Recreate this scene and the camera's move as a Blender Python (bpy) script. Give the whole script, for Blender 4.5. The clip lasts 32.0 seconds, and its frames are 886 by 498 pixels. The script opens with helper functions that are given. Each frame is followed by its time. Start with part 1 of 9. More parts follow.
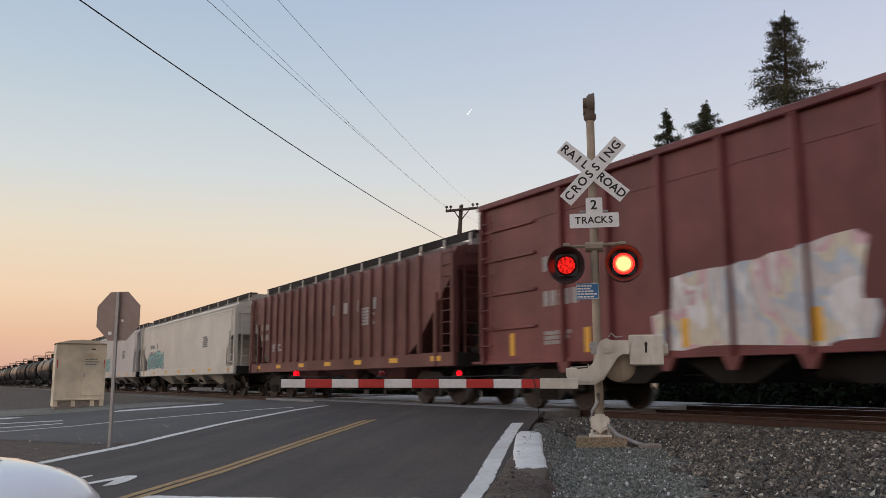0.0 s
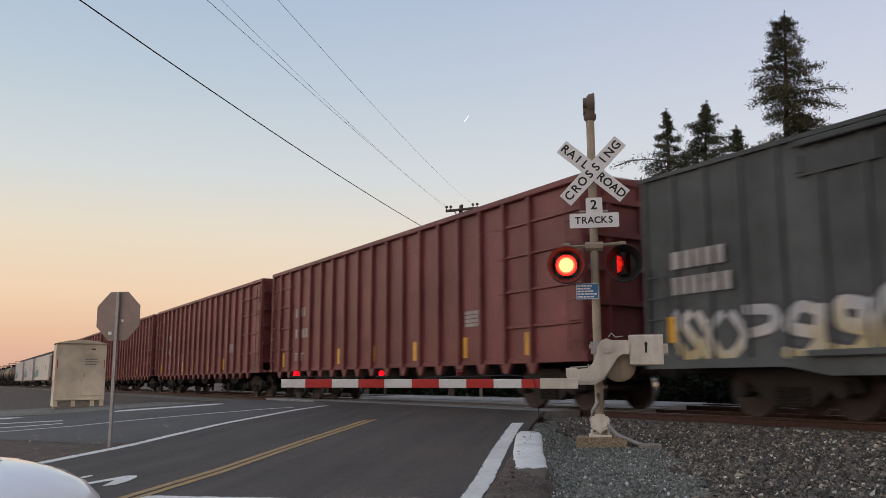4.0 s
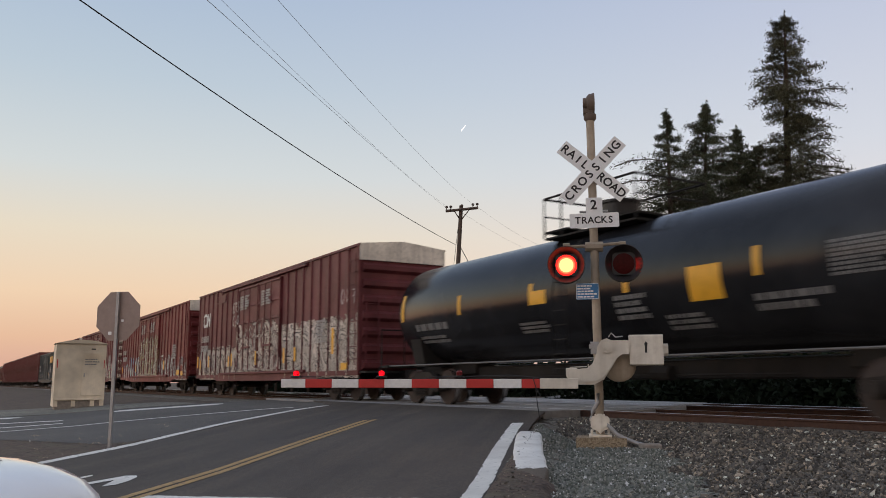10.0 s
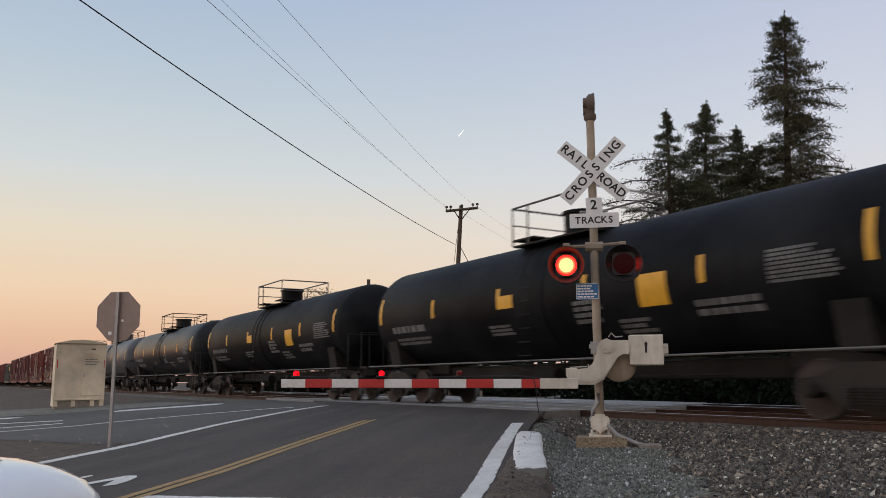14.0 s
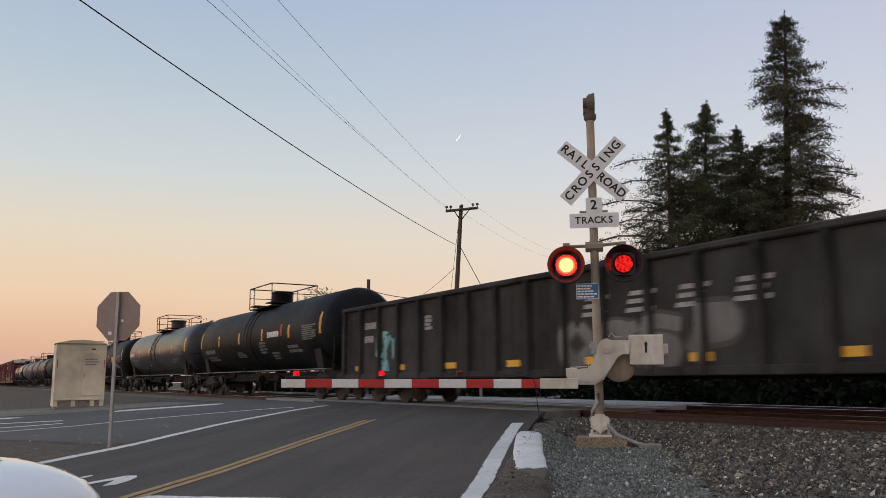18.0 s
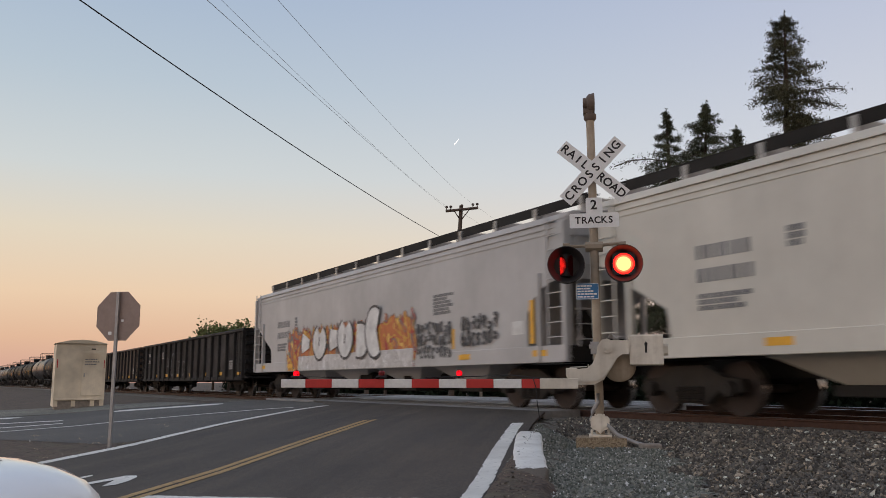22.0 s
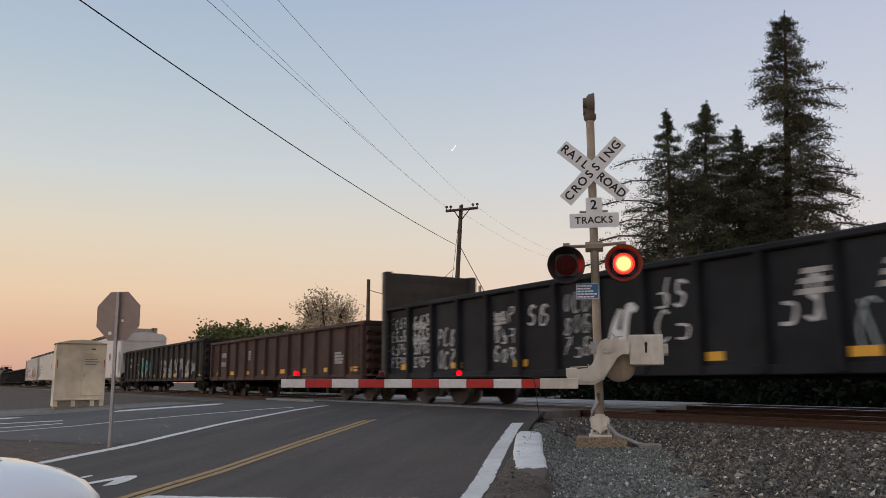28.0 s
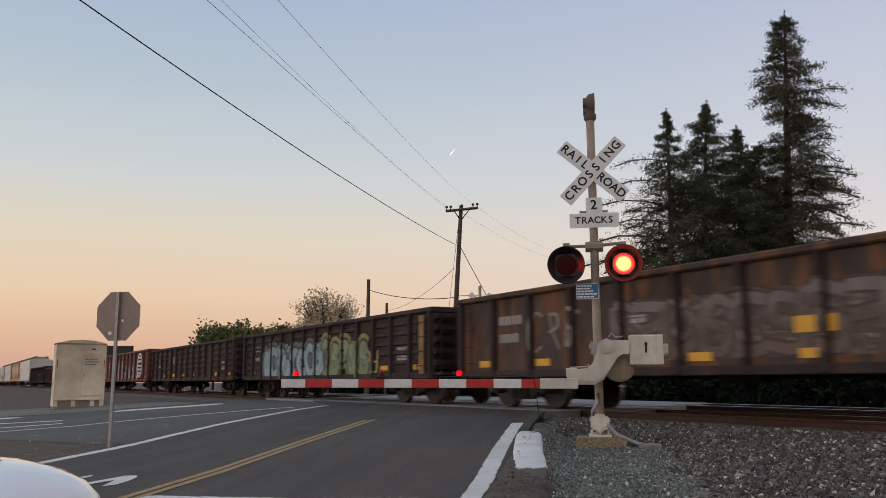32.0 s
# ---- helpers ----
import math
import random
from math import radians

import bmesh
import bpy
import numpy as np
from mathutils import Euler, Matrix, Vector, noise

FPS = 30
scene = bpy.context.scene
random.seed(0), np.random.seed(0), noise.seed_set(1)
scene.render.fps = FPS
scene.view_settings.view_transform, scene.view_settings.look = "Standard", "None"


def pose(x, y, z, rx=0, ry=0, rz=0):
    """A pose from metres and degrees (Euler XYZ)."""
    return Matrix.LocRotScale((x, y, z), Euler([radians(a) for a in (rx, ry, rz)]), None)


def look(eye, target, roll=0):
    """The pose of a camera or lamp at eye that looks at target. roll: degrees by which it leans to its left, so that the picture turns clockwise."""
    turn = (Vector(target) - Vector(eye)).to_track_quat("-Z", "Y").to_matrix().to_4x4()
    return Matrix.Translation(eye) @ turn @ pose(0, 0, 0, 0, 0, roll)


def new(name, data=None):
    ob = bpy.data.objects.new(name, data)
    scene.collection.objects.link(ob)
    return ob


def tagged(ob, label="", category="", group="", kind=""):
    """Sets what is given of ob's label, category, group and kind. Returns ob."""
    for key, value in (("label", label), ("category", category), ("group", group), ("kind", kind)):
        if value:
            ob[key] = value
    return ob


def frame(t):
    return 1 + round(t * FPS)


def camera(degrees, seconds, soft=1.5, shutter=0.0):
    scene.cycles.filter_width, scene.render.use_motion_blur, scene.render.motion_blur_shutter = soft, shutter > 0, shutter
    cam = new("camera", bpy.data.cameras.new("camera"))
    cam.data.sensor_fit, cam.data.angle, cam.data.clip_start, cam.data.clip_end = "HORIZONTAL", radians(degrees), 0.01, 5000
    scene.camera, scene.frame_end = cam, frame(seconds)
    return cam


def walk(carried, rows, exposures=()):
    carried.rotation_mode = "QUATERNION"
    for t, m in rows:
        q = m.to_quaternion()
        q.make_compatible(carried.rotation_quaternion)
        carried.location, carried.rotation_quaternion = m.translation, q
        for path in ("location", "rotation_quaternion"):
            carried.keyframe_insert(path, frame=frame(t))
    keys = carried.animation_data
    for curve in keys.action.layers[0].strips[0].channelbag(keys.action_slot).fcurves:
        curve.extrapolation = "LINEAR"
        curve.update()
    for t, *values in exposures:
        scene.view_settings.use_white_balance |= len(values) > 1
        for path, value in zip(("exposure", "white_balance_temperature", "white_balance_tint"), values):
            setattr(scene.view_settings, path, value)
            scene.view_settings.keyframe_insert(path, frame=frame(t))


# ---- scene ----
# ---------------------------------------------------------------- camera
# x runs along the railway (the train goes towards -x), y away from the camera, z = 0 on the rail heads
EYE = (0.0, -12.38, 0.592)
AIM = (-8.4749, -7.3154, 2.1814)
cam = camera(56.5, 32.0, soft=0.65, shutter=0.26)
walk(cam, [(0.0, look(EYE, AIM, -0.2)), (32.0, look(EYE, AIM, -0.2))], exposures=((0.0, 0.0, 6430, 10), (14.0, -0.02, 6430, 10), (21.0, -0.08, 6430, 10), (32.0, -0.11, 6430, 10)))

# ---------------------------------------------------------------- sky after sunset
SUNSET = Vector((-0.96, -0.28, 0.0))
AFTERGLOW = Vector((-0.50, -0.86, 0.06))     # where the sun went down, behind and to the left of the camera


def srgb(r, g, b):
    return tuple(((c / 255) / 12.92 if c < 10 else ((c / 255 + 0.055) / 1.055) ** 2.4) for c in (r, g, b)) + (1.0,)


def ramp(nt, stops, mode="LINEAR"):
    n = nt.nodes.new("ShaderNodeValToRGB")
    n.color_ramp.interpolation = mode
    els = n.color_ramp.elements
    while len(els) < len(stops):
        els.new(0.5)
    for e, (p, c) in zip(els, stops):
        e.position, e.color = p, c
    return n


def make_sky():
    w = bpy.data.worlds.new("sky")
    scene.world = w
    w.use_nodes = True
    nt = w.node_tree
    bg = nt.nodes["Background"]
    tc = nt.nodes.new("ShaderNodeTexCoord")
    sep = nt.nodes.new("ShaderNodeSeparateXYZ")
    nt.links.new(tc.outputs["Generated"], sep.inputs[0])
    warm = ramp(nt, [(0.0, srgb(214, 164, 150)), (0.05, srgb(233, 190, 158)), (0.10, srgb(242, 211, 178)), (0.17, srgb(233, 220, 198)), (0.24, srgb(213, 218, 217)),
                     (0.34, srgb(190, 204, 215)), (0.48, srgb(164, 184, 210)), (0.62, srgb(158, 179, 210)), (1.0, srgb(178, 188, 206))])
    cool = ramp(nt, [(0.0, srgb(228, 204, 198)), (0.08, srgb(238, 220, 208)), (0.16, srgb(232, 224, 222)), (0.26, srgb(215, 218, 226)),
                     (0.40, srgb(194, 201, 220)), (0.55, srgb(170, 181, 210)), (0.65, srgb(160, 176, 210)), (1.0, srgb(178, 188, 206))])
    nt.links.new(sep.outputs["Z"], warm.inputs[0])
    nt.links.new(sep.outputs["Z"], cool.inputs[0])
    dot = nt.nodes.new("ShaderNodeVectorMath")
    dot.operation = "DOT_PRODUCT"
    nt.links.new(tc.outputs["Generated"], dot.inputs[0])
    dot.inputs[1].default_value = SUNSET
    mr = nt.nodes.new("ShaderNodeMapRange")
    mr.interpolation_type = "SMOOTHSTEP"
    mr.inputs["From Min"].default_value, mr.inputs["From Max"].default_value = 0.15, 0.95
    nt.links.new(dot.outputs["Value"], mr.inputs["Value"])
    mix = nt.nodes.new("ShaderNodeMix")
    mix.data_type = "RGBA"
    nt.links.new(mr.outputs[0], mix.inputs[0])
    nt.links.new(cool.outputs[0], mix.inputs[6])
    nt.links.new(warm.outputs[0], mix.inputs[7])
    pink = ramp(nt, [(0.0, srgb(226, 188, 164)), (0.15, srgb(236, 206, 182)), (0.35, srgb(221, 209, 201)), (0.6, srgb(190, 196, 210)), (1.0, srgb(178, 188, 206))])
    nt.links.new(sep.outputs["Z"], pink.inputs[0])
    mr3 = nt.nodes.new("ShaderNodeMapRange")
    mr3.interpolation_type = "SMOOTHSTEP"
    mr3.inputs["From Min"].default_value, mr3.inputs["From Max"].default_value = 0.16, -0.35
    nt.links.new(dot.outputs["Value"], mr3.inputs["Value"])
    dusk = mixrgb(nt, mr3.outputs[0], mix.outputs[2], pink.outputs[0])
    dot2 = nt.nodes.new("ShaderNodeVectorMath")
    dot2.operation = "DOT_PRODUCT"
    nt.links.new(tc.outputs["Generated"], dot2.inputs[0])
    dot2.inputs[1].default_value = AFTERGLOW
    mr2 = nt.nodes.new("ShaderNodeMapRange")
    mr2.interpolation_type = "SMOOTHSTEP"
    mr2.inputs["From Min"].default_value, mr2.inputs["From Max"].default_value = 0.47, 1.0
    nt.links.new(dot2.outputs["Value"], mr2.inputs["Value"])
    bright = mixrgb(nt, mr2.outputs[0], (1.0, 1.0, 1.0, 1.0), (2.5, 2.3, 2.05, 1.0))
    out = mixrgb(nt, 1.0, dusk, bright, "MULTIPLY")
    nt.links.new(out, bg.inputs[0])
    bg.inputs[1].default_value = 1.0


# ---------------------------------------------------------------- materials
def mat_base(name):
    m = bpy.data.materials.new(name)
    m.use_nodes = True
    return m, m.node_tree, m.node_tree.nodes["Principled BSDF"]


def mixrgb(nt, fac, a, b, blend="MIX"):
    n = nt.nodes.new("ShaderNodeMix")
    n.data_type, n.blend_type = "RGBA", blend
    for k, v in ((0, fac), (6, a), (7, b)):
        if hasattr(v, "is_linked"):
            nt.links.new(v, n.inputs[k])
        else:
            n.inputs[k].default_value = v
    return n.outputs[2]


def noise_tex(nt, co, scale, detail=4, rough=0.6, stretch=(1, 1, 1), warp=0.0):
    mp = nt.nodes.new("ShaderNodeMapping")
    mp.inputs["Scale"].default_value = stretch
    nt.links.new(co, mp.inputs[0])
    n = nt.nodes.new("ShaderNodeTexNoise")
    n.inputs["Scale"].default_value, n.inputs["Detail"].default_value, n.inputs["Roughness"].default_value = scale, detail, rough
    n.inputs["Distortion"].default_value = warp
    nt.links.new(mp.outputs[0], n.inputs["Vector"])
    return n.outputs[0]


def thresh(nt, v, lo, hi):
    r = ramp(nt, [(lo, (0, 0, 0, 1)), (hi, (1, 1, 1, 1))])
    nt.links.new(v, r.inputs[0])
    return r.outputs[0]


def bump(nt, bsdf, height, strength, dist):
    b = nt.nodes.new("ShaderNodeBump")
    b.inputs["Strength"].default_value, b.inputs["Distance"].default_value = strength, dist
    nt.links.new(height, b.inputs["Height"])
    nt.links.new(b.outputs[0], bsdf.inputs["Normal"])


def rgba(c):
    return (c[0], c[1], c[2], 1.0)


def paint(name, col, rough=0.5, dirt=(0.06, 0.05, 0.045), dirt_amt=0.5, streak=0.4, rust=0.0, rust_col=(0.16, 0.06, 0.025), metal=0.0, spec=0.22, vary=1.0, toprust=0.0):
    """Weathered paint on steel: broad fading, vertical streaks, grime, optional rust."""
    m, nt, bs = mat_base(name)
    co = nt.nodes.new("ShaderNodeTexCoord").outputs["Object"]
    big = noise_tex(nt, co, 0.55, 3, 0.6)
    fine = noise_tex(nt, co, 9.0, 5, 0.65)
    run = noise_tex(nt, co, 1.0, 4, 0.6, (5.0, 5.0, 0.35))
    faded = tuple(min(1.0, c * (1 + 0.28 * vary) + 0.012 * vary) for c in col)
    dark = tuple(c * (1 - 0.28 * vary) for c in col)
    c1 = mixrgb(nt, thresh(nt, big, 0.34, 0.68), rgba(dark), rgba(faded))
    g = nt.nodes.new("ShaderNodeMath")
    g.operation = "MULTIPLY"
    nt.links.new(thresh(nt, run, 0.46, 0.74), g.inputs[0])
    g.inputs[1].default_value = streak
    c2 = mixrgb(nt, g.outputs[0], c1, rgba(dirt))
    g2 = nt.nodes.new("ShaderNodeMath")
    g2.operation = "MULTIPLY"
    nt.links.new(thresh(nt, fine, 0.45, 0.75), g2.inputs[0])
    g2.inputs[1].default_value = dirt_amt * 0.6
    c3 = mixrgb(nt, g2.outputs[0], c2, rgba(dirt))
    if rust > 0:
        rn = noise_tex(nt, co, 1.6, 6, 0.7, (1.6, 1.6, 0.45), 0.6)
        c3 = mixrgb(nt, thresh(nt, rn, 0.66 - 0.3 * rust, 0.74 - 0.2 * rust), c3, rgba(rust_col))
    if toprust > 0:
        # rust that has run down from the roof seam in streaks
        sx = nt.nodes.new("ShaderNodeSeparateXYZ")
        nt.links.new(co, sx.inputs[0])
        mr = nt.nodes.new("ShaderNodeMapRange")
        nt.links.new(sx.outputs["Z"], mr.inputs[0])
        mr.inputs[1].default_value, mr.inputs[2].default_value, mr.inputs[3].default_value, mr.inputs[4].default_value = 2.2, 4.2, -0.12, 0.16
        sm = nt.nodes.new("ShaderNodeMath")
        sm.operation = "ADD"
        nt.links.new(noise_tex(nt, co, 1.0, 5, 0.65, (2.2, 2.2, 0.22)), sm.inputs[0])
        nt.links.new(mr.outputs[0], sm.inputs[1])
        c3 = mixrgb(nt, thresh(nt, sm.outputs[0], 0.535, 0.68), c3, rgba((0.19, 0.07, 0.045)))
    nt.links.new(c3, bs.inputs["Base Color"])
    bs.inputs["Metallic"].default_value = metal
    bs.inputs["Specular IOR Level"].default_value = spec
    rr = nt.nodes.new("ShaderNodeMapRange")
    nt.links.new(fine, rr.inputs[0])
    rr.inputs[3].default_value, rr.inputs[4].default_value = max(0.05, rough - 0.1), min(1.0, rough + 0.15)
    nt.links.new(rr.outputs[0], bs.inputs["Roughness"])
    bump(nt, bs, fine, 0.25, 0.006)
    return m


def plain(name, col, rough=0.6, metal=0.0, var=0.15, scale=12.0):
    m, nt, bs = mat_base(name)
    co = nt.nodes.new("ShaderNodeTexCoord").outputs["Object"]
    n = noise_tex(nt, co, scale, 5, 0.65)
    c = mixrgb(nt, thresh(nt, n, 0.3, 0.7), rgba(tuple(v * (1 - var) for v in col)), rgba(tuple(min(1, v * (1 + var)) for v in col)))
    nt.links.new(c, bs.inputs["Base Color"])
    bs.inputs["Roughness"].default_value, bs.inputs["Metallic"].default_value = rough, metal
    bump(nt, bs, n, 0.2, 0.004)
    return m


def glow(name, col, power, base=(0.3, 0.01, 0.01)):
    m, nt, bs = mat_base(name)
    bs.inputs["Base Color"].default_value = rgba(base)
    bs.inputs["Emission Color"].default_value = rgba(col)
    bs.inputs["Emission Strength"].default_value = power
    bs.inputs["Specular IOR Level"].default_value, bs.inputs["Roughness"].default_value = 0.0, 0.9
    return m


def granular(name, cols, scale, rough=0.9, rel=0.02, patch=None, lanes=None):
    """Gravel, ballast, asphalt or soil: cells of several tones with a fine relief."""
    m, nt, bs = mat_base(name)
    co = nt.nodes.new("ShaderNodeTexCoord").outputs["Object"]
    vo = nt.nodes.new("ShaderNodeTexVoronoi")
    vo.inputs["Scale"].default_value = scale
    nt.links.new(co, vo.inputs["Vector"])
    sp = nt.nodes.new("ShaderNodeSeparateColor")
    nt.links.new(vo.outputs["Color"], sp.inputs[0])
    n = len(cols)
    rp = ramp(nt, [(i / n, rgba(c)) for i, c in enumerate(cols)], "CONSTANT")
    nt.links.new(sp.outputs[0], rp.inputs[0])
    big = noise_tex(nt, co, 0.35, 5, 0.65)
    mid = noise_tex(nt, co, 2.2, 5, 0.6)
    tone = mixrgb(nt, thresh(nt, big, 0.3, 0.7), (0.72, 0.72, 0.74, 1), (1.2, 1.18, 1.15, 1))
    c = mixrgb(nt, 1.0, rp.outputs[0], tone, "MULTIPLY")
    if patch:
        c = mixrgb(nt, thresh(nt, mid, 0.5, 0.68), c, rgba(patch))
    if lanes is not None:
        # wheel tracks, oil and patch seams that run with the traffic
        turn = nt.nodes.new("ShaderNodeMapping")
        turn.inputs["Rotation"].default_value = (0, 0, -lanes)
        nt.links.new(co, turn.inputs[0])
        run = noise_tex(nt, turn.outputs[0], 1.0, 5, 0.6, (0.10, 1.6, 1.0), 0.2)
        c = mixrgb(nt, thresh(nt, run, 0.36, 0.66), mixrgb(nt, 1.0, c, (0.66, 0.65, 0.65, 1), "MULTIPLY"), mixrgb(nt, 1.0, c, (1.28, 1.26, 1.23, 1), "MULTIPLY"))
        fine = noise_tex(nt, co, 28.0, 5, 0.75)
        c = mixrgb(nt, thresh(nt, fine, 0.60, 0.72), c, mixrgb(nt, 1.0, c, (1.9, 1.85, 1.8, 1), "MULTIPLY"))
        crk = noise_tex(nt, co, 1.1, 6, 0.6, (1, 1, 1), 1.2)
        c = mixrgb(nt, thresh(nt, crk, 0.495, 0.5), c, mixrgb(nt, thresh(nt, crk, 0.503, 0.508), mixrgb(nt, 1.0, c, (0.72, 0.72, 0.72, 1), "MULTIPLY"), c))
    nt.links.new(c, bs.inputs["Base Color"])
    bs.inputs["Roughness"].default_value = rough
    bump(nt, bs, vo.outputs["Distance"], 0.5, rel)
    return m


make_sky()

M = {}
M["mineral"] = paint("mineral_red_paint", (0.16, 0.037, 0.038), 0.45, dirt=(0.075, 0.032, 0.028), dirt_amt=0.4, streak=0.3, spec=0.32)
M["boxred"] = paint("crimson_brown_boxcar_paint", (0.135, 0.032, 0.036), 0.5, dirt=(0.06, 0.026, 0.027), dirt_amt=0.4, streak=0.35, spec=0.22)
M["oxide"] = paint("oxide_brown_paint", (0.145, 0.055, 0.047), 0.55, dirt=(0.085, 0.045, 0.04), dirt_amt=0.4, streak=0.35)
M["brightred"] = paint("faded_red_paint", (0.165, 0.030, 0.030), 0.5, dirt=(0.09, 0.035, 0.03), dirt_amt=0.4, streak=0.3)
M["darkgreen"] = paint("dark_grey_green_paint", (0.075, 0.085, 0.085), 0.6, streak=0.35)
M["black"] = paint("black_tank_paint", (0.0052, 0.0060, 0.0078), 0.5, dirt=(0.011, 0.0115, 0.013), dirt_amt=0.15, streak=0.12, spec=0.07)
M["gloss"] = paint("glossy_black_paint", (0.010, 0.011, 0.014), 0.17, dirt=(0.05, 0.045, 0.04), dirt_amt=0.08, streak=0.08)
M["satin"] = paint("satin_dark_paint", (0.03, 0.032, 0.036), 0.3, dirt=(0.07, 0.06, 0.05), dirt_amt=0.15, streak=0.15)
M["tankgrey"] = paint("grey_tank_paint", (0.095, 0.1, 0.112), 0.42, dirt_amt=0.25, streak=0.25)
M["tankold"] = paint("grimy_dark_tank_paint", (0.012, 0.0135, 0.0165), 0.36, spec=0.14, dirt=(0.022, 0.0215, 0.022), dirt_amt=0.3, streak=0.3)
M["coal"] = paint("sooty_black_paint", (0.026, 0.025, 0.0255), 0.7, dirt=(0.07, 0.058, 0.048), dirt_amt=0.6, streak=0.6, spec=0.1, vary=1.7)
M["darkrib"] = paint("soot_black_ribs", (0.014, 0.013, 0.013), 0.75, dirt=(0.03, 0.025, 0.02), dirt_amt=0.3, streak=0.2)
M["coalbrown"] = paint("grey_brown_weathered_paint", (0.10, 0.071, 0.054), 0.65, dirt=(0.030, 0.026, 0.025), dirt_amt=0.7, streak=0.75, vary=1.5, rust=0.3, rust_col=(0.022, 0.019, 0.018), spec=0.12)
M["coalgrey"] = paint("grey_weathered_steel", (0.036, 0.032, 0.031), 0.65, dirt=(0.016, 0.015, 0.015), dirt_amt=0.6, streak=0.8, vary=1.7, spec=0.1)
M["gonblack"] = paint("black_gondola_paint", (0.011, 0.0125, 0.016), 0.55, dirt=(0.019, 0.020, 0.024), dirt_amt=0.3, streak=0.25, spec=0.1)
M["gonbrown"] = paint("rusty_brown_gondola_paint", (0.06, 0.03, 0.024), 0.7, streak=0.5, rust=0.35, rust_col=(0.12, 0.05, 0.028))
M["gonred"] = paint("red_gondola_paint", (0.125, 0.032, 0.027), 0.6, streak=0.35, rust=0.1)
M["gondark"] = paint("dark_rusted_gondola_paint", (0.037, 0.022, 0.019), 0.75, streak=0.5, rust=0.3, rust_col=(0.10, 0.045, 0.024))
M["gonorange"] = paint("orange_rusted_gondola_paint", (0.07, 0.045, 0.035), 0.75, streak=0.6, rust=0.6, rust_col=(0.185, 0.08, 0.035))
M["hopgrey"] = paint("light_grey_hopper_paint", (0.47, 0.46, 0.45), 0.5, dirt=(0.3, 0.28, 0.26), dirt_amt=0.15, streak=0.14, vary=0.35)
M["hopcream"] = paint("pale_cream_hopper_paint", (0.58, 0.56, 0.50), 0.5, dirt=(0.36, 0.33, 0.29), dirt_amt=0.15, streak=0.14, vary=0.3)
M["hopwhite"] = paint("white_hopper_paint", (0.63, 0.62, 0.60), 0.45, dirt=(0.4, 0.38, 0.35), dirt_amt=0.12, streak=0.14, vary=0.25)
M["hoprust"] = paint("buff_hopper_paint_streaked_with_rust", (0.60, 0.385, 0.205), 0.6, dirt=(0.42, 0.19, 0.085), dirt_amt=0.3, streak=0.55, rust=0.2, rust_col=(0.36, 0.15, 0.085), vary=0.5, toprust=1.0)
M["steel"] = paint("grimy_black_steel", (0.015, 0.014, 0.013), 0.75, spec=0.2, dirt=(0.03, 0.023, 0.018), dirt_amt=0.6)
M["bulkface"] = paint("worn_grey_bulkhead_ribs", (0.062, 0.056, 0.05), 0.7, dirt=(0.05, 0.045, 0.04), dirt_amt=0.5, streak=0.4)
M["under"] = paint("grimy_underframe", (0.016, 0.0145, 0.0135), 0.85, spec=0.15, dirt=(0.03, 0.024, 0.019), dirt_amt=0.6)
M["truckframe"] = paint("dusty_cast_truck_frame", (0.032, 0.027, 0.023), 0.8, dirt=(0.06, 0.048, 0.038), dirt_amt=0.6, streak=0.3, spec=0.2)
M["wheel"] = plain("rusty_wheel_steel", (0.040, 0.027, 0.022), 0.7, 0.2)
M["dustyend"] = paint("dust_covered_car_end", (0.80, 0.71, 0.58), 0.75, dirt=(0.40, 0.26, 0.19), dirt_amt=0.5, streak=0.5)
# half-dusty red; also the painted shade between the pale end ribs
M["dustyred_shade"] = paint("half_dusty_red_car_end_and_rib_shade", (0.30, 0.19, 0.16), 0.75, dirt=(0.13, 0.06, 0.055), dirt_amt=0.5, streak=0.5)
M["handrail"] = plain("dull_pale_handrail", (0.13, 0.125, 0.12), 0.6)
M["tread"] = plain("bright_wheel_tread", (0.55, 0.54, 0.53), 0.25, 1.0, 0.05)
M["white"] = plain("white_lettering_paint", (0.62, 0.62, 0.6), 0.6, 0, 0.2, 3)
M["grime_white"] = plain("faded_white_lettering", (0.34, 0.32, 0.3), 0.7, 0, 0.25, 3)
M["darkletter"] = plain("dark_lettering_paint", (0.17, 0.172, 0.18), 0.6, 0, 0.3, 3)
M["yellow"] = plain("yellow_reflector", (0.72, 0.37, 0.02), 0.45, 0, 0.12, 4)
M["cream"] = paint("cream_end_panel_paint", (0.78, 0.71, 0.61), 0.6, dirt_amt=0.5, streak=0.4)
M["coalload"] = granular("dark_load", [(0.02, 0.02, 0.02), (0.04, 0.037, 0.035), (0.03, 0.03, 0.03)], 8, 0.9, 0.05)
M["rail"] = plain("rusty_rail_side", (0.060, 0.027, 0.016), 0.8, 0.2, 0.3, 9)
M["railhead"] = plain("worn_rail_head", (0.45, 0.43, 0.42), 0.3, 1.0, 0.08, 5)
M["tie"] = plain("oily_wooden_tie", (0.055, 0.035, 0.024), 0.85, 0, 0.35, 5)
M["ballast"] = granular("grey_ballast", [(0.0961, 0.08915, 0.07683), (0.1568, 0.1445, 0.121), (0.1221, 0.1118, 0.0943), (0.2274, 0.205, 0.1658), (0.06989, 0.06373, 0.05421), (0.1926, 0.1613, 0.1243)], 22, 0.9, 0.03)
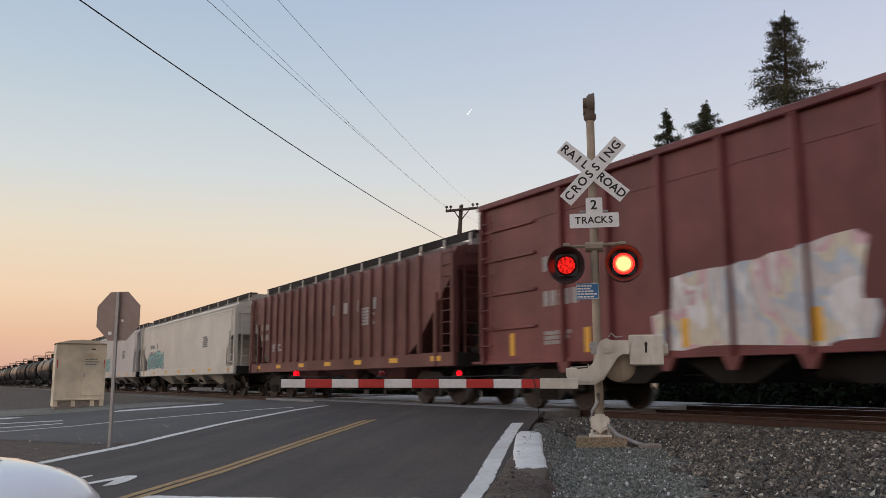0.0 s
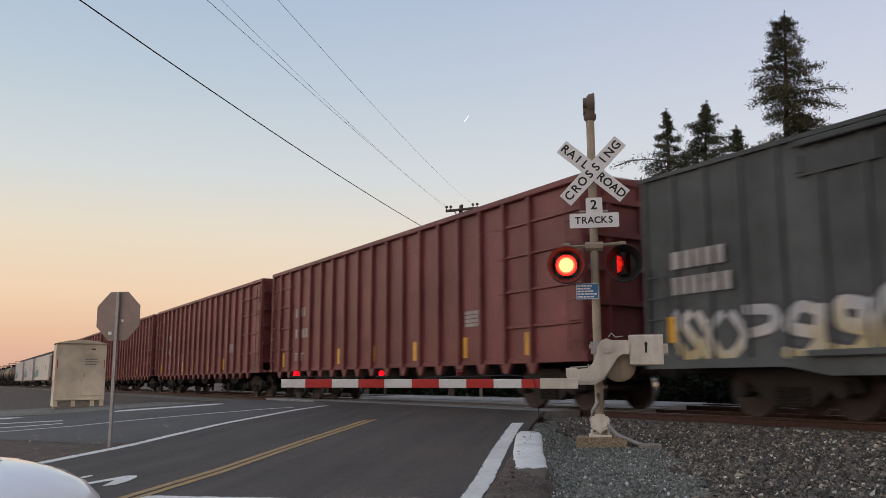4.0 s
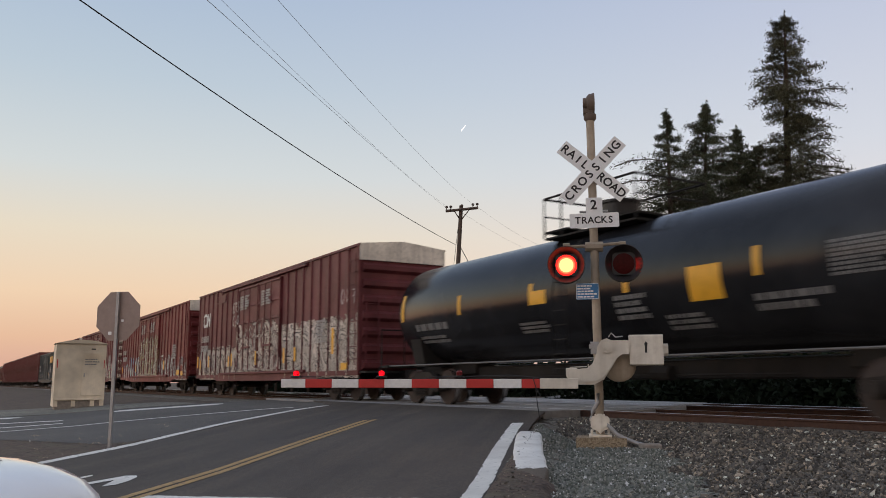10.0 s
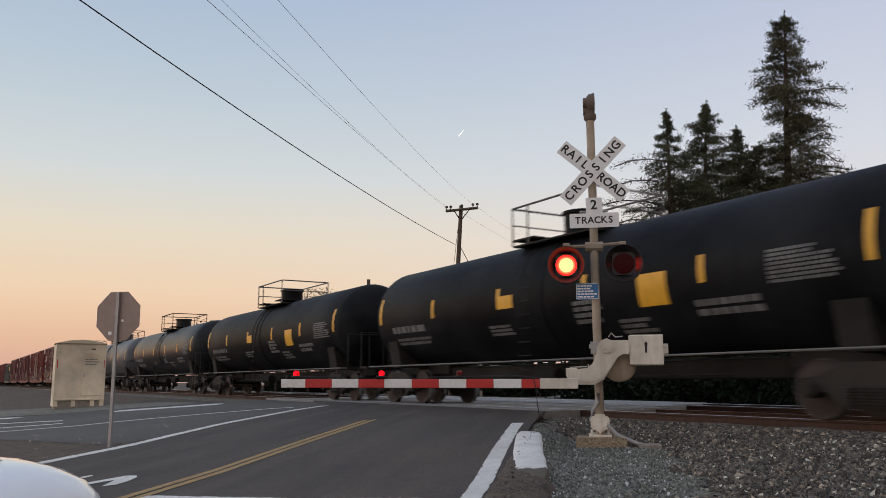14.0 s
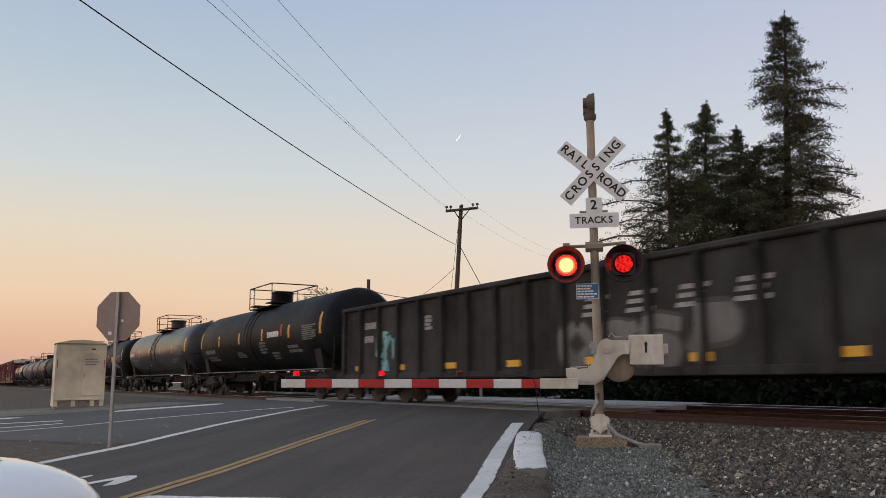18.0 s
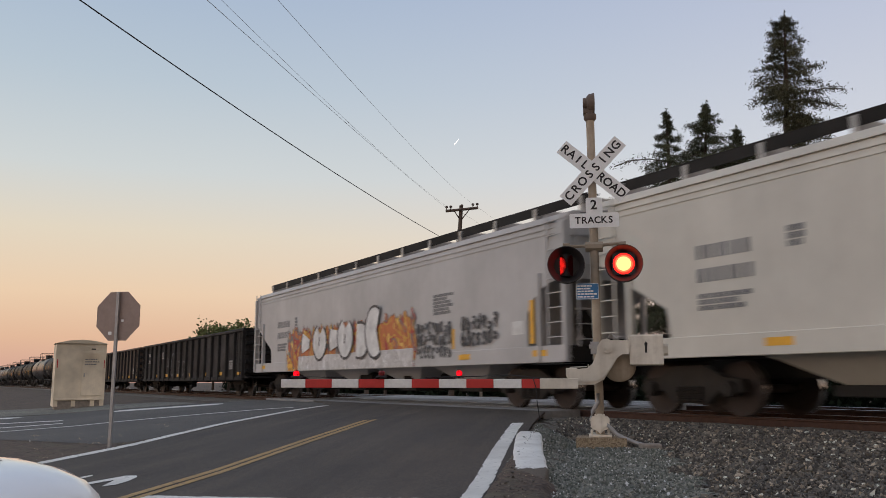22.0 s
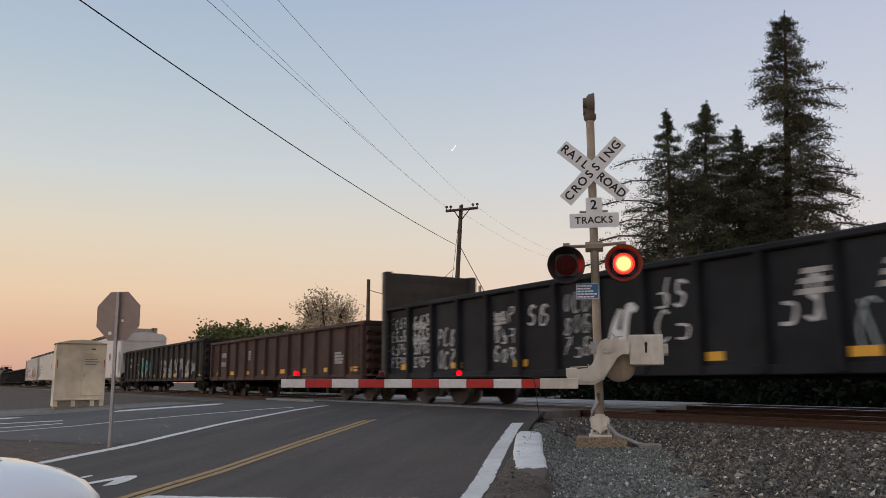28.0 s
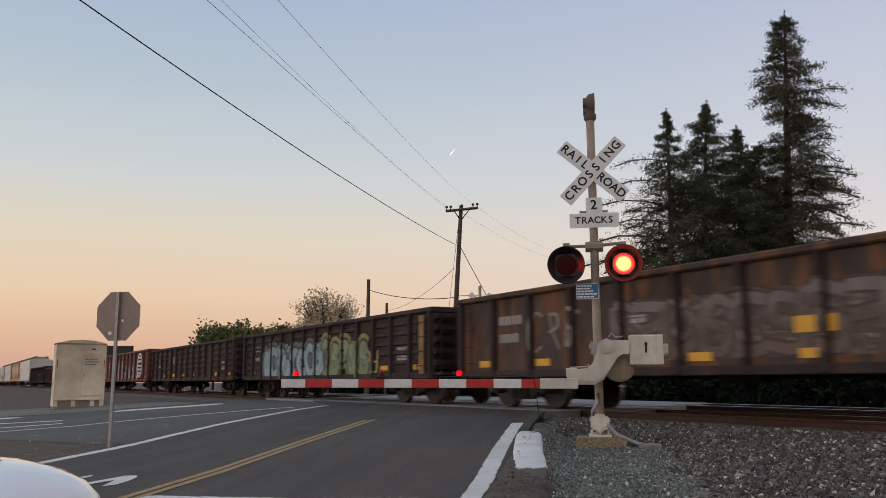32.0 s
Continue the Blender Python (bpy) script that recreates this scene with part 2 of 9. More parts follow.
M["greengravel"] = granular("fine_grey_green_gravel", [(0.1238, 0.1282, 0.1064), (0.1743, 0.1761, 0.145), (0.1467, 0.1474, 0.1257), (0.2568, 0.2433, 0.2034), (0.08256, 0.08221, 0.07037)], 42, 0.9, 0.012)
M["soil"] = granular("brown_soil", [(0.0723, 0.0501, 0.0374), (0.0918, 0.0646, 0.0476), (0.0578, 0.0408, 0.0314), (0.119, 0.085, 0.062)], 24, 0.95, 0.02, (0.10, 0.085, 0.055))
M["asphalt"] = granular("worn_asphalt", [(0.04696, 0.03614, 0.02795), (0.05853, 0.04564, 0.03491), (0.03936, 0.03099, 0.02411), (0.0796, 0.06118, 0.04581)], 75, 0.78, 0.006, lanes=2.426)
M["ironconcrete"] = granular("iron_stained_concrete", [(0.25, 0.19, 0.12), (0.30, 0.235, 0.155), (0.17, 0.125, 0.08), (0.36, 0.29, 0.20)], 70, 0.92, 0.012)
M["asphalt_old"] = granular("old_pale_asphalt", [(0.0723, 0.06796, 0.06362), (0.085, 0.0799, 0.0733), (0.0612, 0.05828, 0.05535), (0.106, 0.09776, 0.088)], 60, 0.85, 0.006)
M["bareberm"] = granular("dusty_asphalt_berm", [(0.14, 0.12, 0.10), (0.18, 0.155, 0.128), (0.12, 0.103, 0.086), (0.22, 0.19, 0.155)], 50, 0.9, 0.008)
M["concrete"] = plain("weathered_concrete", (0.27, 0.235, 0.20), 0.9, 0, 0.3, 8)
M["crosspanel"] = plain("concrete_crossing_panel", (0.24, 0.23, 0.22), 0.8, 0, 0.2, 6)
M["cable"] = plain("black_cable", (0.012, 0.012, 0.014), 0.6)
M["linewire"] = plain("weathered_grey_line_wire", (0.16, 0.165, 0.175), 0.6)
M["wood"] = plain("weathered_pole_wood", (0.11, 0.082, 0.064), 0.9, 0, 0.35, 3)
M["leaf"] = plain("dark_conifer_needles", (0.088, 0.086, 0.053), 0.8, 0, 0.45, 0.8)
M["leaf2"] = plain("deep_green_needles", (0.074, 0.081, 0.05), 0.8, 0, 0.45, 0.8)
M["leaf3"] = plain("pale_autumn_leaves", (0.48, 0.39, 0.27), 0.8, 0, 0.4, 0.8)
M["leaf4"] = plain("hedge_leaves", (0.15, 0.17, 0.07), 0.8, 0, 0.4, 0.8)
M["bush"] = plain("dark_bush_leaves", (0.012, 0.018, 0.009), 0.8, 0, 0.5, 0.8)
for key in ("leaf", "leaf2", "leaf3", "leaf4", "bush"):
    M[key].node_tree.nodes["Principled BSDF"].inputs["Specular IOR Level"].default_value = 0.1
M["bark"] = plain("grey_brown_bark", (0.06, 0.042, 0.032), 0.95, 0, 0.35, 3)


def road_paint(name, col, wear=0.57):
    m, nt, bs = mat_base(name)
    co = nt.nodes.new("ShaderNodeTexCoord").outputs["Object"]
    n = noise_tex(nt, co, 14, 6, 0.75)
    n2 = noise_tex(nt, co, 1.5, 4, 0.6)
    c = mixrgb(nt, thresh(nt, n, wear, wear + 0.09), rgba(col), (0.07, 0.068, 0.068, 1))
    c = mixrgb(nt, thresh(nt, n2, 0.3, 0.75), c, rgba(tuple(v * 0.72 for v in col)))
    nt.links.new(c, bs.inputs["Base Color"])
    bs.inputs["Roughness"].default_value = 0.7
    return m


M["roadwhite"] = road_paint("worn_white_road_paint", (0.75, 0.73, 0.675))
M["roadyellow"] = road_paint("worn_yellow_road_paint", (0.42, 0.262, 0.085), 0.52)
M["sigwhite"] = paint("chalky_white_signal_paint", (0.66, 0.61, 0.52), 0.6, dirt=(0.25, 0.2, 0.15), dirt_amt=0.4, streak=0.3)
M["faint"] = plain("worn_off_stencil_paint", (0.15, 0.15, 0.15), 0.7, 0, 0.3, 3)
M["mast"] = paint("cream_mast_paint", (0.40, 0.33, 0.25), 0.6, dirt=(0.16, 0.12, 0.08), dirt_amt=0.6, streak=0.4)
M["bellpaint"] = paint("grimy_bell_paint", (0.16, 0.12, 0.095), 0.6, dirt=(0.06, 0.045, 0.035))
M["signwhite"] = plain("reflective_white_sheeting", (0.80, 0.80, 0.79), 0.5, 0, 0.06, 20)
M["signblack"] = plain("black_sign_paint", (0.012, 0.012, 0.013), 0.5)
M["bluesign"] = plain("blue_sign_sheeting", (0.035, 0.16, 0.36), 0.5, 0, 0.08)
M["alu"] = plain("dull_aluminium_sign_back", (0.27, 0.205, 0.18), 0.5, 0.3, 0.12, 6)
M["galv"] = plain("galvanised_post", (0.36, 0.35, 0.34), 0.5, 0.4, 0.15, 10)
M["signalblack"] = plain("matt_black_hood", (0.012, 0.012, 0.013), 0.55)
M["visor"] = plain("satin_black_visor", (0.026, 0.023, 0.023), 0.45, 0, 0.1)
M["lens_dark"] = plain("unlit_red_lens", (0.04, 0.0025, 0.003), 0.25, 0, 0.3, 30)
M["lens_dark"].node_tree.nodes["Principled BSDF"].inputs["Specular IOR Level"].default_value = 0.08
M["lens_lit"] = glow("lit_red_led_lens", (1.0, 0.012, 0.008), 4.0)
M["lens_mid"] = glow("orange_led_ring", (1.0, 0.05, 0.02), 5.0)
M["lens_core"] = glow("bright_led_core", (1.0, 0.19, 0.065), 6.0)
M["lens_dim"] = glow("fading_red_led_lens", (1.0, 0.018, 0.012), 0.9)
nt = M["lens_dim"].node_tree
spots = nt.nodes.new("ShaderNodeMapRange")
nt.links.new(noise_tex(nt, nt.nodes.new("ShaderNodeTexCoord").outputs["Object"], 26.0, 2, 0.5), spots.inputs[0])
spots.inputs[1].default_value, spots.inputs[2].default_value, spots.inputs[3].default_value, spots.inputs[4].default_value = 0.35, 0.6, 0.12, 1.15
nt.links.new(spots.outputs[0], nt.nodes["Principled BSDF"].inputs["Emission Strength"])
M["gate_red"] = plain("red_reflective_sheeting", (0.45, 0.022, 0.018), 0.45, 0, 0.08, 15)
M["gate_white"] = plain("white_reflective_sheeting", (0.70, 0.69, 0.67), 0.45, 0, 0.08, 15)
M["small_lit"] = glow("lit_gate_lamp", (1.0, 0.004, 0.012), 1.9, (0.2, 0.004, 0.004))
nt = M["small_lit"].node_tree
spots = nt.nodes.new("ShaderNodeMapRange")
nt.links.new(noise_tex(nt, nt.nodes.new("ShaderNodeTexCoord").outputs["Object"], 34.0, 1, 0.5), spots.inputs[0])
spots.inputs[1].default_value, spots.inputs[2].default_value, spots.inputs[3].default_value, spots.inputs[4].default_value = 0.38, 0.62, 0.25, 3.0
nt.links.new(spots.outputs[0], nt.nodes["Principled BSDF"].inputs["Emission Strength"])
M["small_dark"] = plain("unlit_gate_lamp", (0.16, 0.012, 0.012), 0.3)
M["cabinet"] = paint("cream_steel_cabinet_paint", (0.72, 0.63, 0.48), 0.55, dirt=(0.34, 0.27, 0.2), dirt_amt=0.25, streak=0.15)
M["carwhite"] = plain("white_car_paint", (0.92, 0.92, 0.91), 0.25, 0, 0.01)
M["carwhite"].node_tree.nodes["Principled BSDF"].inputs["Coat Weight"].default_value = 1.0
M["headglass"] = plain("clear_headlamp_glass", (0.62, 0.62, 0.6), 0.08, 0, 0.1)
M["glassdark"] = plain("dark_car_glass", (0.01, 0.011, 0.012), 0.05)
M["rubber"] = plain("black_rubber", (0.015, 0.015, 0.015), 0.8)
# emission stands in for sunlight on the trail and the fuselage
M["contrail"] = glow("vapour_glowing_as_if_sunlit", (1.0, 0.97, 0.95), 0.95, (0.9, 0.9, 0.9))


# ---------------------------------------------------------------- mesh helpers
class Shape:
    """Collects simple solids into one mesh."""

    def __init__(self):
        self.v, self.f = [], []

    def add(self, verts, faces):
        o = len(self.v)
        self.v += [tuple(p) for p in verts]
        self.f += [tuple(i + o for i in q) for q in faces]
        return self

    def box(self, x0, x1, y0, y1, z0, z1):
        return self.add([(x0, y0, z0), (x1, y0, z0), (x1, y1, z0), (x0, y1, z0), (x0, y0, z1), (x1, y0, z1), (x1, y1, z1), (x0, y1, z1)],
                        [(0, 3, 2, 1), (4, 5, 6, 7), (0, 1, 5, 4), (1, 2, 6, 5), (2, 3, 7, 6), (3, 0, 4, 7)])

    def cbox(self, x0, x1, y0, y1, z0, z1, b=0.02):
        """A box with chamfered edges along x and at its ends."""
        prof = [(y0 + b, z0), (y1 - b, z0), (y1, z0 + b), (y1, z1 - b), (y1 - b, z1), (y0 + b, z1), (y0, z1 - b), (y0, z0 + b)]
        return self.prism(prof, x0, x1, "x")

    def prism(self, poly, a, b, axis="x"):
        n = len(poly)
        put = {"x": lambda p, s: (s, p[0], p[1]), "y": lambda p, s: (p[0], s, p[1]), "z": lambda p, s: (p[0], p[1], s)}[axis]
        vs = [put(p, a) for p in poly] + [put(p, b) for p in poly]
        fs = [tuple(range(n - 1, -1, -1)), tuple(range(n, 2 * n))] + [(i, (i + 1) % n, n + (i + 1) % n, n + i) for i in range(n)]
        return self.add(vs, fs)

    def loft(self, rings, caps=True):
        n = len(rings[0])
        vs = [p for r in rings for p in r]
        fs = [(k * n + i, k * n + (i + 1) % n, (k + 1) * n + (i + 1) % n, (k + 1) * n + i) for k in range(len(rings) - 1) for i in range(n)]
        if caps:
            fs += [tuple(range(n - 1, -1, -1)), tuple(range((len(rings) - 1) * n, len(rings) * n))]
        return self.add(vs, fs)

    def cyl(self, p0, p1, r0, r1=None, n=12, caps=True):
        p0, p1 = Vector(p0), Vector(p1)
        r1 = r0 if r1 is None else r1
        q = (p1 - p0).to_track_quat("Z", "Y")
        ring = lambda p, r: [p + q @ Vector((r * math.cos(2 * math.pi * i / n), r * math.sin(2 * math.pi * i / n), 0)) for i in range(n)]
        return self.loft([ring(p0, r0), ring(p1, r1)], caps)

    def tube(self, pts, r, n=6):
        pts = [Vector(p) for p in pts]
        rings = []
        for i, p in enumerate(pts):
            d = (pts[min(i + 1, len(pts) - 1)] - pts[max(i - 1, 0)]).normalized()
            q = d.to_track_quat("Z", "Y")
            rings.append([p + q @ Vector((r * math.cos(2 * math.pi * k / n), r * math.sin(2 * math.pi * k / n), 0)) for k in range(n)])
        return self.loft(rings)

    def lathe(self, prof, origin, axis, n=20):
        """prof: (distance along the axis, radius)."""
        o, a = Vector(origin), Vector(axis).normalized()
        q = a.to_track_quat("Z", "Y")
        return self.loft([[o + a * d + q @ Vector((max(r, 1e-4) * math.cos(2 * math.pi * k / n), max(r, 1e-4) * math.sin(2 * math.pi * k / n), 0)) for k in range(n)] for d, r in prof])

    def mesh(self, name, smooth=30):
        me = bpy.data.meshes.new(name)
        me.from_pydata(self.v, [], self.f)
        me.update()
        if smooth:
            me.shade_smooth()
            me.set_sharp_from_angle(angle=radians(smooth))
        return me


CACHE = {}


def part(name, shape, material, parent=None, label="", smooth=30, m=None):
    """Links a shape, or a mesh made before, as one object."""
    me = shape.mesh(name, smooth) if isinstance(shape, Shape) else shape
    if not me.materials:
        me.materials.append(material)
    ob = new(name, me)
    if parent is not None:
        ob.parent = parent
    if m is not None:
        ob.matrix_basis = m
    if label:
        ob["label"] = label
    return ob


def thing(name, m, label, category, group="", kind=""):
    ob = new(name)
    ob.empty_display_size = 0.3
    ob.matrix_basis = m
    return tagged(ob, label, category, group, kind)


def letters(text, size):
    cu = bpy.data.curves.new("letters", "FONT")
    cu.body, cu.size, cu.align_x, cu.align_y, cu.extrude, cu.resolution_u = text, size, "CENTER", "CENTER", 0.001, 3
    cu.offset = size * 0.022
    tmp = bpy.data.objects.new("letters", cu)
    me = bpy.data.meshes.new_from_object(tmp)
    bpy.data.objects.remove(tmp)
    return me


# ---------------------------------------------------------------- ground
def lerp(x, xs, ys):
    return float(np.interp(x, xs, ys))


ROAD_Y = [-72.0, -18.4, -12.38, -9.38, -7.38, -4.38, -1.78, 1.42, 4.6, 9.6, 50.0, 400.0]
ROAD_Z = [-0.9, -0.75, -0.66, -0.50, -0.34, -0.12, 0.0, 0.0, 0.0, -0.3, -0.5, -0.5]
LAND_Y = [-72.0, -18.4, -12.38, -9.38, -7.38, -4.9, -3.4, -2.1, -1.6, 1.6, 2.4, 5.8, 8.0, 11.0, 50.0, 400.0]
LAND_Z = [-0.95, -0.8, -0.70, -0.58, -0.47, -0.39, -0.36, -0.26, -0.19, -0.19, -0.24, -0.22, -0.45, -0.5, -0.55, -0.55]


def road_z(y):
    return lerp(y, ROAD_Y, ROAD_Z)


def land_z(y):
    return lerp(y, LAND_Y, LAND_Z)


def land_at(x, y):
    """The land meets the road's edge and falls away beside it."""
    low, n = land_z(y), x * 0.656 + y * 0.7547
    if y > -2.2:
        return low
    edge = road_z(y) - 0.03
    if n < -10.2:
        k = min(1.0, max(0.0, (-2.2 - y) / 1.2))
        return low + (edge - low) * k
    return max(low, edge - 0.42 * (n + 10.2))


def build_land():
    ys = [-3000, -900, -300, -100, -50, -30, -22] + [-18 + 0.4 * i for i in range(85)] + [17, 20, 26, 35, 50, 80, 150, 400, 1200, 4000]
    xs = [-4500, -1800, -700, -300, -150, -90] + [-60 + 0.5 * i for i in range(141)] + [14, 20, 40, 90, 250, 900, 3000]
    s = Shape()
    vs = []
    for y in ys:
        for x in xs:
            near = -60 < x < 12 and -18 < y < 15
            z = land_at(x, y) + (0.022 * noise.noise(Vector((x * 0.9, y * 0.9, 3.1))) + 0.018 * noise.noise(Vector((x * 4, y * 4, 7.7))) if near and y < -2.2 and x * 0.656 + y * 0.7547 > -9.9 else 0)
            vs.append((x, y, z))
    n = len(xs)
    s.add(vs, [(j * n + i, j * n + i + 1, (j + 1) * n + i + 1, (j + 1) * n + i) for j in range(len(ys) - 1) for i in range(n - 1)])
    g = part("ground", s, M["soil"], smooth=60)
    tagged(g, "bare brown soil with dry weeds around the tracks", "ground", kind="structure")


def sheet(name, outline, lift, material, label, step=0.5, thick=0.0, zf=None, parent=None, kind="structure"):
    """A flat patch inside a convex outline, cut along lines of equal y so that it follows the profile."""
    zf = zf or road_z
    ys = [p[1] for p in outline]
    y0, y1 = min(ys), max(ys)
    k = max(2, int((y1 - y0) / step) + 1)
    rows = []
    for i in range(k):
        y = y0 + (y1 - y0) * min(max(i / (k - 1), 1e-5), 1 - 1e-5)
        xs = []
        for a, b in zip(outline, outline[1:] + outline[:1]):
            if (a[1] - y) * (b[1] - y) < 0:
                xs.append(a[0] + (b[0] - a[0]) * (y - a[1]) / (b[1] - a[1]))
        rows.append((min(xs), max(xs), y))
    s = Shape()
    m = 24
    vs = [(x0 + (x1 - x0) * j / m, y, (zf(y) if zf is not land_at else land_at(x0 + (x1 - x0) * j / m, y)) + lift) for x0, x1, y in rows for j in range(m + 1)]
    s.add(vs, [(i * (m + 1) + j, i * (m + 1) + j + 1, (i + 1) * (m + 1) + j + 1, (i + 1) * (m + 1) + j) for i in range(k - 1) for j in range(m)])
    if thick:
        for side in (0, 1):
            e = [(r[side], r[2]) for r in rows]
            vs = [(x, y, zf(y) + lift) for x, y in e] + [(x, y, zf(y) + lift - thick) for x, y in e]
            n = len(e)
            s.add(vs, [(i, i + 1, n + i + 1, n + i) for i in range(n - 1)])
    ob = part(name, s, material, parent)
    if parent is None:
        tagged(ob, label, name, kind=kind)
    return ob


def along(p, d, t):
    return (p[0] + d[0] * t, p[1] + d[1] * t)


RD = (-0.7547, 0.656)          # direction of the main road over the crossing
build_land()
# main road: right edge line runs (-6.26,-8.29) to (-11.5,-4.09), left edge line (-13.87,-11.13) to (-21.94,-3.15)
sheet("road", [(0.1, -13.6), (-11.75, -3.5), (-13.6, -1.85), (-26.0, -1.85), (-23.0, -2.6), (-13.0, -11.9), (-8.5, -16.2), (4.4, -16.2)], 0.0, M["asphalt"],
      "worn dark grey asphalt road rising to the crossing", thick=0.05)
road = bpy.data.objects["road"]
sheet("side_road", [(-21.6, -3.6), (-23.0, -2.2), (-29.6, -2.2), (-30.2, -4.0), (-34.0, -12.0), (-40.0, -24.0), (-24.5, -24.0), (-20.87, -11.24), (-16.67, -9.69), (-17.26, -8.55)], -0.024, M["asphalt_old"],
      "old pale asphalt side road meeting the crossing")
sheet("far_road", [(-10.2, 5.0), (-26.0, 5.0), (-62.0, 40.0), (-47.0, 40.0)], 0.0, M["asphalt_old"], "asphalt road beyond the tracks", thick=0.4)


def in_apron(x, y):
    """Inside the patch of fine gravel round the signal mast, with a wavering edge."""
    wob = 0.5 * noise.noise(Vector((x * 1.1, y * 1.1, 0))) + 0.2 * noise.noise(Vector((x * 4, y * 4, 5)))
    return y < -4.1 + 0.5 * wob and x < -4.55 - (y + 7.1) * 1.16 + wob and y > -9.6 + wob


def off_road(x, y):
    return x * 0.656 + y * 0.7547 > -10.24 + 0.1 * noise.noise(Vector((x * 3, y * 3, 9)))


def patch(name, x0, x1, y0, y1, step, lift, test, material, label):
    """A sheet of ground cover on the land, made of small cells where the test holds."""
    s, ix, nx = Shape(), {}, int((x1 - x0) / step)
    def vert(i, j):
        if (i, j) not in ix:
            x, y = x0 + i * step, y0 + j * step
            ix[(i, j)] = len(s.v)
            s.v.append((x, y, land_at(x, y) + lift + 0.02 * noise.noise(Vector((x * 2.5, y * 2.5, 2)))))
        return ix[(i, j)]
    for i in range(nx):
        for j in range(int((y1 - y0) / step)):
            if test(x0 + (i + 0.5) * step, y0 + (j + 0.5) * step):
                s.f.append((vert(i, j), vert(i + 1, j), vert(i + 1, j + 1), vert(i, j + 1)))
    tagged(part(name, s, material, smooth=60), label, "gravel", kind="structure")


def on_verge(x, y):
    """The strewn stone thins out raggedly towards the bare soil."""
    wob = 0.9 * noise.noise(Vector((x * 0.8, y * 0.8, 3))) + 0.4 * noise.noise(Vector((x * 3, y * 3, 7)))
    return off_road(x - 0.06, y - 0.06) and y > -11.6 + wob and x < 9.0 + wob + (y + 2.2) * 0.5


patch("ballast_verge", -12.5, 10.0, -12.4, -2.2, 0.2, 0.03, on_verge, M["ballast"], "coarse crushed stone beside the road")
patch("gravel_apron", -12.5, -2.0, -10.5, -3.6, 0.12, 0.045, lambda x, y: off_road(x, y) and in_apron(x, y), M["greengravel"], "fine grey-green gravel round the signal mast")
sheet("gravel_verge", [(-30.4, -4.3), (-34.5, -4.6), (-43.0, -11.5), (-46.0, -18.0), (-38.0, -18.0), (-34.0, -11.6)], 0.012, M["greengravel"], "strip of grey-green gravel beside the side road", zf=land_at)


def line_on(name, a, b, w, material, lift=0.005, parent=None, worn=0.3):
    """A painted line from a to b, w wide."""
    d = Vector((b[0] - a[0], b[1] - a[1])).normalized()
    nx, ny = -d.y * w / 2, d.x * w / 2
    k = max(2, int((Vector(b) - Vector(a)).length / 0.035) + 1)
    s = Shape()
    vs = []
    for i in range(k):
        t = i / (k - 1)
        x, y = a[0] + (b[0] - a[0]) * t, a[1] + (b[1] - a[1]) * t
        # the paint's edges waver and are nibbled away
        j, m = (1 + 0.09 * noise.noise(Vector((x * 2.5, y * 2.5, z))) - worn * max(0.0, noise.noise(Vector((x * 15, y * 15, z + 5))) + 0.1) for z in (1, 12))
        vs += [(x + nx * j, y + ny * j, road_z(y + ny) + lift), (x - nx * m, y - ny * m, road_z(y - ny) + lift)]
    s.add(vs, [(2 * i, 2 * i + 1, 2 * i + 3, 2 * i + 2) for i in range(k - 1)])
    ob = part(name, s, material, parent)
    return ob


for p, q in zip(((-4.6, -9.78), (-6.31, -8.33), (-7.02, -7.72), (-8.69, -6.39), (-10.66, -4.77)), ((-6.31, -8.33), (-7.02, -7.72), (-8.69, -6.39), (-10.66, -4.77), (-11.57, -4.0))):
    line_on("edge_line", p, q, 0.21, M["roadwhite"], parent=road)
for o in (-0.088, 0.088):
    line_on("centre_line", (-6.2 + o * 0.66, -13.35 + o * 0.75), (-15.3 + o * 0.66, -4.95 + o * 0.75), 0.125, M["roadyellow"], parent=road, worn=0.15)
for p, q in (((-12.2, -12.7), (-13.87, -11.13)), ((-13.87, -11.13), (-15.38, -9.78)), ((-15.38, -9.78), (-16.88, -8.5)), ((-16.88, -8.5), (-18.7, -6.86)), ((-18.7, -6.86), (-20.39, -4.92)), ((-20.39, -4.92), (-21.94, -3.15))):
    line_on("edge_line", p, q, 0.27, M["roadwhite"], parent=road)
line_on("stop_line", (-9.05, -10.62), (-6.55, -8.72), 0.3, M["roadwhite"], parent=road)
# turn arrow in the oncoming lane
for name, outline in (("arrow_shaft", [(-10.793, -10.89), (-11.089, -10.359), (-10.773, -10.537), (-10.599, -10.903)]), ("arrow_head", [(-10.999, -10.249), (-10.833, -10.267), (-10.532, -10.419), (-10.299, -10.602), (-10.302, -10.753), (-10.773, -10.537), (-11.089, -10.359)]), ("arrow_bar", [(-11.469, -10.854), (-11.592, -10.673), (-11.453, -10.682), (-11.276, -10.872)])):
    sh = Shape()
    sh.add([(x, y, road_z(y) + 0.006) for x, y in outline], [tuple(range(len(outline)))])
    part(name, sh, M["roadwhite"], road)
side = bpy.data.objects["side_road"]
for p, q in zip(((-23.66, -11.59), (-23.85, -11.09), (-23.85, -8.43), (-23.43, -6.19)), ((-23.85, -11.09), (-23.85, -8.43), (-23.43, -6.19), (-22.66, -3.8))):
    line_on("edge_line", p, q, 0.22, M["roadwhite"], -0.018, side)
line_on("stop_line", (-30.15, -7.33), (-28.45, -4.23), 0.95, M["roadwhite"], -0.018, side)
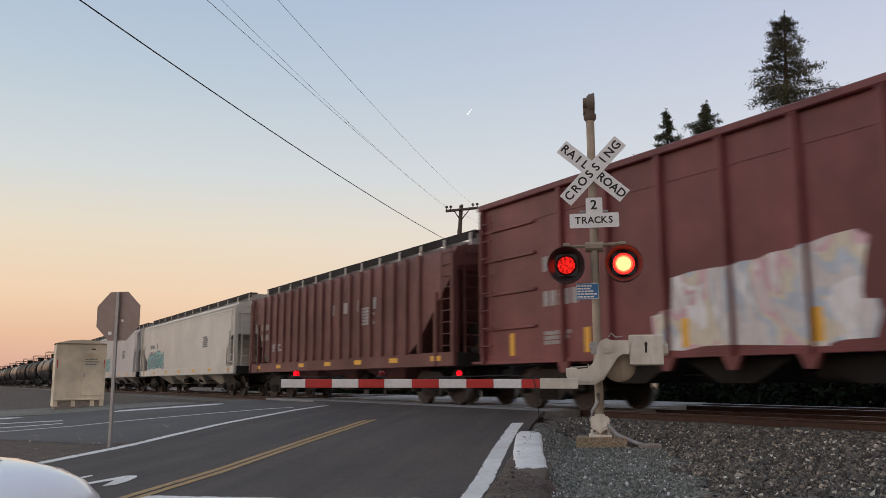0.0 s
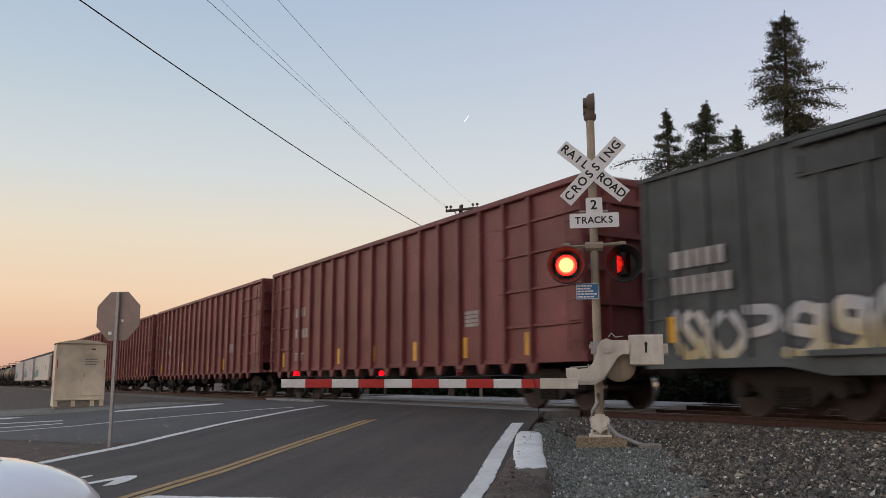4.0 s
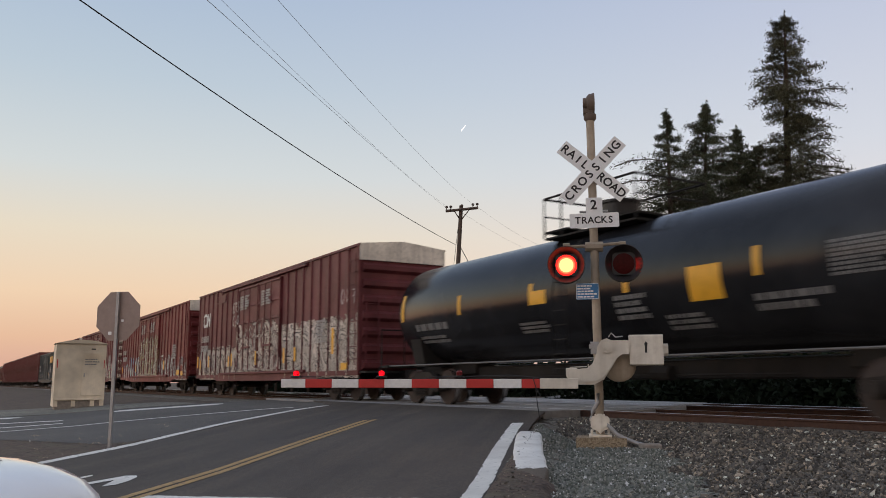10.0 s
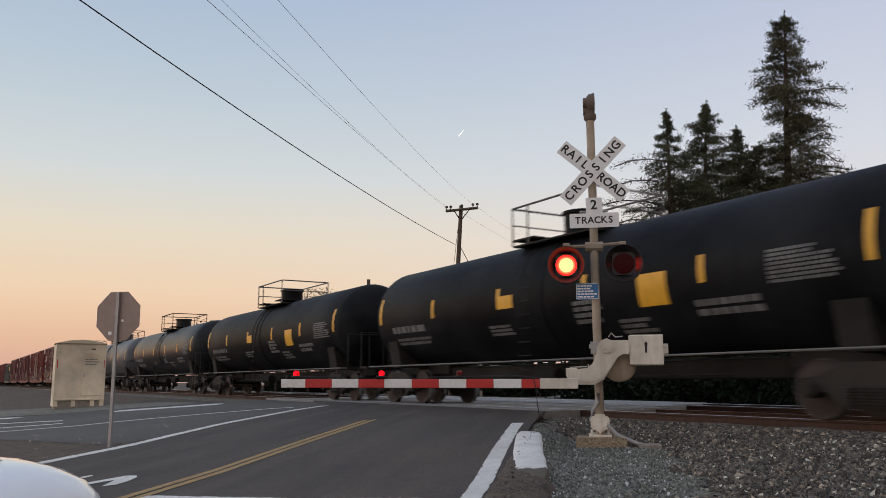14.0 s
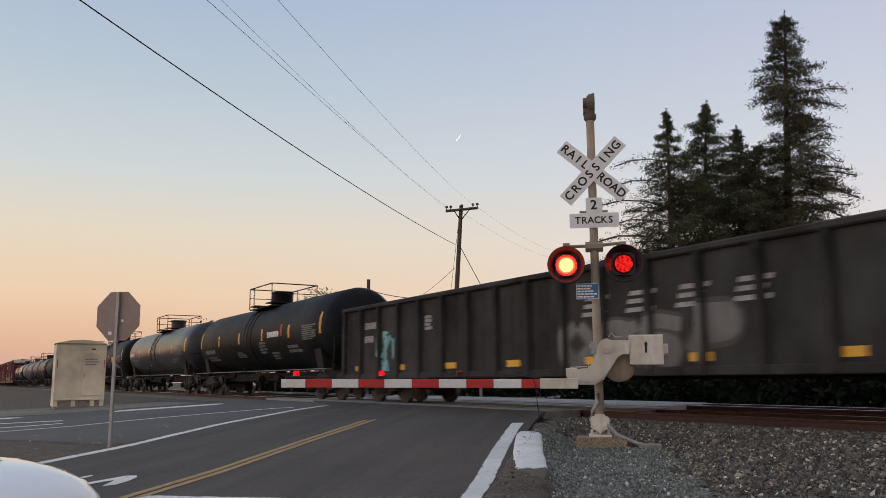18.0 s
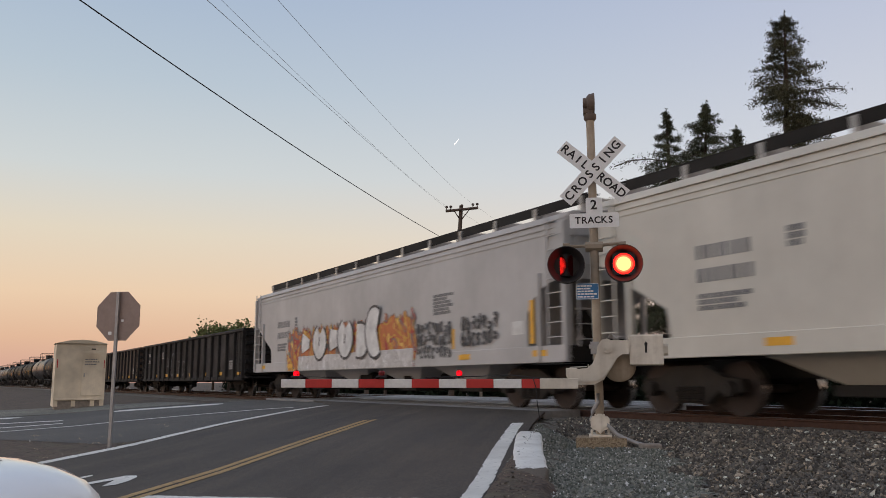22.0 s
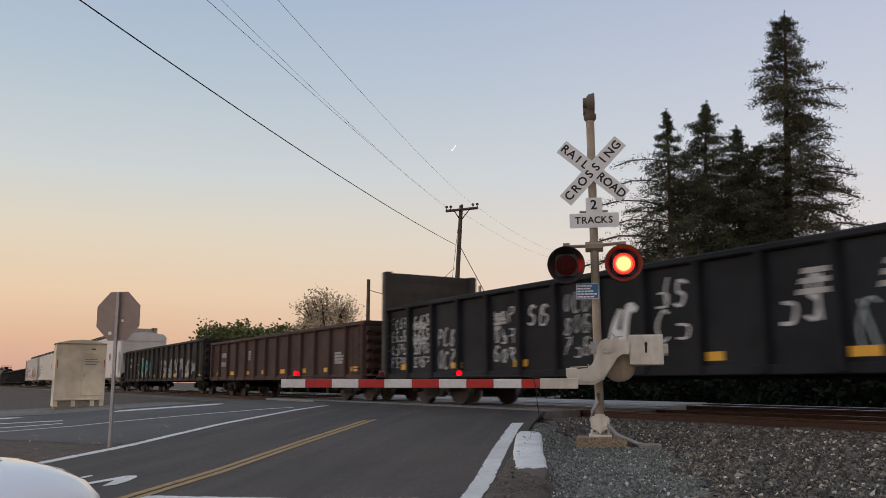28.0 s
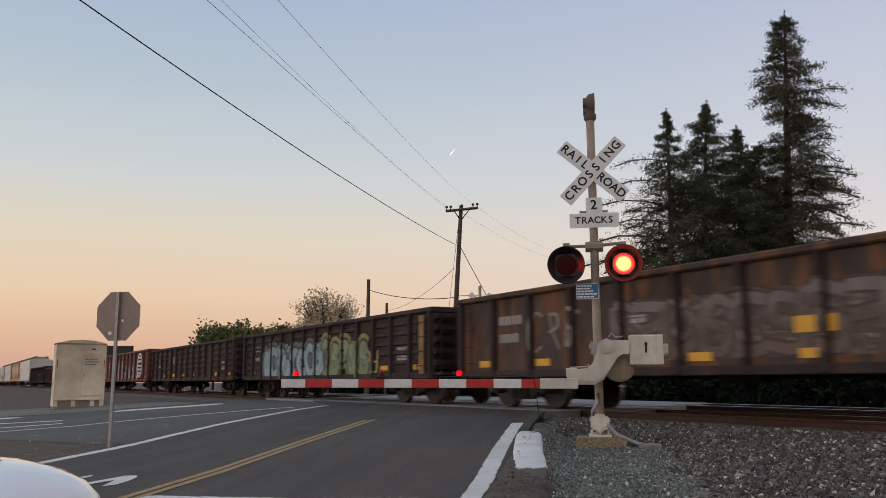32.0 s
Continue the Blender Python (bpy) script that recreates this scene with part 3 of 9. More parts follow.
line_on("lane_line", (-27.3, -9.27), (-28.59, -11.3), 0.36, M["roadwhite"], -0.018, side)
line_on("lane_line", (-25.66, -9.45), (-25.76, -11.39), 0.34, M["roadwhite"], -0.018, side)
line_on("lane_line", (-31.59, -10.22), (-32.72, -11.15), 0.75, M["roadwhite"], -0.018, side)



def build_track(y0, label):
    tr = thing("railway_track", pose(0, y0, 0), label, "railway track", "parallel tracks", "structure")
    prof_side = [(-0.07, -0.18), (0.07, -0.18), (0.07, -0.165), (0.012, -0.14), (0.012, -0.045), (0.034, -0.035), (0.034, -0.006), (-0.034, -0.006), (-0.034, -0.035), (-0.012, -0.045), (-0.012, -0.14), (-0.07, -0.165)]
    for y in (-0.75, 0.75):
        r = part("rail", Shape().prism([(a + y, b) for a, b in prof_side], -900, 300), M["rail"], tr, "rusty steel rail with a worn bright head", 0)
        part("rail_head", Shape().prism([(y - 0.034, -0.0055), (y + 0.034, -0.0055), (y + 0.03, 0), (y - 0.03, 0)], -900, 300), M["railhead"], r, "", 0)
    return tr


near_track = build_track(0.0, "rusty steel rails on wooden ties in grey ballast")
far_track = build_track(4.3, "second pair of rusty rails on ballast")
# ballast bed with real stones along its near edge
bed = Shape()
prof = [(-2.6, -0.34), (-1.75, -0.15), (-1.3, -0.12), (1.3, -0.12), (2.2, -0.16), (5.6, -0.14), (6.6, -0.4)]
xs = [-900, -400, -150, -90] + [-60 + 0.6 * i for i in range(121)] + [40, 100, 300]
vs = [(x, y, z - 0.02 + (0.03 * noise.noise(Vector((x * 2.3, y * 2.3, 0))) if -60 < x < 13 else 0)) for x in xs for y, z in prof]
k = len(prof)
bed.add(vs, [(i * k + j, (i + 1) * k + j, (i + 1) * k + j + 1, i * k + j + 1) for i in range(len(xs) - 1) for j in range(k - 1)])
tagged(part("ballast_bed", bed, M["ballast"], smooth=60), "bed of dark grey crushed stone under both tracks", "ballast", kind="structure")
# concrete panels where the road crosses the rails
cross = thing("crossing_surface", pose(0, 0, 0), "grey concrete panels between the rails at the road crossing", "crossing", kind="structure")
for yy, w in ((0.0, 1.3), (-1.33, 0.98), (1.4, 1.05), (2.9, 1.05), (4.3, 1.3), (5.45, 0.9)):
    for i in range(7):
        x0 = (-13.7 if yy < -1 else -13.0 - 0.6 * yy) - 2.45 * i
        part("panel", Shape().cbox(x0 - 2.42, x0, yy - w / 2, yy + w / 2, -0.17, -0.004, 0.015), M["crosspanel"], cross)
tie_me = Shape().cbox(-0.115, 0.115, -1.3, 1.3, -0.34, -0.175, 0.012).mesh("tie")
for tr in (near_track, far_track):
    for i in range(70):
        x = -9.3 + 0.52 * i if i < 30 else -29.5 - 0.52 * (i - 30)
        part("tie", tie_me, M["tie"], tr, m=pose(x, 0, 0.02 * noise.noise(Vector((x, 0, 0)))))


# ---------------------------------------------------------------- rolling stock
SPEED = 18.894
WHEEL_R = 0.457
SPIN = []      # (wheelset, x offset of its axle in the car, car's start)


def wheelset_mesh():
    s = Shape()
    for y, d in ((-0.75, -1), (0.75, 1)):
        s.lathe([(-0.07, 0.12), (-0.07, 0.36), (-0.055, 0.40), (-0.07, WHEEL_R), (0.045, WHEEL_R - 0.01), (0.05, WHEEL_R + 0.025), (0.075, WHEEL_R + 0.025), (0.075, 0.40), (0.03, 0.34), (0.05, 0.13), (0.05, 0.02)],
                (0, y, 0), (0, -d, 0), 24)
    s.cyl((0, -1.12, 0), (0, 1.12, 0), 0.075, n=10)
    return s.mesh("wheelset", 40)


def build_truck(car, x, first):
    """A two-axle freight truck under the car at x."""
    tk = part("truck", CACHE.setdefault("bolster", Shape().cbox(-0.2, 0.2, -1.0, 1.0, 0.42, 0.78, 0.05).mesh("truck")), M["under"], car, "", 30, pose(x, 0, 0))
    if "sideframe" not in CACHE:
        prof = [(-1.16, 0.42), (-1.12, 0.62), (-0.72, 0.66), (-0.35, 0.86), (0.35, 0.86), (0.72, 0.66), (1.12, 0.62), (1.16, 0.42), (0.95, 0.36), (0.66, 0.44), (0.38, 0.2), (-0.38, 0.2), (-0.66, 0.44), (-0.95, 0.36)]
        s = Shape().prism(prof, -0.07, 0.07, "y")
        for sx in (-0.89, 0.89):
            s.cyl((sx, -0.17, 0.457), (sx, 0.07, 0.457), 0.135, n=12)
            s.cyl((sx, -0.2, 0.457), (sx, -0.16, 0.457), 0.09, n=12)
        CACHE["sideframe"] = s.mesh("side_frame")
        coil = [(0.0, 0.02)]
        for k in range(6):
            coil += [(0.045 * k, 0.06), (0.045 * k + 0.006, 0.085), (0.045 * k + 0.026, 0.085), (0.045 * k + 0.032, 0.06)]
        CACHE["spring"] = Shape().lathe(coil + [(0.265, 0.02)], (0, 0, 0.24), (0, 0, 1), 10).mesh("spring")
        CACHE["wheelset"] = wheelset_mesh()
        CACHE["wheelset"].materials.append(M["wheel"])
        CACHE["wheelset"].materials.append(M["tread"])
        n = 24
        for p in CACHE["wheelset"].polygons:
            c = Vector(p.center)
            r = math.hypot(c.x, c.z)
            if r > WHEEL_R - 0.012 and abs(p.normal.y) < 0.5:
                p.material_index = 1
    for y, turn in ((-1.0, 0), (1.0, 180)):
        part("side_frame", CACHE["sideframe"], M["truckframe"], tk, "", 30, pose(0, y, 0, 0, 0, turn))
        for i in range(3):
            part("spring", CACHE["spring"], M["truckframe"], tk, "", 30, pose(-0.22 + 0.22 * i, y * 1.1, 0))
    for ax in (-0.89, 0.89):
        w = part("wheelset", CACHE["wheelset"], M["wheel"], tk, "", 30, pose(ax, 0, WHEEL_R))
        SPIN.append((w, ax, x + ax, first))
    return tk


def coupler_mesh():
    s = Shape().cbox(-0.75, 0.0, -0.07, 0.07, 0.72, 0.9, 0.02)
    s.prism([(-0.95, -0.16), (-0.72, -0.2), (-0.62, -0.08), (-0.62, 0.1), (-0.72, 0.17), (-0.85, 0.12), (-0.98, 0.02)], 0.68, 0.96, "z")
    s.tube([(-0.1, -0.35, 0.75), (-0.3, -0.3, 0.5), (-0.5, -0.2, 0.4), (-0.7, -0.12, 0.45)], 0.025)
    return s.mesh("coupler")


def running_gear(car, L, first, truck_in=1.9):
    build_truck(car, truck_in, first)
    build_truck(car, L - truck_in, first)
    if "coupler" not in CACHE:
        CACHE["coupler"] = coupler_mesh()
    part("coupler", CACHE["coupler"], M["steel"], car, "", 30, pose(0.1, 0, 0))
    part("coupler", CACHE["coupler"], M["steel"], car, "", 30, pose(L - 0.1, 0, 0, 0, 0, 180))
    s = Shape().cbox(0.2, L - 0.2, -0.2, 0.2, 0.62, 0.98, 0.03)
    part("centre_sill", s, M["under"], car)
    # brake cylinder and reservoir
    s = Shape().cyl((L * 0.44, -0.75, 0.72), (L * 0.44 + 0.9, -0.75, 0.72), 0.17, n=12)
    s.cyl((L * 0.58, -0.7, 0.74), (L * 0.58 + 0.45, -0.7, 0.74), 0.14, n=12)
    s.cyl((L * 0.25, -0.6, 0.7), (L * 0.75, -0.6, 0.7), 0.025, n=6)
    part("brake_gear", s, M["under"], car)


def dashes(name, car, x, y, z, w, h, rows, material, seed, fill=0.8, cell=0.55):
    """Unreadable small lettering as rows of plain bars on the side at y."""
    rnd = random.Random(seed)
    s = Shape()
    rh = h / rows
    for r in range(rows):
        cx = x
        lim = x + w * rnd.uniform(0.65, 1.0)
        while cx < lim:
            bw = rh * cell * (rnd.uniform(0.7, 2.4) if rows > 1 else rnd.uniform(0.55, 0.95))
            if cx + bw > x + w:
                break
            zz = z + h - (r + 1) * rh
            s.box(cx, cx + bw, y - 0.004, y, zz + rh * (1 - fill) / 2, zz + rh * (1 - (1 - fill) / 2))
            cx += bw + rh * 0.22
    return tagged(part(name, s, material, car, "", 0), kind="stuff") if s.v else None


def patches(name, car, items, y, material):
    s = Shape()
    for x, z, w, h in items:
        s.box(x, x + w, y - 0.006, y, z, z + h)
    for i, (x, z, w, h) in enumerate(items):
        part(name, Shape().box(x, x + w, y - 0.006, y, z, z + h), material, car, "", 0)


def clip_x(poly, x0, x1):
    def half(pts, lim, keep):
        out = []
        for a, b in zip(pts, pts[1:] + pts[:1]):
            ia, ib = keep(a[0], lim), keep(b[0], lim)
            if ia:
                out.append(a)
            if ia != ib:
                t = (lim - a[0]) / (b[0] - a[0])
                out.append((lim, a[1] + (b[1] - a[1]) * t))
        return out
    poly = half(poly, x0, lambda v, l: v >= l)
    return half(poly, x1, lambda v, l: v <= l) if len(poly) > 2 else []


GRAF = {}


def graf_mat(col):
    key = tuple(round(c, 3) for c in col)
    if key not in GRAF:
        GRAF[key] = plain("spray_paint", col, 0.65, 0, 0.28, 2.2)
    return GRAF[key]


def spray_mat(cols, outline, box, seed, ragged, cover, scale):
    """Overspray layer: tangled colour fields with dark outlines, fading out in ragged edges."""
    x0, x1, z0, z1 = box
    rnd = random.Random(seed)
    m, nt, bs = mat_base("spray_paint_layer")
    co = nt.nodes.new("ShaderNodeTexCoord").outputs["Object"]
    sh = nt.nodes.new("ShaderNodeMapping")
    sh.inputs["Location"].default_value = (rnd.uniform(0, 50), rnd.uniform(0, 50), rnd.uniform(0, 50))
    sh.inputs["Rotation"].default_value = (0, rnd.uniform(-0.4, 0.4), 0)
    nt.links.new(co, sh.inputs[0])
    a = noise_tex(nt, sh.outputs[0], scale, 1.2, 0.45, (1.35, 1, 0.8), 1.4)
    n = len(cols)
    stops = [(0.0, rgba(cols[0]))]
    k = max(4, n + 1)
    for i in range(1, k):
        p = 0.33 + 0.34 * i / k
        if outline is not None:
            stops += [(p - 0.011, rgba(outline)), (p + 0.011, rgba(cols[i % n]))]
        else:
            stops.append((p, rgba(cols[i % n])))
    rp = ramp(nt, stops, "CONSTANT")
    nt.links.new(a, rp.inputs[0])
    b = noise_tex(nt, sh.outputs[0], scale * 2.1, 2, 0.5, (1, 1, 0.6), 2.2)
    lite = tuple(min(0.8, v * 1.3 + 0.06) for v in max(cols, key=sum))
    c = mixrgb(nt, thresh(nt, b, 0.60, 0.625), rp.outputs[0], rgba(lite))
    g = noise_tex(nt, co, 7.0, 4, 0.7, (2.5, 1, 0.5))
    c = mixrgb(nt, thresh(nt, g, 0.35, 0.7), c, mixrgb(nt, 1.0, c, (0.66, 0.62, 0.60, 1), "MULTIPLY"))
    nt.links.new(c, bs.inputs["Base Color"])
    bs.inputs["Roughness"].default_value = 0.6
    sx = nt.nodes.new("ShaderNodeSeparateXYZ")
    nt.links.new(co, sx.inputs[0])

    def rise(src, lo, hi):
        r = nt.nodes.new("ShaderNodeMapRange")
        nt.links.new(src, r.inputs[0])
        r.inputs[1].default_value, r.inputs[2].default_value = lo, hi
        return r.outputs[0]

    def low(p, q):
        r = nt.nodes.new("ShaderNodeMath")
        r.operation = "MINIMUM"
        nt.links.new(p, r.inputs[0])
        nt.links.new(q, r.inputs[1])
        return r.outputs[0]
    e = 0.12 * (z1 - z0) + 0.12
    edge = low(low(rise(sx.outputs["X"], x0, x0 + e * 2), rise(sx.outputs["X"], x1, x1 - e * 2)), low(rise(sx.outputs["Z"], z0 - 0.1, z0 + 0.1), rise(sx.outputs["Z"], z1, z1 - (z1 - z0) * ragged * 3)))
    r = noise_tex(nt, sh.outputs[0], 2.6, 3, 0.6, (1.2, 1, 0.5), 0.8)
    sm = nt.nodes.new("ShaderNodeMath")
    sm.operation = "MULTIPLY_ADD"
    nt.links.new(r, sm.inputs[0])
    sm.inputs[1].default_value = 1.5
    nt.links.new(edge, sm.inputs[2])
    al = thresh(nt, rise(sm.outputs[0], 0.0, 2.5), 0.62 - 0.3 * cover, 0.68 - 0.3 * cover)
    nt.links.new(al, bs.inputs["Alpha"])
    return m


FORMS = (((0.2, 0.0), (0.12, 0.5), (0.25, 1.0)), ((0.85, 0.9), (0.35, 1.0), (0.1, 0.5), (0.4, 0.0), (0.9, 0.12)), ((0.15, 0.95), (0.7, 0.9), (0.75, 0.6), (0.2, 0.48)),
         ((0.2, 0.5), (0.85, 0.42), (0.8, 0.05), (0.15, 0.04)), ((0.8, 1.0), (0.75, 0.5), (0.85, 0.0)), ((0.1, 0.05), (0.45, 0.6), (0.9, 1.0)), ((0.1, 1.0), (0.5, 0.45), (0.95, 0.0)),
         ((0.85, 0.85), (0.4, 0.98), (0.3, 0.6), (0.75, 0.4), (0.6, 0.03), (0.1, 0.12)), ((0.5, 0.95), (0.12, 0.55), (0.45, 0.05), (0.85, 0.45), (0.55, 0.95)))


def curve_through(pts, k=5):
    """Points of a smooth curve through pts."""
    out = []
    for i in range(len(pts) - 1):
        p = [pts[max(i - 1, 0)], pts[i], pts[i + 1], pts[min(i + 2, len(pts) - 1)]]
        for j in range(k):
            t = j / k
            out.append(tuple(0.5 * (2 * p[1][c] + (p[2][c] - p[0][c]) * t + (2 * p[0][c] - 5 * p[1][c] + 4 * p[2][c] - p[3][c]) * t * t + (3 * p[1][c] - p[0][c] - 3 * p[2][c] + p[3][c]) * t ** 3) for c in (0, 1)))
    return out + [pts[-1]]


def stroke(pts, w, taper=0.6):
    """Quads of a brush stroke of width w along pts."""
    n = len(pts)
    L, R = [], []
    for i, p in enumerate(pts):
        a, b = pts[max(i - 1, 0)], pts[min(i + 1, n - 1)]
        dx, dz = b[0] - a[0], b[1] - a[1]
        d = math.hypot(dx, dz) or 1e-6
        u = i / (n - 1)
        h = w * 0.5 * (taper + (1 - taper) * math.sin(math.pi * min(1, max(0, u)))) 
        L.append((p[0] - dz / d * h, p[1] + dx / d * h))
        R.append((p[0] + dz / d * h, p[1] - dx / d * h))
    return [[L[i], R[i], R[i + 1], L[i + 1]] for i in range(n - 1)]


def lay(car, layers, y, ribs, rib_d):
    """Flat paint layers on the panels, and again on the faces of the ribs."""
    for li, (mat, polys) in enumerate(layers):
        s = Shape()
        d = 0.004 + 0.0016 * li
        for p in polys:
            s.add([(a, y - d, b) for a, b in p], [tuple(range(len(p)))])
            for r0, r1 in ribs:
                q = clip_x(p, r0, r1)
                if len(q) > 2:
                    s.add([(a, y - rib_d - d, b) for a, b in q], [tuple(range(len(q)))])
        if s.v:
            tagged(part("graffiti", s, mat, car, "", 0), kind="stuff")


def spray(car, x0, x1, z0, z1, cols, seed, y, ribs=(), rib_d=0.09, n=None, back=None, outline=None, ragged=0.18, bars=(), cover=0.7, fat=0.2, scale=1.5):
    """Graffiti: an oversprayed field of tangled colours under curved brush strokes with outlines."""
    rnd = random.Random(seed)
    w, h = x1 - x0, z1 - z0
    ribs = [r for r in ribs if r[1] > x0 and r[0] < x1]
    fieldcols = list(cols) + ([back, back] if back is not None else [])
    field = [(x0, z0), (x1, z0), (x1, z1), (x0, z1)]
    n = n or max(2, int(w / (h * 0.75)))
    lw = w / n
    outl, fill = [], [[] for _ in cols]
    for i in range(n * 3):
        # sweeping tapered strokes that hook back on themselves
        cx, cz = x0 + lw * (i / 3 + rnd.uniform(0, 0.6)), z0 + h * rnd.uniform(0.2, 0.6)
        a = rnd.uniform(0, 6.28)
        pts = []
        for k in range(4):
            pts.append((min(max(cx, x0), x1), min(max(cz, z0 + 0.04 * h), z0 + 0.84 * h)))
            r = rnd.uniform(0.3, 0.6)
            cx, cz = cx + math.cos(a) * lw * r, cz + math.sin(a) * h * r * 0.8
            a += rnd.choice((-1, 1)) * rnd.uniform(0.5, 1.5)
        pts = curve_through(pts)
        ww = min(lw, h) * fat * rnd.uniform(0.6, 1.15)
        outl += stroke(pts, ww * 1.45, 0.45)
        fill[i % len(cols)] += stroke(pts, ww, 0.35)
    layers = [(spray_mat(fieldcols, outline, (x0, x1, z0, z1), seed, ragged, cover, scale), [field])]
    if outline is not None:
        layers.append((graf_mat(outline), outl))
    layers += [(graf_mat(c), q) for c, q in zip(cols, fill)]
    lay(car, layers, y, ribs, rib_d)
    if bars:
        s = Shape()
        for a, b, c, d, yy in bars:
            s.add([(max(a, x0), yy, c), (min(b, x1), yy, c), (min(b, x1), yy, d), (max(a, x0), yy, d)], [(0, 1, 2, 3)])
        tagged(part("graffiti", s, layers[0][0], car, "", 0), kind="stuff")


def scribble(car, x0, x1, z0, z1, col, seed, y, w=0.035, loops=6, ribs=(), rib_d=0.09):
    """A quick looping tag in one thin line of paint."""
    rnd = random.Random(seed)
    pts = []
    for k in range(loops * 3 + 1):
        u = k / (loops * 3)
        pts.append((x0 + (x1 - x0) * min(1, max(0, u + rnd.uniform(-0.12, 0.12))), z0 + (z1 - z0) * (0.5 + (0.48 if k % 2 else -0.48) * rnd.uniform(0.35, 1.0))))
    lay(car, [(graf_mat(col), stroke(curve_through(pts, 4), w, 0.8))], y, [r for r in ribs if r[1] > x0 and r[0] < x1], rib_d)


def fade_mat(cols, z0, z1, seed):
    """Spray fill that changes colour up the letter and in soft clouds, with grime over it."""
    rnd = random.Random(seed)
    m, nt, bs = mat_base("faded_spray_fill")
    co = nt.nodes.new("ShaderNodeTexCoord").outputs["Object"]
    sx = nt.nodes.new("ShaderNodeSeparateXYZ")
    nt.links.new(co, sx.inputs[0])
    mr = nt.nodes.new("ShaderNodeMapRange")
    nt.links.new(sx.outputs["Z"], mr.inputs[0])
    mr.inputs[1].default_value, mr.inputs[2].default_value, mr.inputs[3].default_value, mr.inputs[4].default_value = z0, z1, -0.25, 0.25
    sh = nt.nodes.new("ShaderNodeMapping")
    sh.inputs["Location"].default_value = (rnd.uniform(0, 40), 0, rnd.uniform(0, 40))
    nt.links.new(co, sh.inputs[0])
    sm = nt.nodes.new("ShaderNodeMath")
    sm.operation = "ADD"
    nt.links.new(noise_tex(nt, sh.outputs[0], 0.9, 3, 0.6, (1, 1, 0.8), 0.5), sm.inputs[0])
    nt.links.new(mr.outputs[0], sm.inputs[1])
    n = len(cols)
    rp = ramp(nt, [(0.25 + 0.5 * (i + 0.5) / n, rgba(c)) for i, c in enumerate(cols)])
    nt.links.new(sm.outputs[0], rp.inputs[0])
    g = noise_tex(nt, co, 5.0, 5, 0.7, (2.5, 1, 0.5))
    c = mixrgb(nt, thresh(nt, g, 0.38, 0.72), rp.outputs[0], mixrgb(nt, 1.0, rp.outputs[0], (0.62, 0.58, 0.56, 1), "MULTIPLY"))
    nt.links.new(c, bs.inputs["Base Color"])
    bs.inputs["Roughness"].default_value = 0.6
    return m


SPINES, BOWLS = (0, 4, 5, 6), (1, 2, 3, 7, 8)


def glyph(rnd, x, z, w, h, lean=0.0):
    """Strokes of one invented letter-like form."""
    out = []
    for form in (rnd.choice(SPINES), rnd.choice(BOWLS)) if rnd.random() < 0.7 else (rnd.choice(BOWLS),):
        out.append(curve_through([(x + w * (px + rnd.uniform(-0.06, 0.06)) + lean * pz * h, z + h * pz) for px, pz in FORMS[form]], 5))
    return out


def tag(car, x0, x1, z0, z1, col, seed, y, w=0.045, rows=1, ribs=(), rib_d=0.09, slim=0.62):
    """Rows of quick handwritten letter-like forms in one thin line of paint."""
    rnd = random.Random(seed)
    polys = []
    rh = (z1 - z0) / rows
    for r in range(rows):
        n = max(1, round((x1 - x0) / (rh * slim)))
        lw = (x1 - x0) / n
        for i in range(n):
            h = rh * rnd.uniform(0.7, 0.92)
            for pts in glyph(rnd, x0 + lw * i + 0.05 * lw, z0 + rh * (rows - 1 - r) + rh * rnd.uniform(0.02, 0.12), lw * 0.8, h, 0.12):
                polys += stroke(pts, w * rnd.uniform(0.8, 1.2), 0.75)
    lay(car, [(graf_mat(col), polys)], y, [r for r in ribs if r[1] > x0 and r[0] < x1], rib_d)


def above(polys, z):
    """The polygons with what lies under z cut away."""
    flip = lambda q: [(b, a) for a, b in q]
    out = [flip(clip_x(flip(q), z, 99.0)) for q in polys]
    return [q for q in out if len(q) > 2]


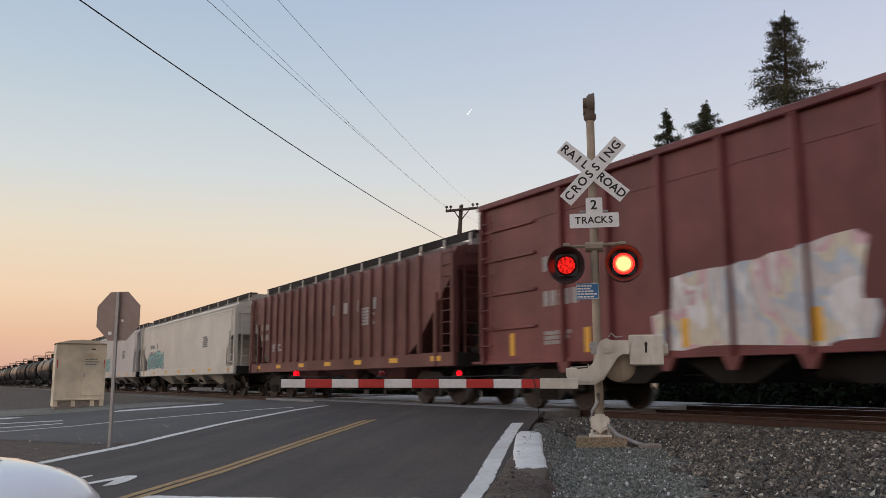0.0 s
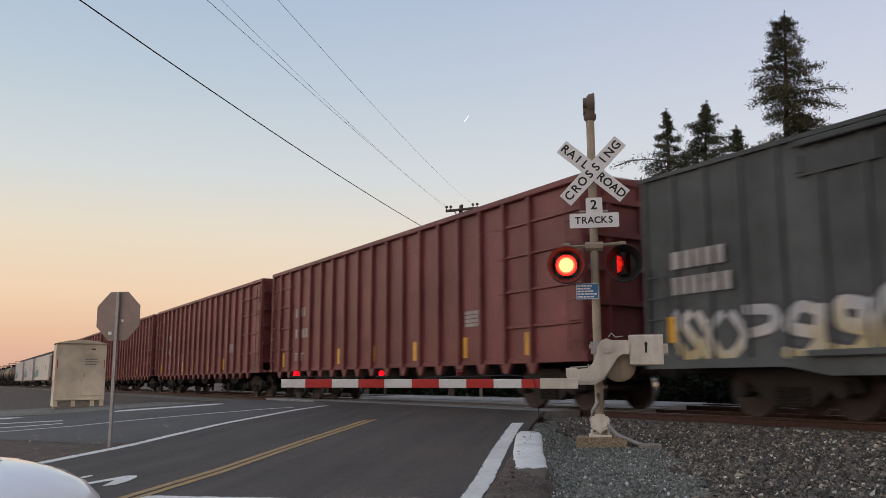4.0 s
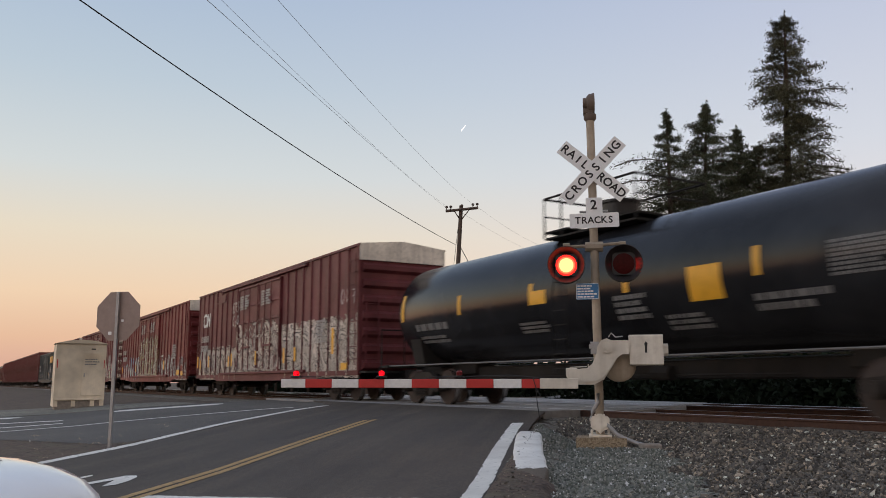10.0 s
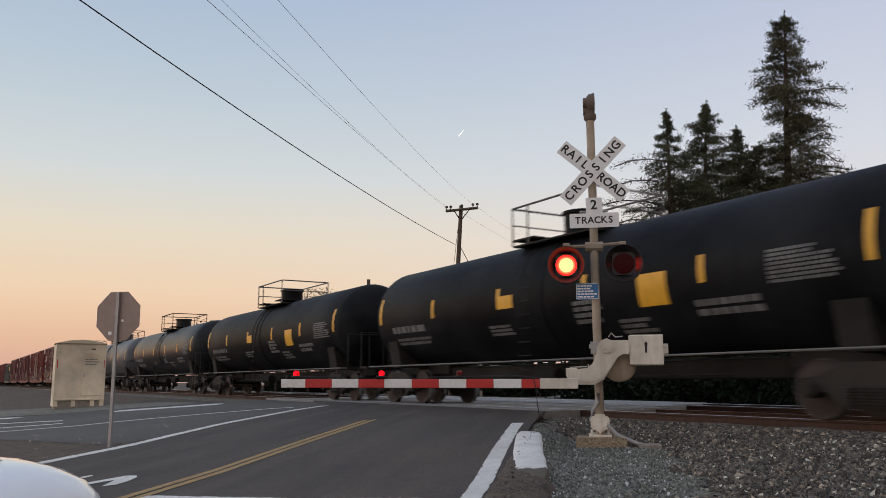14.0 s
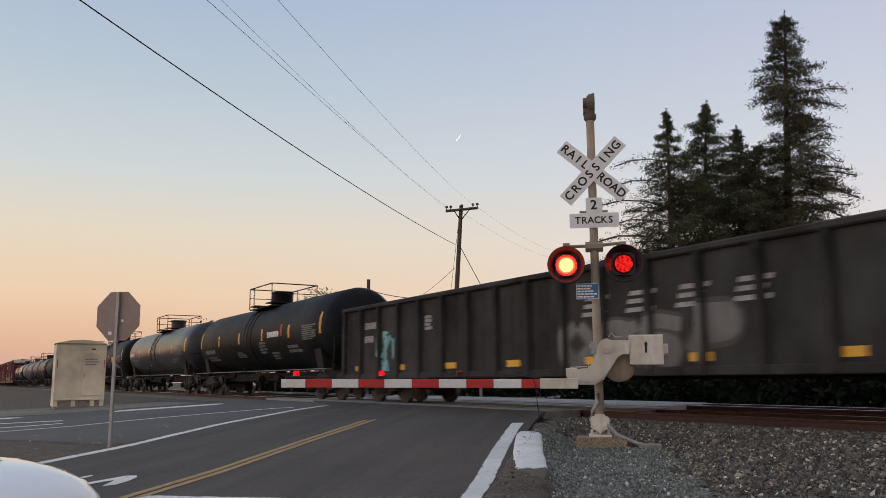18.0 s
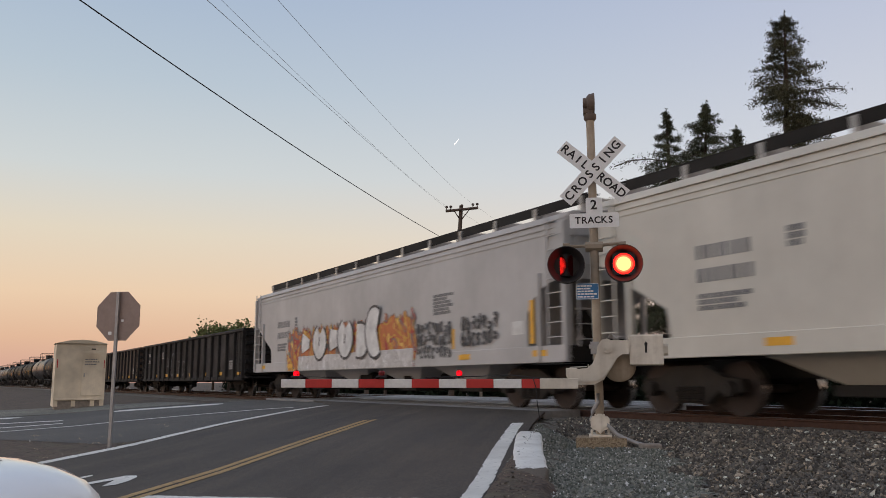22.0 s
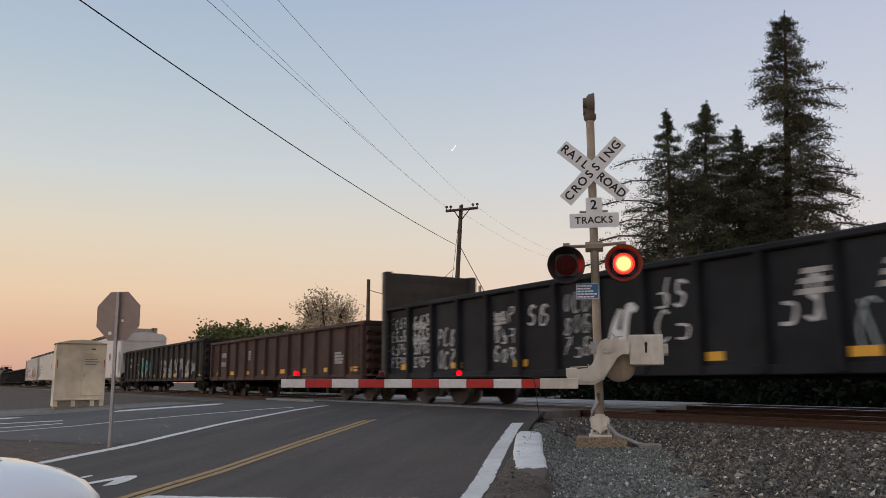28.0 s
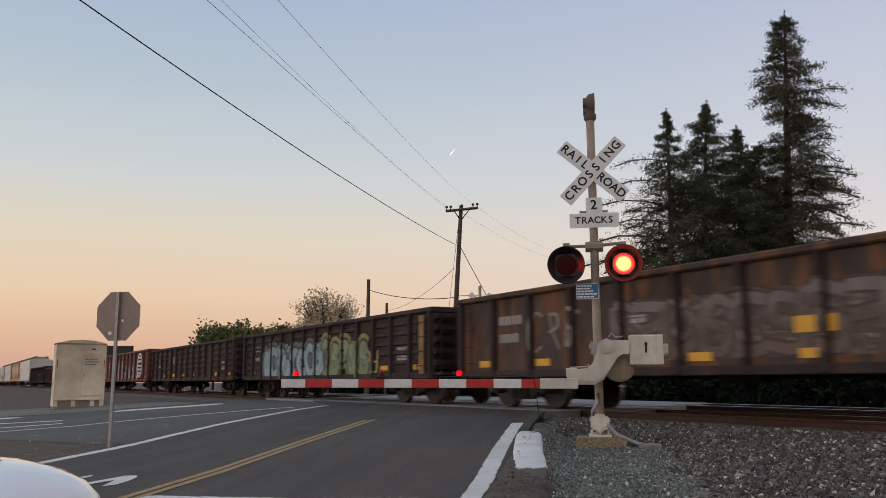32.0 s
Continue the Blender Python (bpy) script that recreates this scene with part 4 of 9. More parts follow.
def throwup(car, x0, x1, z0, z1, cols, outline, seed, y, ribs=(), rib_d=0.09, n=5, back=None, lite=None, fat=0.3, wild=0.0, rise=0.0, ground=None):
    """A row of fat overlapping letter-like forms: painted ground and cloud behind, dark outline, fading fill, thin highlights."""
    rnd = random.Random(seed)
    ribs = [r for r in ribs if r[1] > x0 and r[0] < x1]
    lw = (x1 - x0) / n
    cloud, rim, fill, shine = [], [[], []], [[], []], [[], []]
    for i in range(n):
        g = i % 2
        h = (z1 - z0) * rnd.uniform(0.82, 1.0) + rise * (i + 0.5) / n
        ww = fat * min(lw, h) * rnd.uniform(0.85, 1.15)
        for pts in glyph(rnd, x0 + lw * (i - 0.06 - wild * rnd.random()), z0 + ww * 0.5, lw * (1.05 + wild), h - ww, rnd.uniform(-0.12, 0.16)):
            pts = [(min(max(a, x0 + ww * 0.3), x1 - ww * 0.3), max(b, z0 + ww * 0.45)) for a, b in pts]
            cloud += stroke(pts, ww * 2.3, 0.95)
            rim[g] += stroke(pts, ww * 1.5, 0.9)
            fill[g] += stroke(pts, ww, 0.85)
            k = len(pts) // 3
            shine[g] += stroke([(a - ww * 0.2, b + ww * 0.2) for a, b in pts[k:2 * k + 2]], ww * 0.16, 0.5)
    layers = []
    if ground is not None:
        layers.append((spray_mat(ground, outline, (x0, x1, z0 - 0.1, z1), seed + 2, 0.12, 1.0, 1.7), [[(x0, z0), (x1, z0), (x1, z1), (x0, z1)]]))
    if back is not None:
        layers.append((fade_mat(back, z0, z1, seed + 1), cloud))
    paintfill = fade_mat(cols, z0, z1, seed)
    for g in (0, 1):
        layers += [(graf_mat(outline), rim[g]), (paintfill, fill[g])]
        if lite is not None:
            layers.append((graf_mat(lite), shine[g]))
    lay(car, [(m, above(q, z0)) for m, q in layers], y, ribs, rib_d)


def ladder(car, x, y, z0, z1, w=0.42, n=6, material=None, axis="x", name="ladder"):
    s = Shape()
    for k in range(n):
        z = z0 + (z1 - z0) * (k + 0.5) / n
        if axis == "x":
            s.tube([(x, y + 0.07, z), (x, y, z), (x + w, y, z), (x + w, y + 0.07, z)], 0.014, 5)
        else:
            s.tube([(x - 0.07, y, z), (x, y, z), (x, y + w, z), (x - 0.07, y + w, z)], 0.014, 5)
    for e in (0, w):
        if axis == "x":
            s.box(x + e - 0.02, x + e + 0.02, y - 0.01, y + 0.012, z0, z1)
        else:
            s.box(x - 0.01, x + 0.012, y + e - 0.02, y + e + 0.02, z0, z1)
    return part(name, s, material or M["steel"], car)


def new_car(name, x0, label, category, group):
    return thing(name, pose(x0, 0, 0), label, category, group)


GROUP = "freight cars of the passing train"


def woodchip_hopper(x0, L, label, mat, H=4.78, seed=1, pitch=0.985, first=0.92):
    """Tall open hopper with many side ribs, braced end bays and sawtooth chutes."""
    car = new_car("open_hopper_car", x0, label, "hopper car", GROUP)
    rnd = random.Random(seed)
    Y = 1.5
    for sy in (-1, 1):
        part("side_wall", Shape().box(0.0, L, min(sy * Y, sy * (Y - 0.05)), max(sy * Y, sy * (Y - 0.05)), 1.0, H - 0.1), mat, car)
    for e in (0.0, L - 0.06):
        part("end_sheet", Shape().box(e, e + 0.06, -Y + 0.05, Y - 0.05, 1.35, H - 0.1), mat, car)
    part("inner_floor", Shape().box(0.2, L - 0.2, -Y + 0.05, Y - 0.05, 2.6, 2.7), M["under"], car)
    s = Shape()
    for sy in (-1, 1):
        s.cbox(-0.03, L + 0.03, sy * Y - 0.11, sy * Y + 0.11, H - 0.14, H, 0.02)
    s.cbox(-0.05, 0.12, -Y, Y, H - 0.14, H, 0.02).cbox(L - 0.12, L + 0.05, -Y, Y, H - 0.14, H, 0.02)
    part("top_chord", s, mat, car)
    for sy in (-1, 1):
        part("side_sill", Shape().cbox(0, L, sy * Y - 0.03, sy * Y + 0.03, 0.98, 1.08, 0.01), mat, car)
    places = [0.08, first] + [first + pitch * (k + 1) for k in range(30) if first + pitch * (k + 1) < L - 0.9] + [L - 0.08]
    gusset = Shape().prism([(-0.2, 1.0), (0.2, 1.0), (0.07, 0.76), (-0.07, 0.76)], -0.06, 0.04, "y").mesh("gusset")
    rib_me = CACHE.setdefault("rib%.2f" % H, Shape().prism([(-0.065, 0.0), (-0.045, -0.1), (0.045, -0.1), (0.065, 0.0)], 0.98, H - 0.1, "z").mesh("rib"))
    ribs = []
    for i, x in enumerate(places):
        ribs.append((x - 0.045, x + 0.045))
        if 0.5 < x < L - 0.5:
            part("gusset", gusset, mat, car, "", 30, pose(x, -Y, 0))
        o = part("rib", rib_me.copy() if not rib_me.materials or rib_me.materials[0] != mat else rib_me, mat, car, "", 30, pose(x, -Y, 0))
        if not rib_me.materials:
            rib_me.materials.append(mat)
        part("rib", o.data, mat, car, "", 30, pose(x, Y, 0, 0, 0, 180))
    for a, b in ((0.08, 2.1), (L - 3.1, L - 0.08)):
        for z in (1.75, 2.55, 3.35, 4.05):
            part("bay_stiffener", Shape().cbox(a, b, -Y - 0.05, -Y + 0.02, z, z + 0.07, 0.01), mat, car)
    part("side_seam", Shape().box(0.1, L - 0.1, -Y - 0.012, -Y + 0.01, 4.12, 4.14), mat, car)
    for e, d in ((0, -1), (L, 1)):
        for z in (1.4, 2.1, 2.8, 3.5, 4.2):
            part("end_brace", Shape().box(min(e, e + d * 0.1), max(e, e + d * 0.1), -Y, Y, z, z + 0.12), mat, car)
        for yy in (-1.0, 0.0, 1.0):
            part("end_post", Shape().box(min(e, e + d * 0.08), max(e, e + d * 0.08), yy - 0.06, yy + 0.06, 1.2, H - 0.14), mat, car)
        part("end_platform", Shape().box(min(e, e + d * 0.5), max(e, e + d * 0.5), -Y, Y, 1.0, 1.06), mat, car)
    ladder(car, 0.12, -Y - 0.14, 1.2, H - 0.3, 0.42, 8, mat)
    ladder(car, L - 0.5, -Y - 0.14, 1.2, H - 0.3, 0.42, 8, mat)
    k = 5
    for i in range(k):
        a = 3.4 + (L - 6.8) * i / k
        b = 3.4 + (L - 6.8) * (i + 1) / k
        s = Shape().prism([(a, 1.02), (b, 1.02), (b - (b - a) * 0.36, 0.55), (a + (b - a) * 0.36, 0.55)], -Y + 0.3, Y - 0.3, "y")
        part("chute", s, M["under"], car)
    patches("reflector", car, [(1.1 + 2.55 * i, 1.16, 0.16, 0.5) for i in range(int((L - 1.5) / 2.55) + 1)], -Y - 0.002, M["yellow"])
    dashes("lettering", car, 2.35, -Y - 0.002, 2.9, 1.35, 0.36, 1, M["grime_white"], seed, 0.9, 0.6)
    dashes("lettering", car, 2.35, -Y - 0.002, 2.15, 1.35, 0.36, 1, M["grime_white"], seed + 5, 0.9, 0.6)
    dashes("lettering", car, 2.35, -Y - 0.002, 1.35, 0.9, 0.3, 3, M["grime_white"], seed + 9)
    dashes("lettering", car, L - 4.6, -Y - 0.002, 1.9, 0.8, 0.4, 4, M["grime_white"], seed + 3)
    running_gear(car, L, x0)
    return car, ribs, Y


def boxcar(x0, L, label, mat, H=4.93, seed=1, end_band=True, door_mat=None, end_mat=None):
    car = new_car("boxcar", x0, label, "boxcar", GROUP)
    Y = 1.5
    dm = door_mat or mat
    zb = 0.95
    s = Shape().box(0, L, -Y, Y, zb, H - 0.12)
    part("body", s, mat, car)
    s = Shape().prism([(-Y - 0.06, H - 0.17), (-Y - 0.06, H - 0.1), (0, H + 0.06), (Y + 0.06, H - 0.1), (Y + 0.06, H - 0.17)], -0.05, L + 0.05, "x")
    for i in range(18):
        x = L * (i + 0.5) / 18
        s.prism([(-Y - 0.05, H - 0.1), (0, H + 0.1), (Y + 0.05, H - 0.1), (0, H)], x - 0.05, x + 0.05, "x")
    part("roof", s, mat, car)
    for sy in (-1, 1):
        s = Shape().prism([(0.0, 0.95), (0.0, 0.8), (2.9, 0.8), (3.6, 0.66), (L - 3.6, 0.66), (L - 2.9, 0.8), (L, 0.8), (L, 0.95)], sy * Y - 0.05, sy * Y + 0.05, "y")
        part("side_sill", s, mat, car)
    d0, d1 = L * 0.5 - 2.75, L * 0.5 + 2.55
    ribs = []
    nr = 24
    rib = Shape().prism([(-0.055, 0.0), (-0.035, -0.05), (0.035, -0.05), (0.055, 0.0)], zb, H - 0.17, "z").mesh("rib")
    rib.materials.append(mat)
    for i in range(nr + 1):
        x = 0.06 + (L - 0.12) * i / nr
        if d0 - 0.2 < x < d1 + 0.2:
            continue
        ribs.append((x - 0.035, x + 0.035))
        part("rib", rib, mat, car, "", 30, pose(x, -Y, 0))
        if i % 2 == 0:
            part("rib", rib, mat, car, "", 30, pose(x, Y, 0, 0, 0, 180))
    # two plug doors with frames, cross ribs and locking rods
    for a, b in ((d0, (d0 + d1) / 2 - 0.03), ((d0 + d1) / 2 + 0.03, d1)):
        s = Shape().cbox(a, b, -Y - 0.07, -Y + 0.02, 1.05, H - 0.38, 0.015)
        door = part("door", s, dm, car)
        s = Shape()
        for z in (1.08, 1.75, 2.4, 3.05, 3.75, H - 0.48):
            s.cbox(a + 0.05, b - 0.05, -Y - 0.115, -Y - 0.06, z, z + 0.09, 0.015)
        for x in (a + 0.02, b - 0.1):
            s.box(x, x + 0.08, -Y - 0.11, -Y - 0.06, 1.05, H - 0.38)
        part("door_frame", s, dm, door)
        s = Shape()
        for x in (a + (b - a) * 0.36, a + (b - a) * 0.64):
            s.cyl((x, -Y - 0.14, 1.1), (x, -Y - 0.14, H - 0.45), 0.022, n=6)
        s.box(a + (b - a) * 0.3, a + (b - a) * 0.7, -Y - 0.17, -Y - 0.12, 2.0, 2.08)
        part("lock_rod", s, dm, door)
    s = Shape().cbox(d0 - 2.6, d1 + 2.6, -Y - 0.12, -Y - 0.02, H - 0.3, H - 0.2, 0.015).cbox(d0 - 2.6, d1 + 2.6, -Y - 0.14, -Y - 0.02, 0.93, 1.03, 0.015)
    part("door_track", s, mat, car)
    for e, d in ((0, -1), (L, 1)):
        s = Shape()
        nb = 7
        for k in range(nb):
            z = 1.1 + (H - 1.95) * k / (nb - 1)
            s.prism([(e, z - 0.16), (e + d * 0.13, z - 0.07), (e + d * 0.13, z + 0.07), (e, z + 0.16)], -Y + 0.08, Y - 0.08, "y")
        part("end_corrugation", s, end_mat or mat, car)
        if end_mat:
            # darker sheet: shade between pale ribs is put into its colour
            part("end_sheet", Shape().box(min(e, e + d * 0.012), max(e, e + d * 0.012), -Y + 0.03, Y - 0.03, 1.0, H - 0.64), M["dustyred_shade"], car)
        s = Shape().prism([(-Y - 0.03, H - 0.62), (Y + 0.03, H - 0.62), (Y + 0.03, H - 0.1), (0, H + 0.05), (-Y - 0.03, H - 0.1)], min(e, e + d * 0.07), max(e, e + d * 0.07), "x")
        if end_band:
            part("end_panel", s, M["cream"], car, "cream painted top panel of the car end")
        s = Shape().box(min(e, e + d * 0.45), max(e, e + d * 0.45), -Y, Y, 0.86, 0.92)
        part("end_platform", s, M["steel"], car)
    ladder(car, 0.12, -Y - 0.1, 1.1, 2.6, 0.42, 4, mat)
    ladder(car, L - 0.55, -Y - 0.1, 1.1, H - 0.4, 0.42, 9, mat)
    ladder(car, L + 0.16, -Y + 0.15, 1.1, 3.2, 0.42, 5, mat, "y")
    s = Shape().box(3.3, 4.6, -Y - 0.05, -Y + 0.01, H - 0.75, H - 0.4)
    s.box(3.3, 3.4, -Y - 0.1, -Y, H - 0.7, H - 0.45)
    part("vent_plate", s, mat, car)
    running_gear(car, L, x0, 2.6)
    patches("reflector", car, [(0.55, 1.25, 0.16, 0.45), (5.3, 1.3, 0.18, 0.45), (L - 5.5, 1.35, 0.18, 0.5), (L - 1.3, 0.98, 0.5, 0.22)], -Y - 0.052, M["yellow"])
    dashes("lettering", car, d0 + 0.35, -Y - 0.118, H - 1.35, 1.2, 0.62, 6, M["grime_white"], seed + 1)
    dashes("lettering", car, d0 + 3.1, -Y - 0.118, H - 1.35, 1.3, 0.62, 6, M["grime_white"], seed + 2)
    dashes("lettering", car, L - 3.4, -Y - 0.052, 1.9, 0.9, 0.8, 7, M["grime_white"], seed + 3)
    dashes("lettering", car, 0.7, -Y - 0.052, 2.5, 1.3, 0.34, 1, M["grime_white"], seed + 4, 0.9, 0.6)
    dashes("lettering", car, 0.7, -Y - 0.052, 2.05, 1.3, 0.34, 1, M["grime_white"], seed + 5, 0.9, 0.6)
    return car, ribs, Y


def monogram(car, x, z, h, y, material):
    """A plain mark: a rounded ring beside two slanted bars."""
    s = Shape()
    t = h * 0.19
    out = [(x + h * 0.5 + h * 0.52 * math.copysign(abs(math.cos(a)) ** 0.55, math.cos(a)), z + h * 0.5 + h * 0.5 * math.copysign(abs(math.sin(a)) ** 0.55, math.sin(a))) for a in [2 * math.pi * k / 28 for k in range(28)]]
    inn = [(x + h * 0.5 + (px - x - h * 0.5) * (1 - t / h * 2), z + h * 0.5 + (pz - z - h * 0.5) * (1 - t / h * 2)) for px, pz in out]
    n = len(out)
    s.add([(a, y - 0.005, b) for a, b in out + inn], [(i, (i + 1) % n, n + (i + 1) % n, n + i) for i in range(n)])
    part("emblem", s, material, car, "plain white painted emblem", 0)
    for (a0, b0), (a1, b1) in (((1.12, 0.0), (1.2, 0.98)), ((1.2, 0.98), (1.62, 0.02)), ((1.62, 0.02), (1.7, 1.0))):
        q = stroke([(x + h * a0, z + h * b0), (x + h * a1, z + h * b1)], t * 0.95, 1.0)
        part("emblem", Shape().add([(px, y - 0.005, pz) for px, pz in q[0]], [(0, 1, 2, 3)]), material, car, "", 0)


def tank_car(x0, L, label, mat, seed=1, R=1.42, dome="plain"):
    car = new_car("tank_car", x0, label, "tank car", GROUP)
    zc = 2.47
    a, b = 0.55, L - 0.55
    s = Shape()
    prof = [(0.0, 0.02), (0.02, 0.45), (0.10, 0.85), (0.24, 1.15), (0.45, 1.34), (0.62, R)]
    prof = [(d, r * R / 1.42 if r < 1.4 else R) for d, r in prof]
    rings = [(d, r) for d, r in prof] + [((b - a) * k / 6, R) for k in range(1, 6)] + [(b - a - d, r) for d, r in reversed(prof)]
    s.lathe(rings, (a, 0, zc), (1, 0, 0), 40)
    for k in (0.5,):
        s.lathe([(0, R), (0.0, R + 0.018), (0.2, R + 0.018), (0.2, R)], (a + (b - a) * k - 0.1, 0, zc), (1, 0, 0), 40)
    part("tank_shell", s, mat, car, smooth=40)
    mid = (a + b) / 2
    # stub sills, saddles and side rail
    for e in (0, 1):
        x = 1.9 if e == 0 else L - 1.9
        s = Shape()
        s.cbox(x - 1.75, x + 1.5, -0.3, 0.3, 0.78, 1.12, 0.03)
        s.prism([(-1.15, 1.0), (1.15, 1.0), (1.3, 1.75), (0.9, 1.4), (0.4, 1.2), (-0.4, 1.2), (-0.9, 1.4), (-1.3, 1.75)], x - 0.28, x + 0.28, "x")
        part("saddle", s, M["steel"], car)
        s = Shape()
        sx = 0.12 if e == 0 else L - 0.12
        s.box(min(sx, sx + (0.5 if e == 0 else -0.5)), max(sx, sx + (0.5 if e == 0 else -0.5)), -1.5, 1.5, 1.0, 1.06)
        s.tube([(sx, -1.45, 1.0), (sx, -1.45, 2.1), (sx, 1.45, 2.1), (sx, 1.45, 1.0)], 0.025)
        for yy in (-0.7, 0.0, 0.7):
            s.cyl((sx, yy, 1.0), (sx, yy, 2.1), 0.018, n=6)
        s.tube([(sx, -1.5, 1.0), (sx, -1.5, 0.5), (sx + (0.4 if e == 0 else -0.4), -1.5, 0.5), (sx + (0.4 if e == 0 else -0.4), -1.5, 1.0)], 0.02)
        part("end_platform", s, M["steel"], car)
    s = Shape()
    for sy in (-1, 1):
        s.tube([(0.4, sy * 1.42, 1.04), (L - 0.4, sy * 1.42, 1.04)], 0.022)
    part("side_rail", s, M["handrail"], car)
    # manway, platform and railing
    s = Shape().cyl((mid - 0.1, 0, zc + R - 0.1), (mid - 0.1, 0, zc + R + 0.5), 0.44, n=20)
    s.cyl((mid - 0.1, 0, zc + R + 0.5), (mid - 0.1, 0, zc + R + 0.56), 0.49, n=20)
    part("manway", s, mat, car, smooth=40)
    s = Shape().box(mid - 1.5, mid + 1.4, -1.0, -0.5, zc + R - 0.16, zc + R - 0.12)
    s.box(mid - 1.5, mid + 1.4, 0.5, 1.0, zc + R - 0.16, zc + R - 0.12)
    s.box(mid - 1.5, mid - 0.7, -1.0, 1.0, zc + R - 0.02, zc + R + 0.02).box(mid + 0.6, mid + 1.4, -1.0, 1.0, zc + R - 0.02, zc + R + 0.02)
    part("top_platform", s, M["steel"], car)
    s = Shape()
    zt, zb = zc + R + 0.78, zc + R - 0.12
    for sy in (-1, 1):
        s.tube([(mid - 1.5, sy, zb), (mid - 1.5, sy, zt), (mid + 1.4, sy, zt), (mid + 1.4, sy, zb)], 0.026)
        s.cyl((mid - 0.9, sy, zb), (mid - 0.9, sy, zt), 0.022, n=6)
    for x in (mid - 1.5, mid + 1.4):
        s.tube([(x, -1, zt), (x, 1, zt)], 0.026)
        s.tube([(x, -1, zt - 0.4), (x, 1, zt - 0.4)], 0.018)
    part("top_railing", s, M["steel"] if dome == "plain" else M["handrail"], car)
    # side ladder bent round the shell
    s = Shape()
    for x in (mid - 0.62, mid - 0.2):
        s.tube([(x, -1.5, 0.75), (x, -R - 0.1, zc)] + [(x, -(R + 0.08) * math.cos(t), zc + (R + 0.08) * math.sin(t)) for t in (0.3, 0.6, 0.8)], 0.02)
    for k in range(8):
        z = 0.85 + 0.3 * k
        yy = -1.52 if z < zc else -(R + 0.08) * math.cos(math.asin(min(1, (z - zc) / (R + 0.08)))) - 0.0
        s.tube([(mid - 0.62, yy, z), (mid - 0.2, yy, z)], 0.014, 5)
    part("ladder", s, M["steel"], car)
    part("valve_housing", Shape().cyl((mid, 0, zc - R - 0.25), (mid, 0, zc - R + 0.1), 0.25, n=14), M["steel"], car)
    running_gear(car, L, x0, 1.9)
    # curved markings lie on the shell
    rnd = random.Random(seed)

    def on_shell(x, z, w, h, lift=0.006):
        k = 5
        vs, fs = [], []
        for i in range(k + 1):
            zz = z + h * i / k
            t = math.asin(max(-1, min(1, (zz - zc) / (R + lift))))
            for xx in (x, x + w):
                vs.append((xx, -(R + lift) * math.cos(t), zc + (R + lift) * math.sin(t)))
        return vs, [(2 * i, 2 * i + 1, 2 * i + 3, 2 * i + 2) for i in range(k)]

    def curved(name, items, material, label=""):
        s = Shape()
        for it in items:
            s.add(*on_shell(*it))
        ob = part(name, s, material, car, label, 40)
        if len(items) > 1:
            ob["kind"] = "stuff"

    for i in range(6):
        curved("reflector", [(a + 0.75 + (b - a - 1.7) * i / 5, 2.25, 0.13, 0.48 if 0 < i < 5 else 0.75)], M["yellow"])
    def rows(x, z, w, h, n, sd):
        r2 = random.Random(sd)
        out = []
        for k in range(n):
            cx = x
            rh = h / n
            lim = x + w * r2.uniform(0.6, 1)
            while cx < lim:
                bw = rh * r2.uniform(0.5, 1.6)
                out.append((cx, z + h - (k + 1) * rh, min(bw, x + w - cx), rh * 0.68))
                cx += bw + rh * 0.3
                if cx >= x + w:
                    break
        return out
    curved("lettering", rows(a + 1.5, 1.95, 2.3, 0.26, 1, seed) + rows(a + 1.6, 1.62, 2.0, 0.22, 2, seed + 1), M["faint"])
    curved("lettering", rows(mid - 2.1, 1.66, 1.1, 0.26, 3, seed + 2) + rows(mid + 1.1, 1.75, 0.9, 0.5, 4, seed + 3) + rows(mid + 2.3, 1.5, 1.0, 0.3, 3, seed + 4), M["faint"])
    curved("lettering", rows(mid + 4.3, 1.7, 1.5, 0.32, 2, seed + 5), M["faint"])
    curved("data_panel", rows(b - 2.6, 2.1, 1.3, 0.55, 8, seed + 6), M["faint"])
    return car, curved, (a, b, mid)


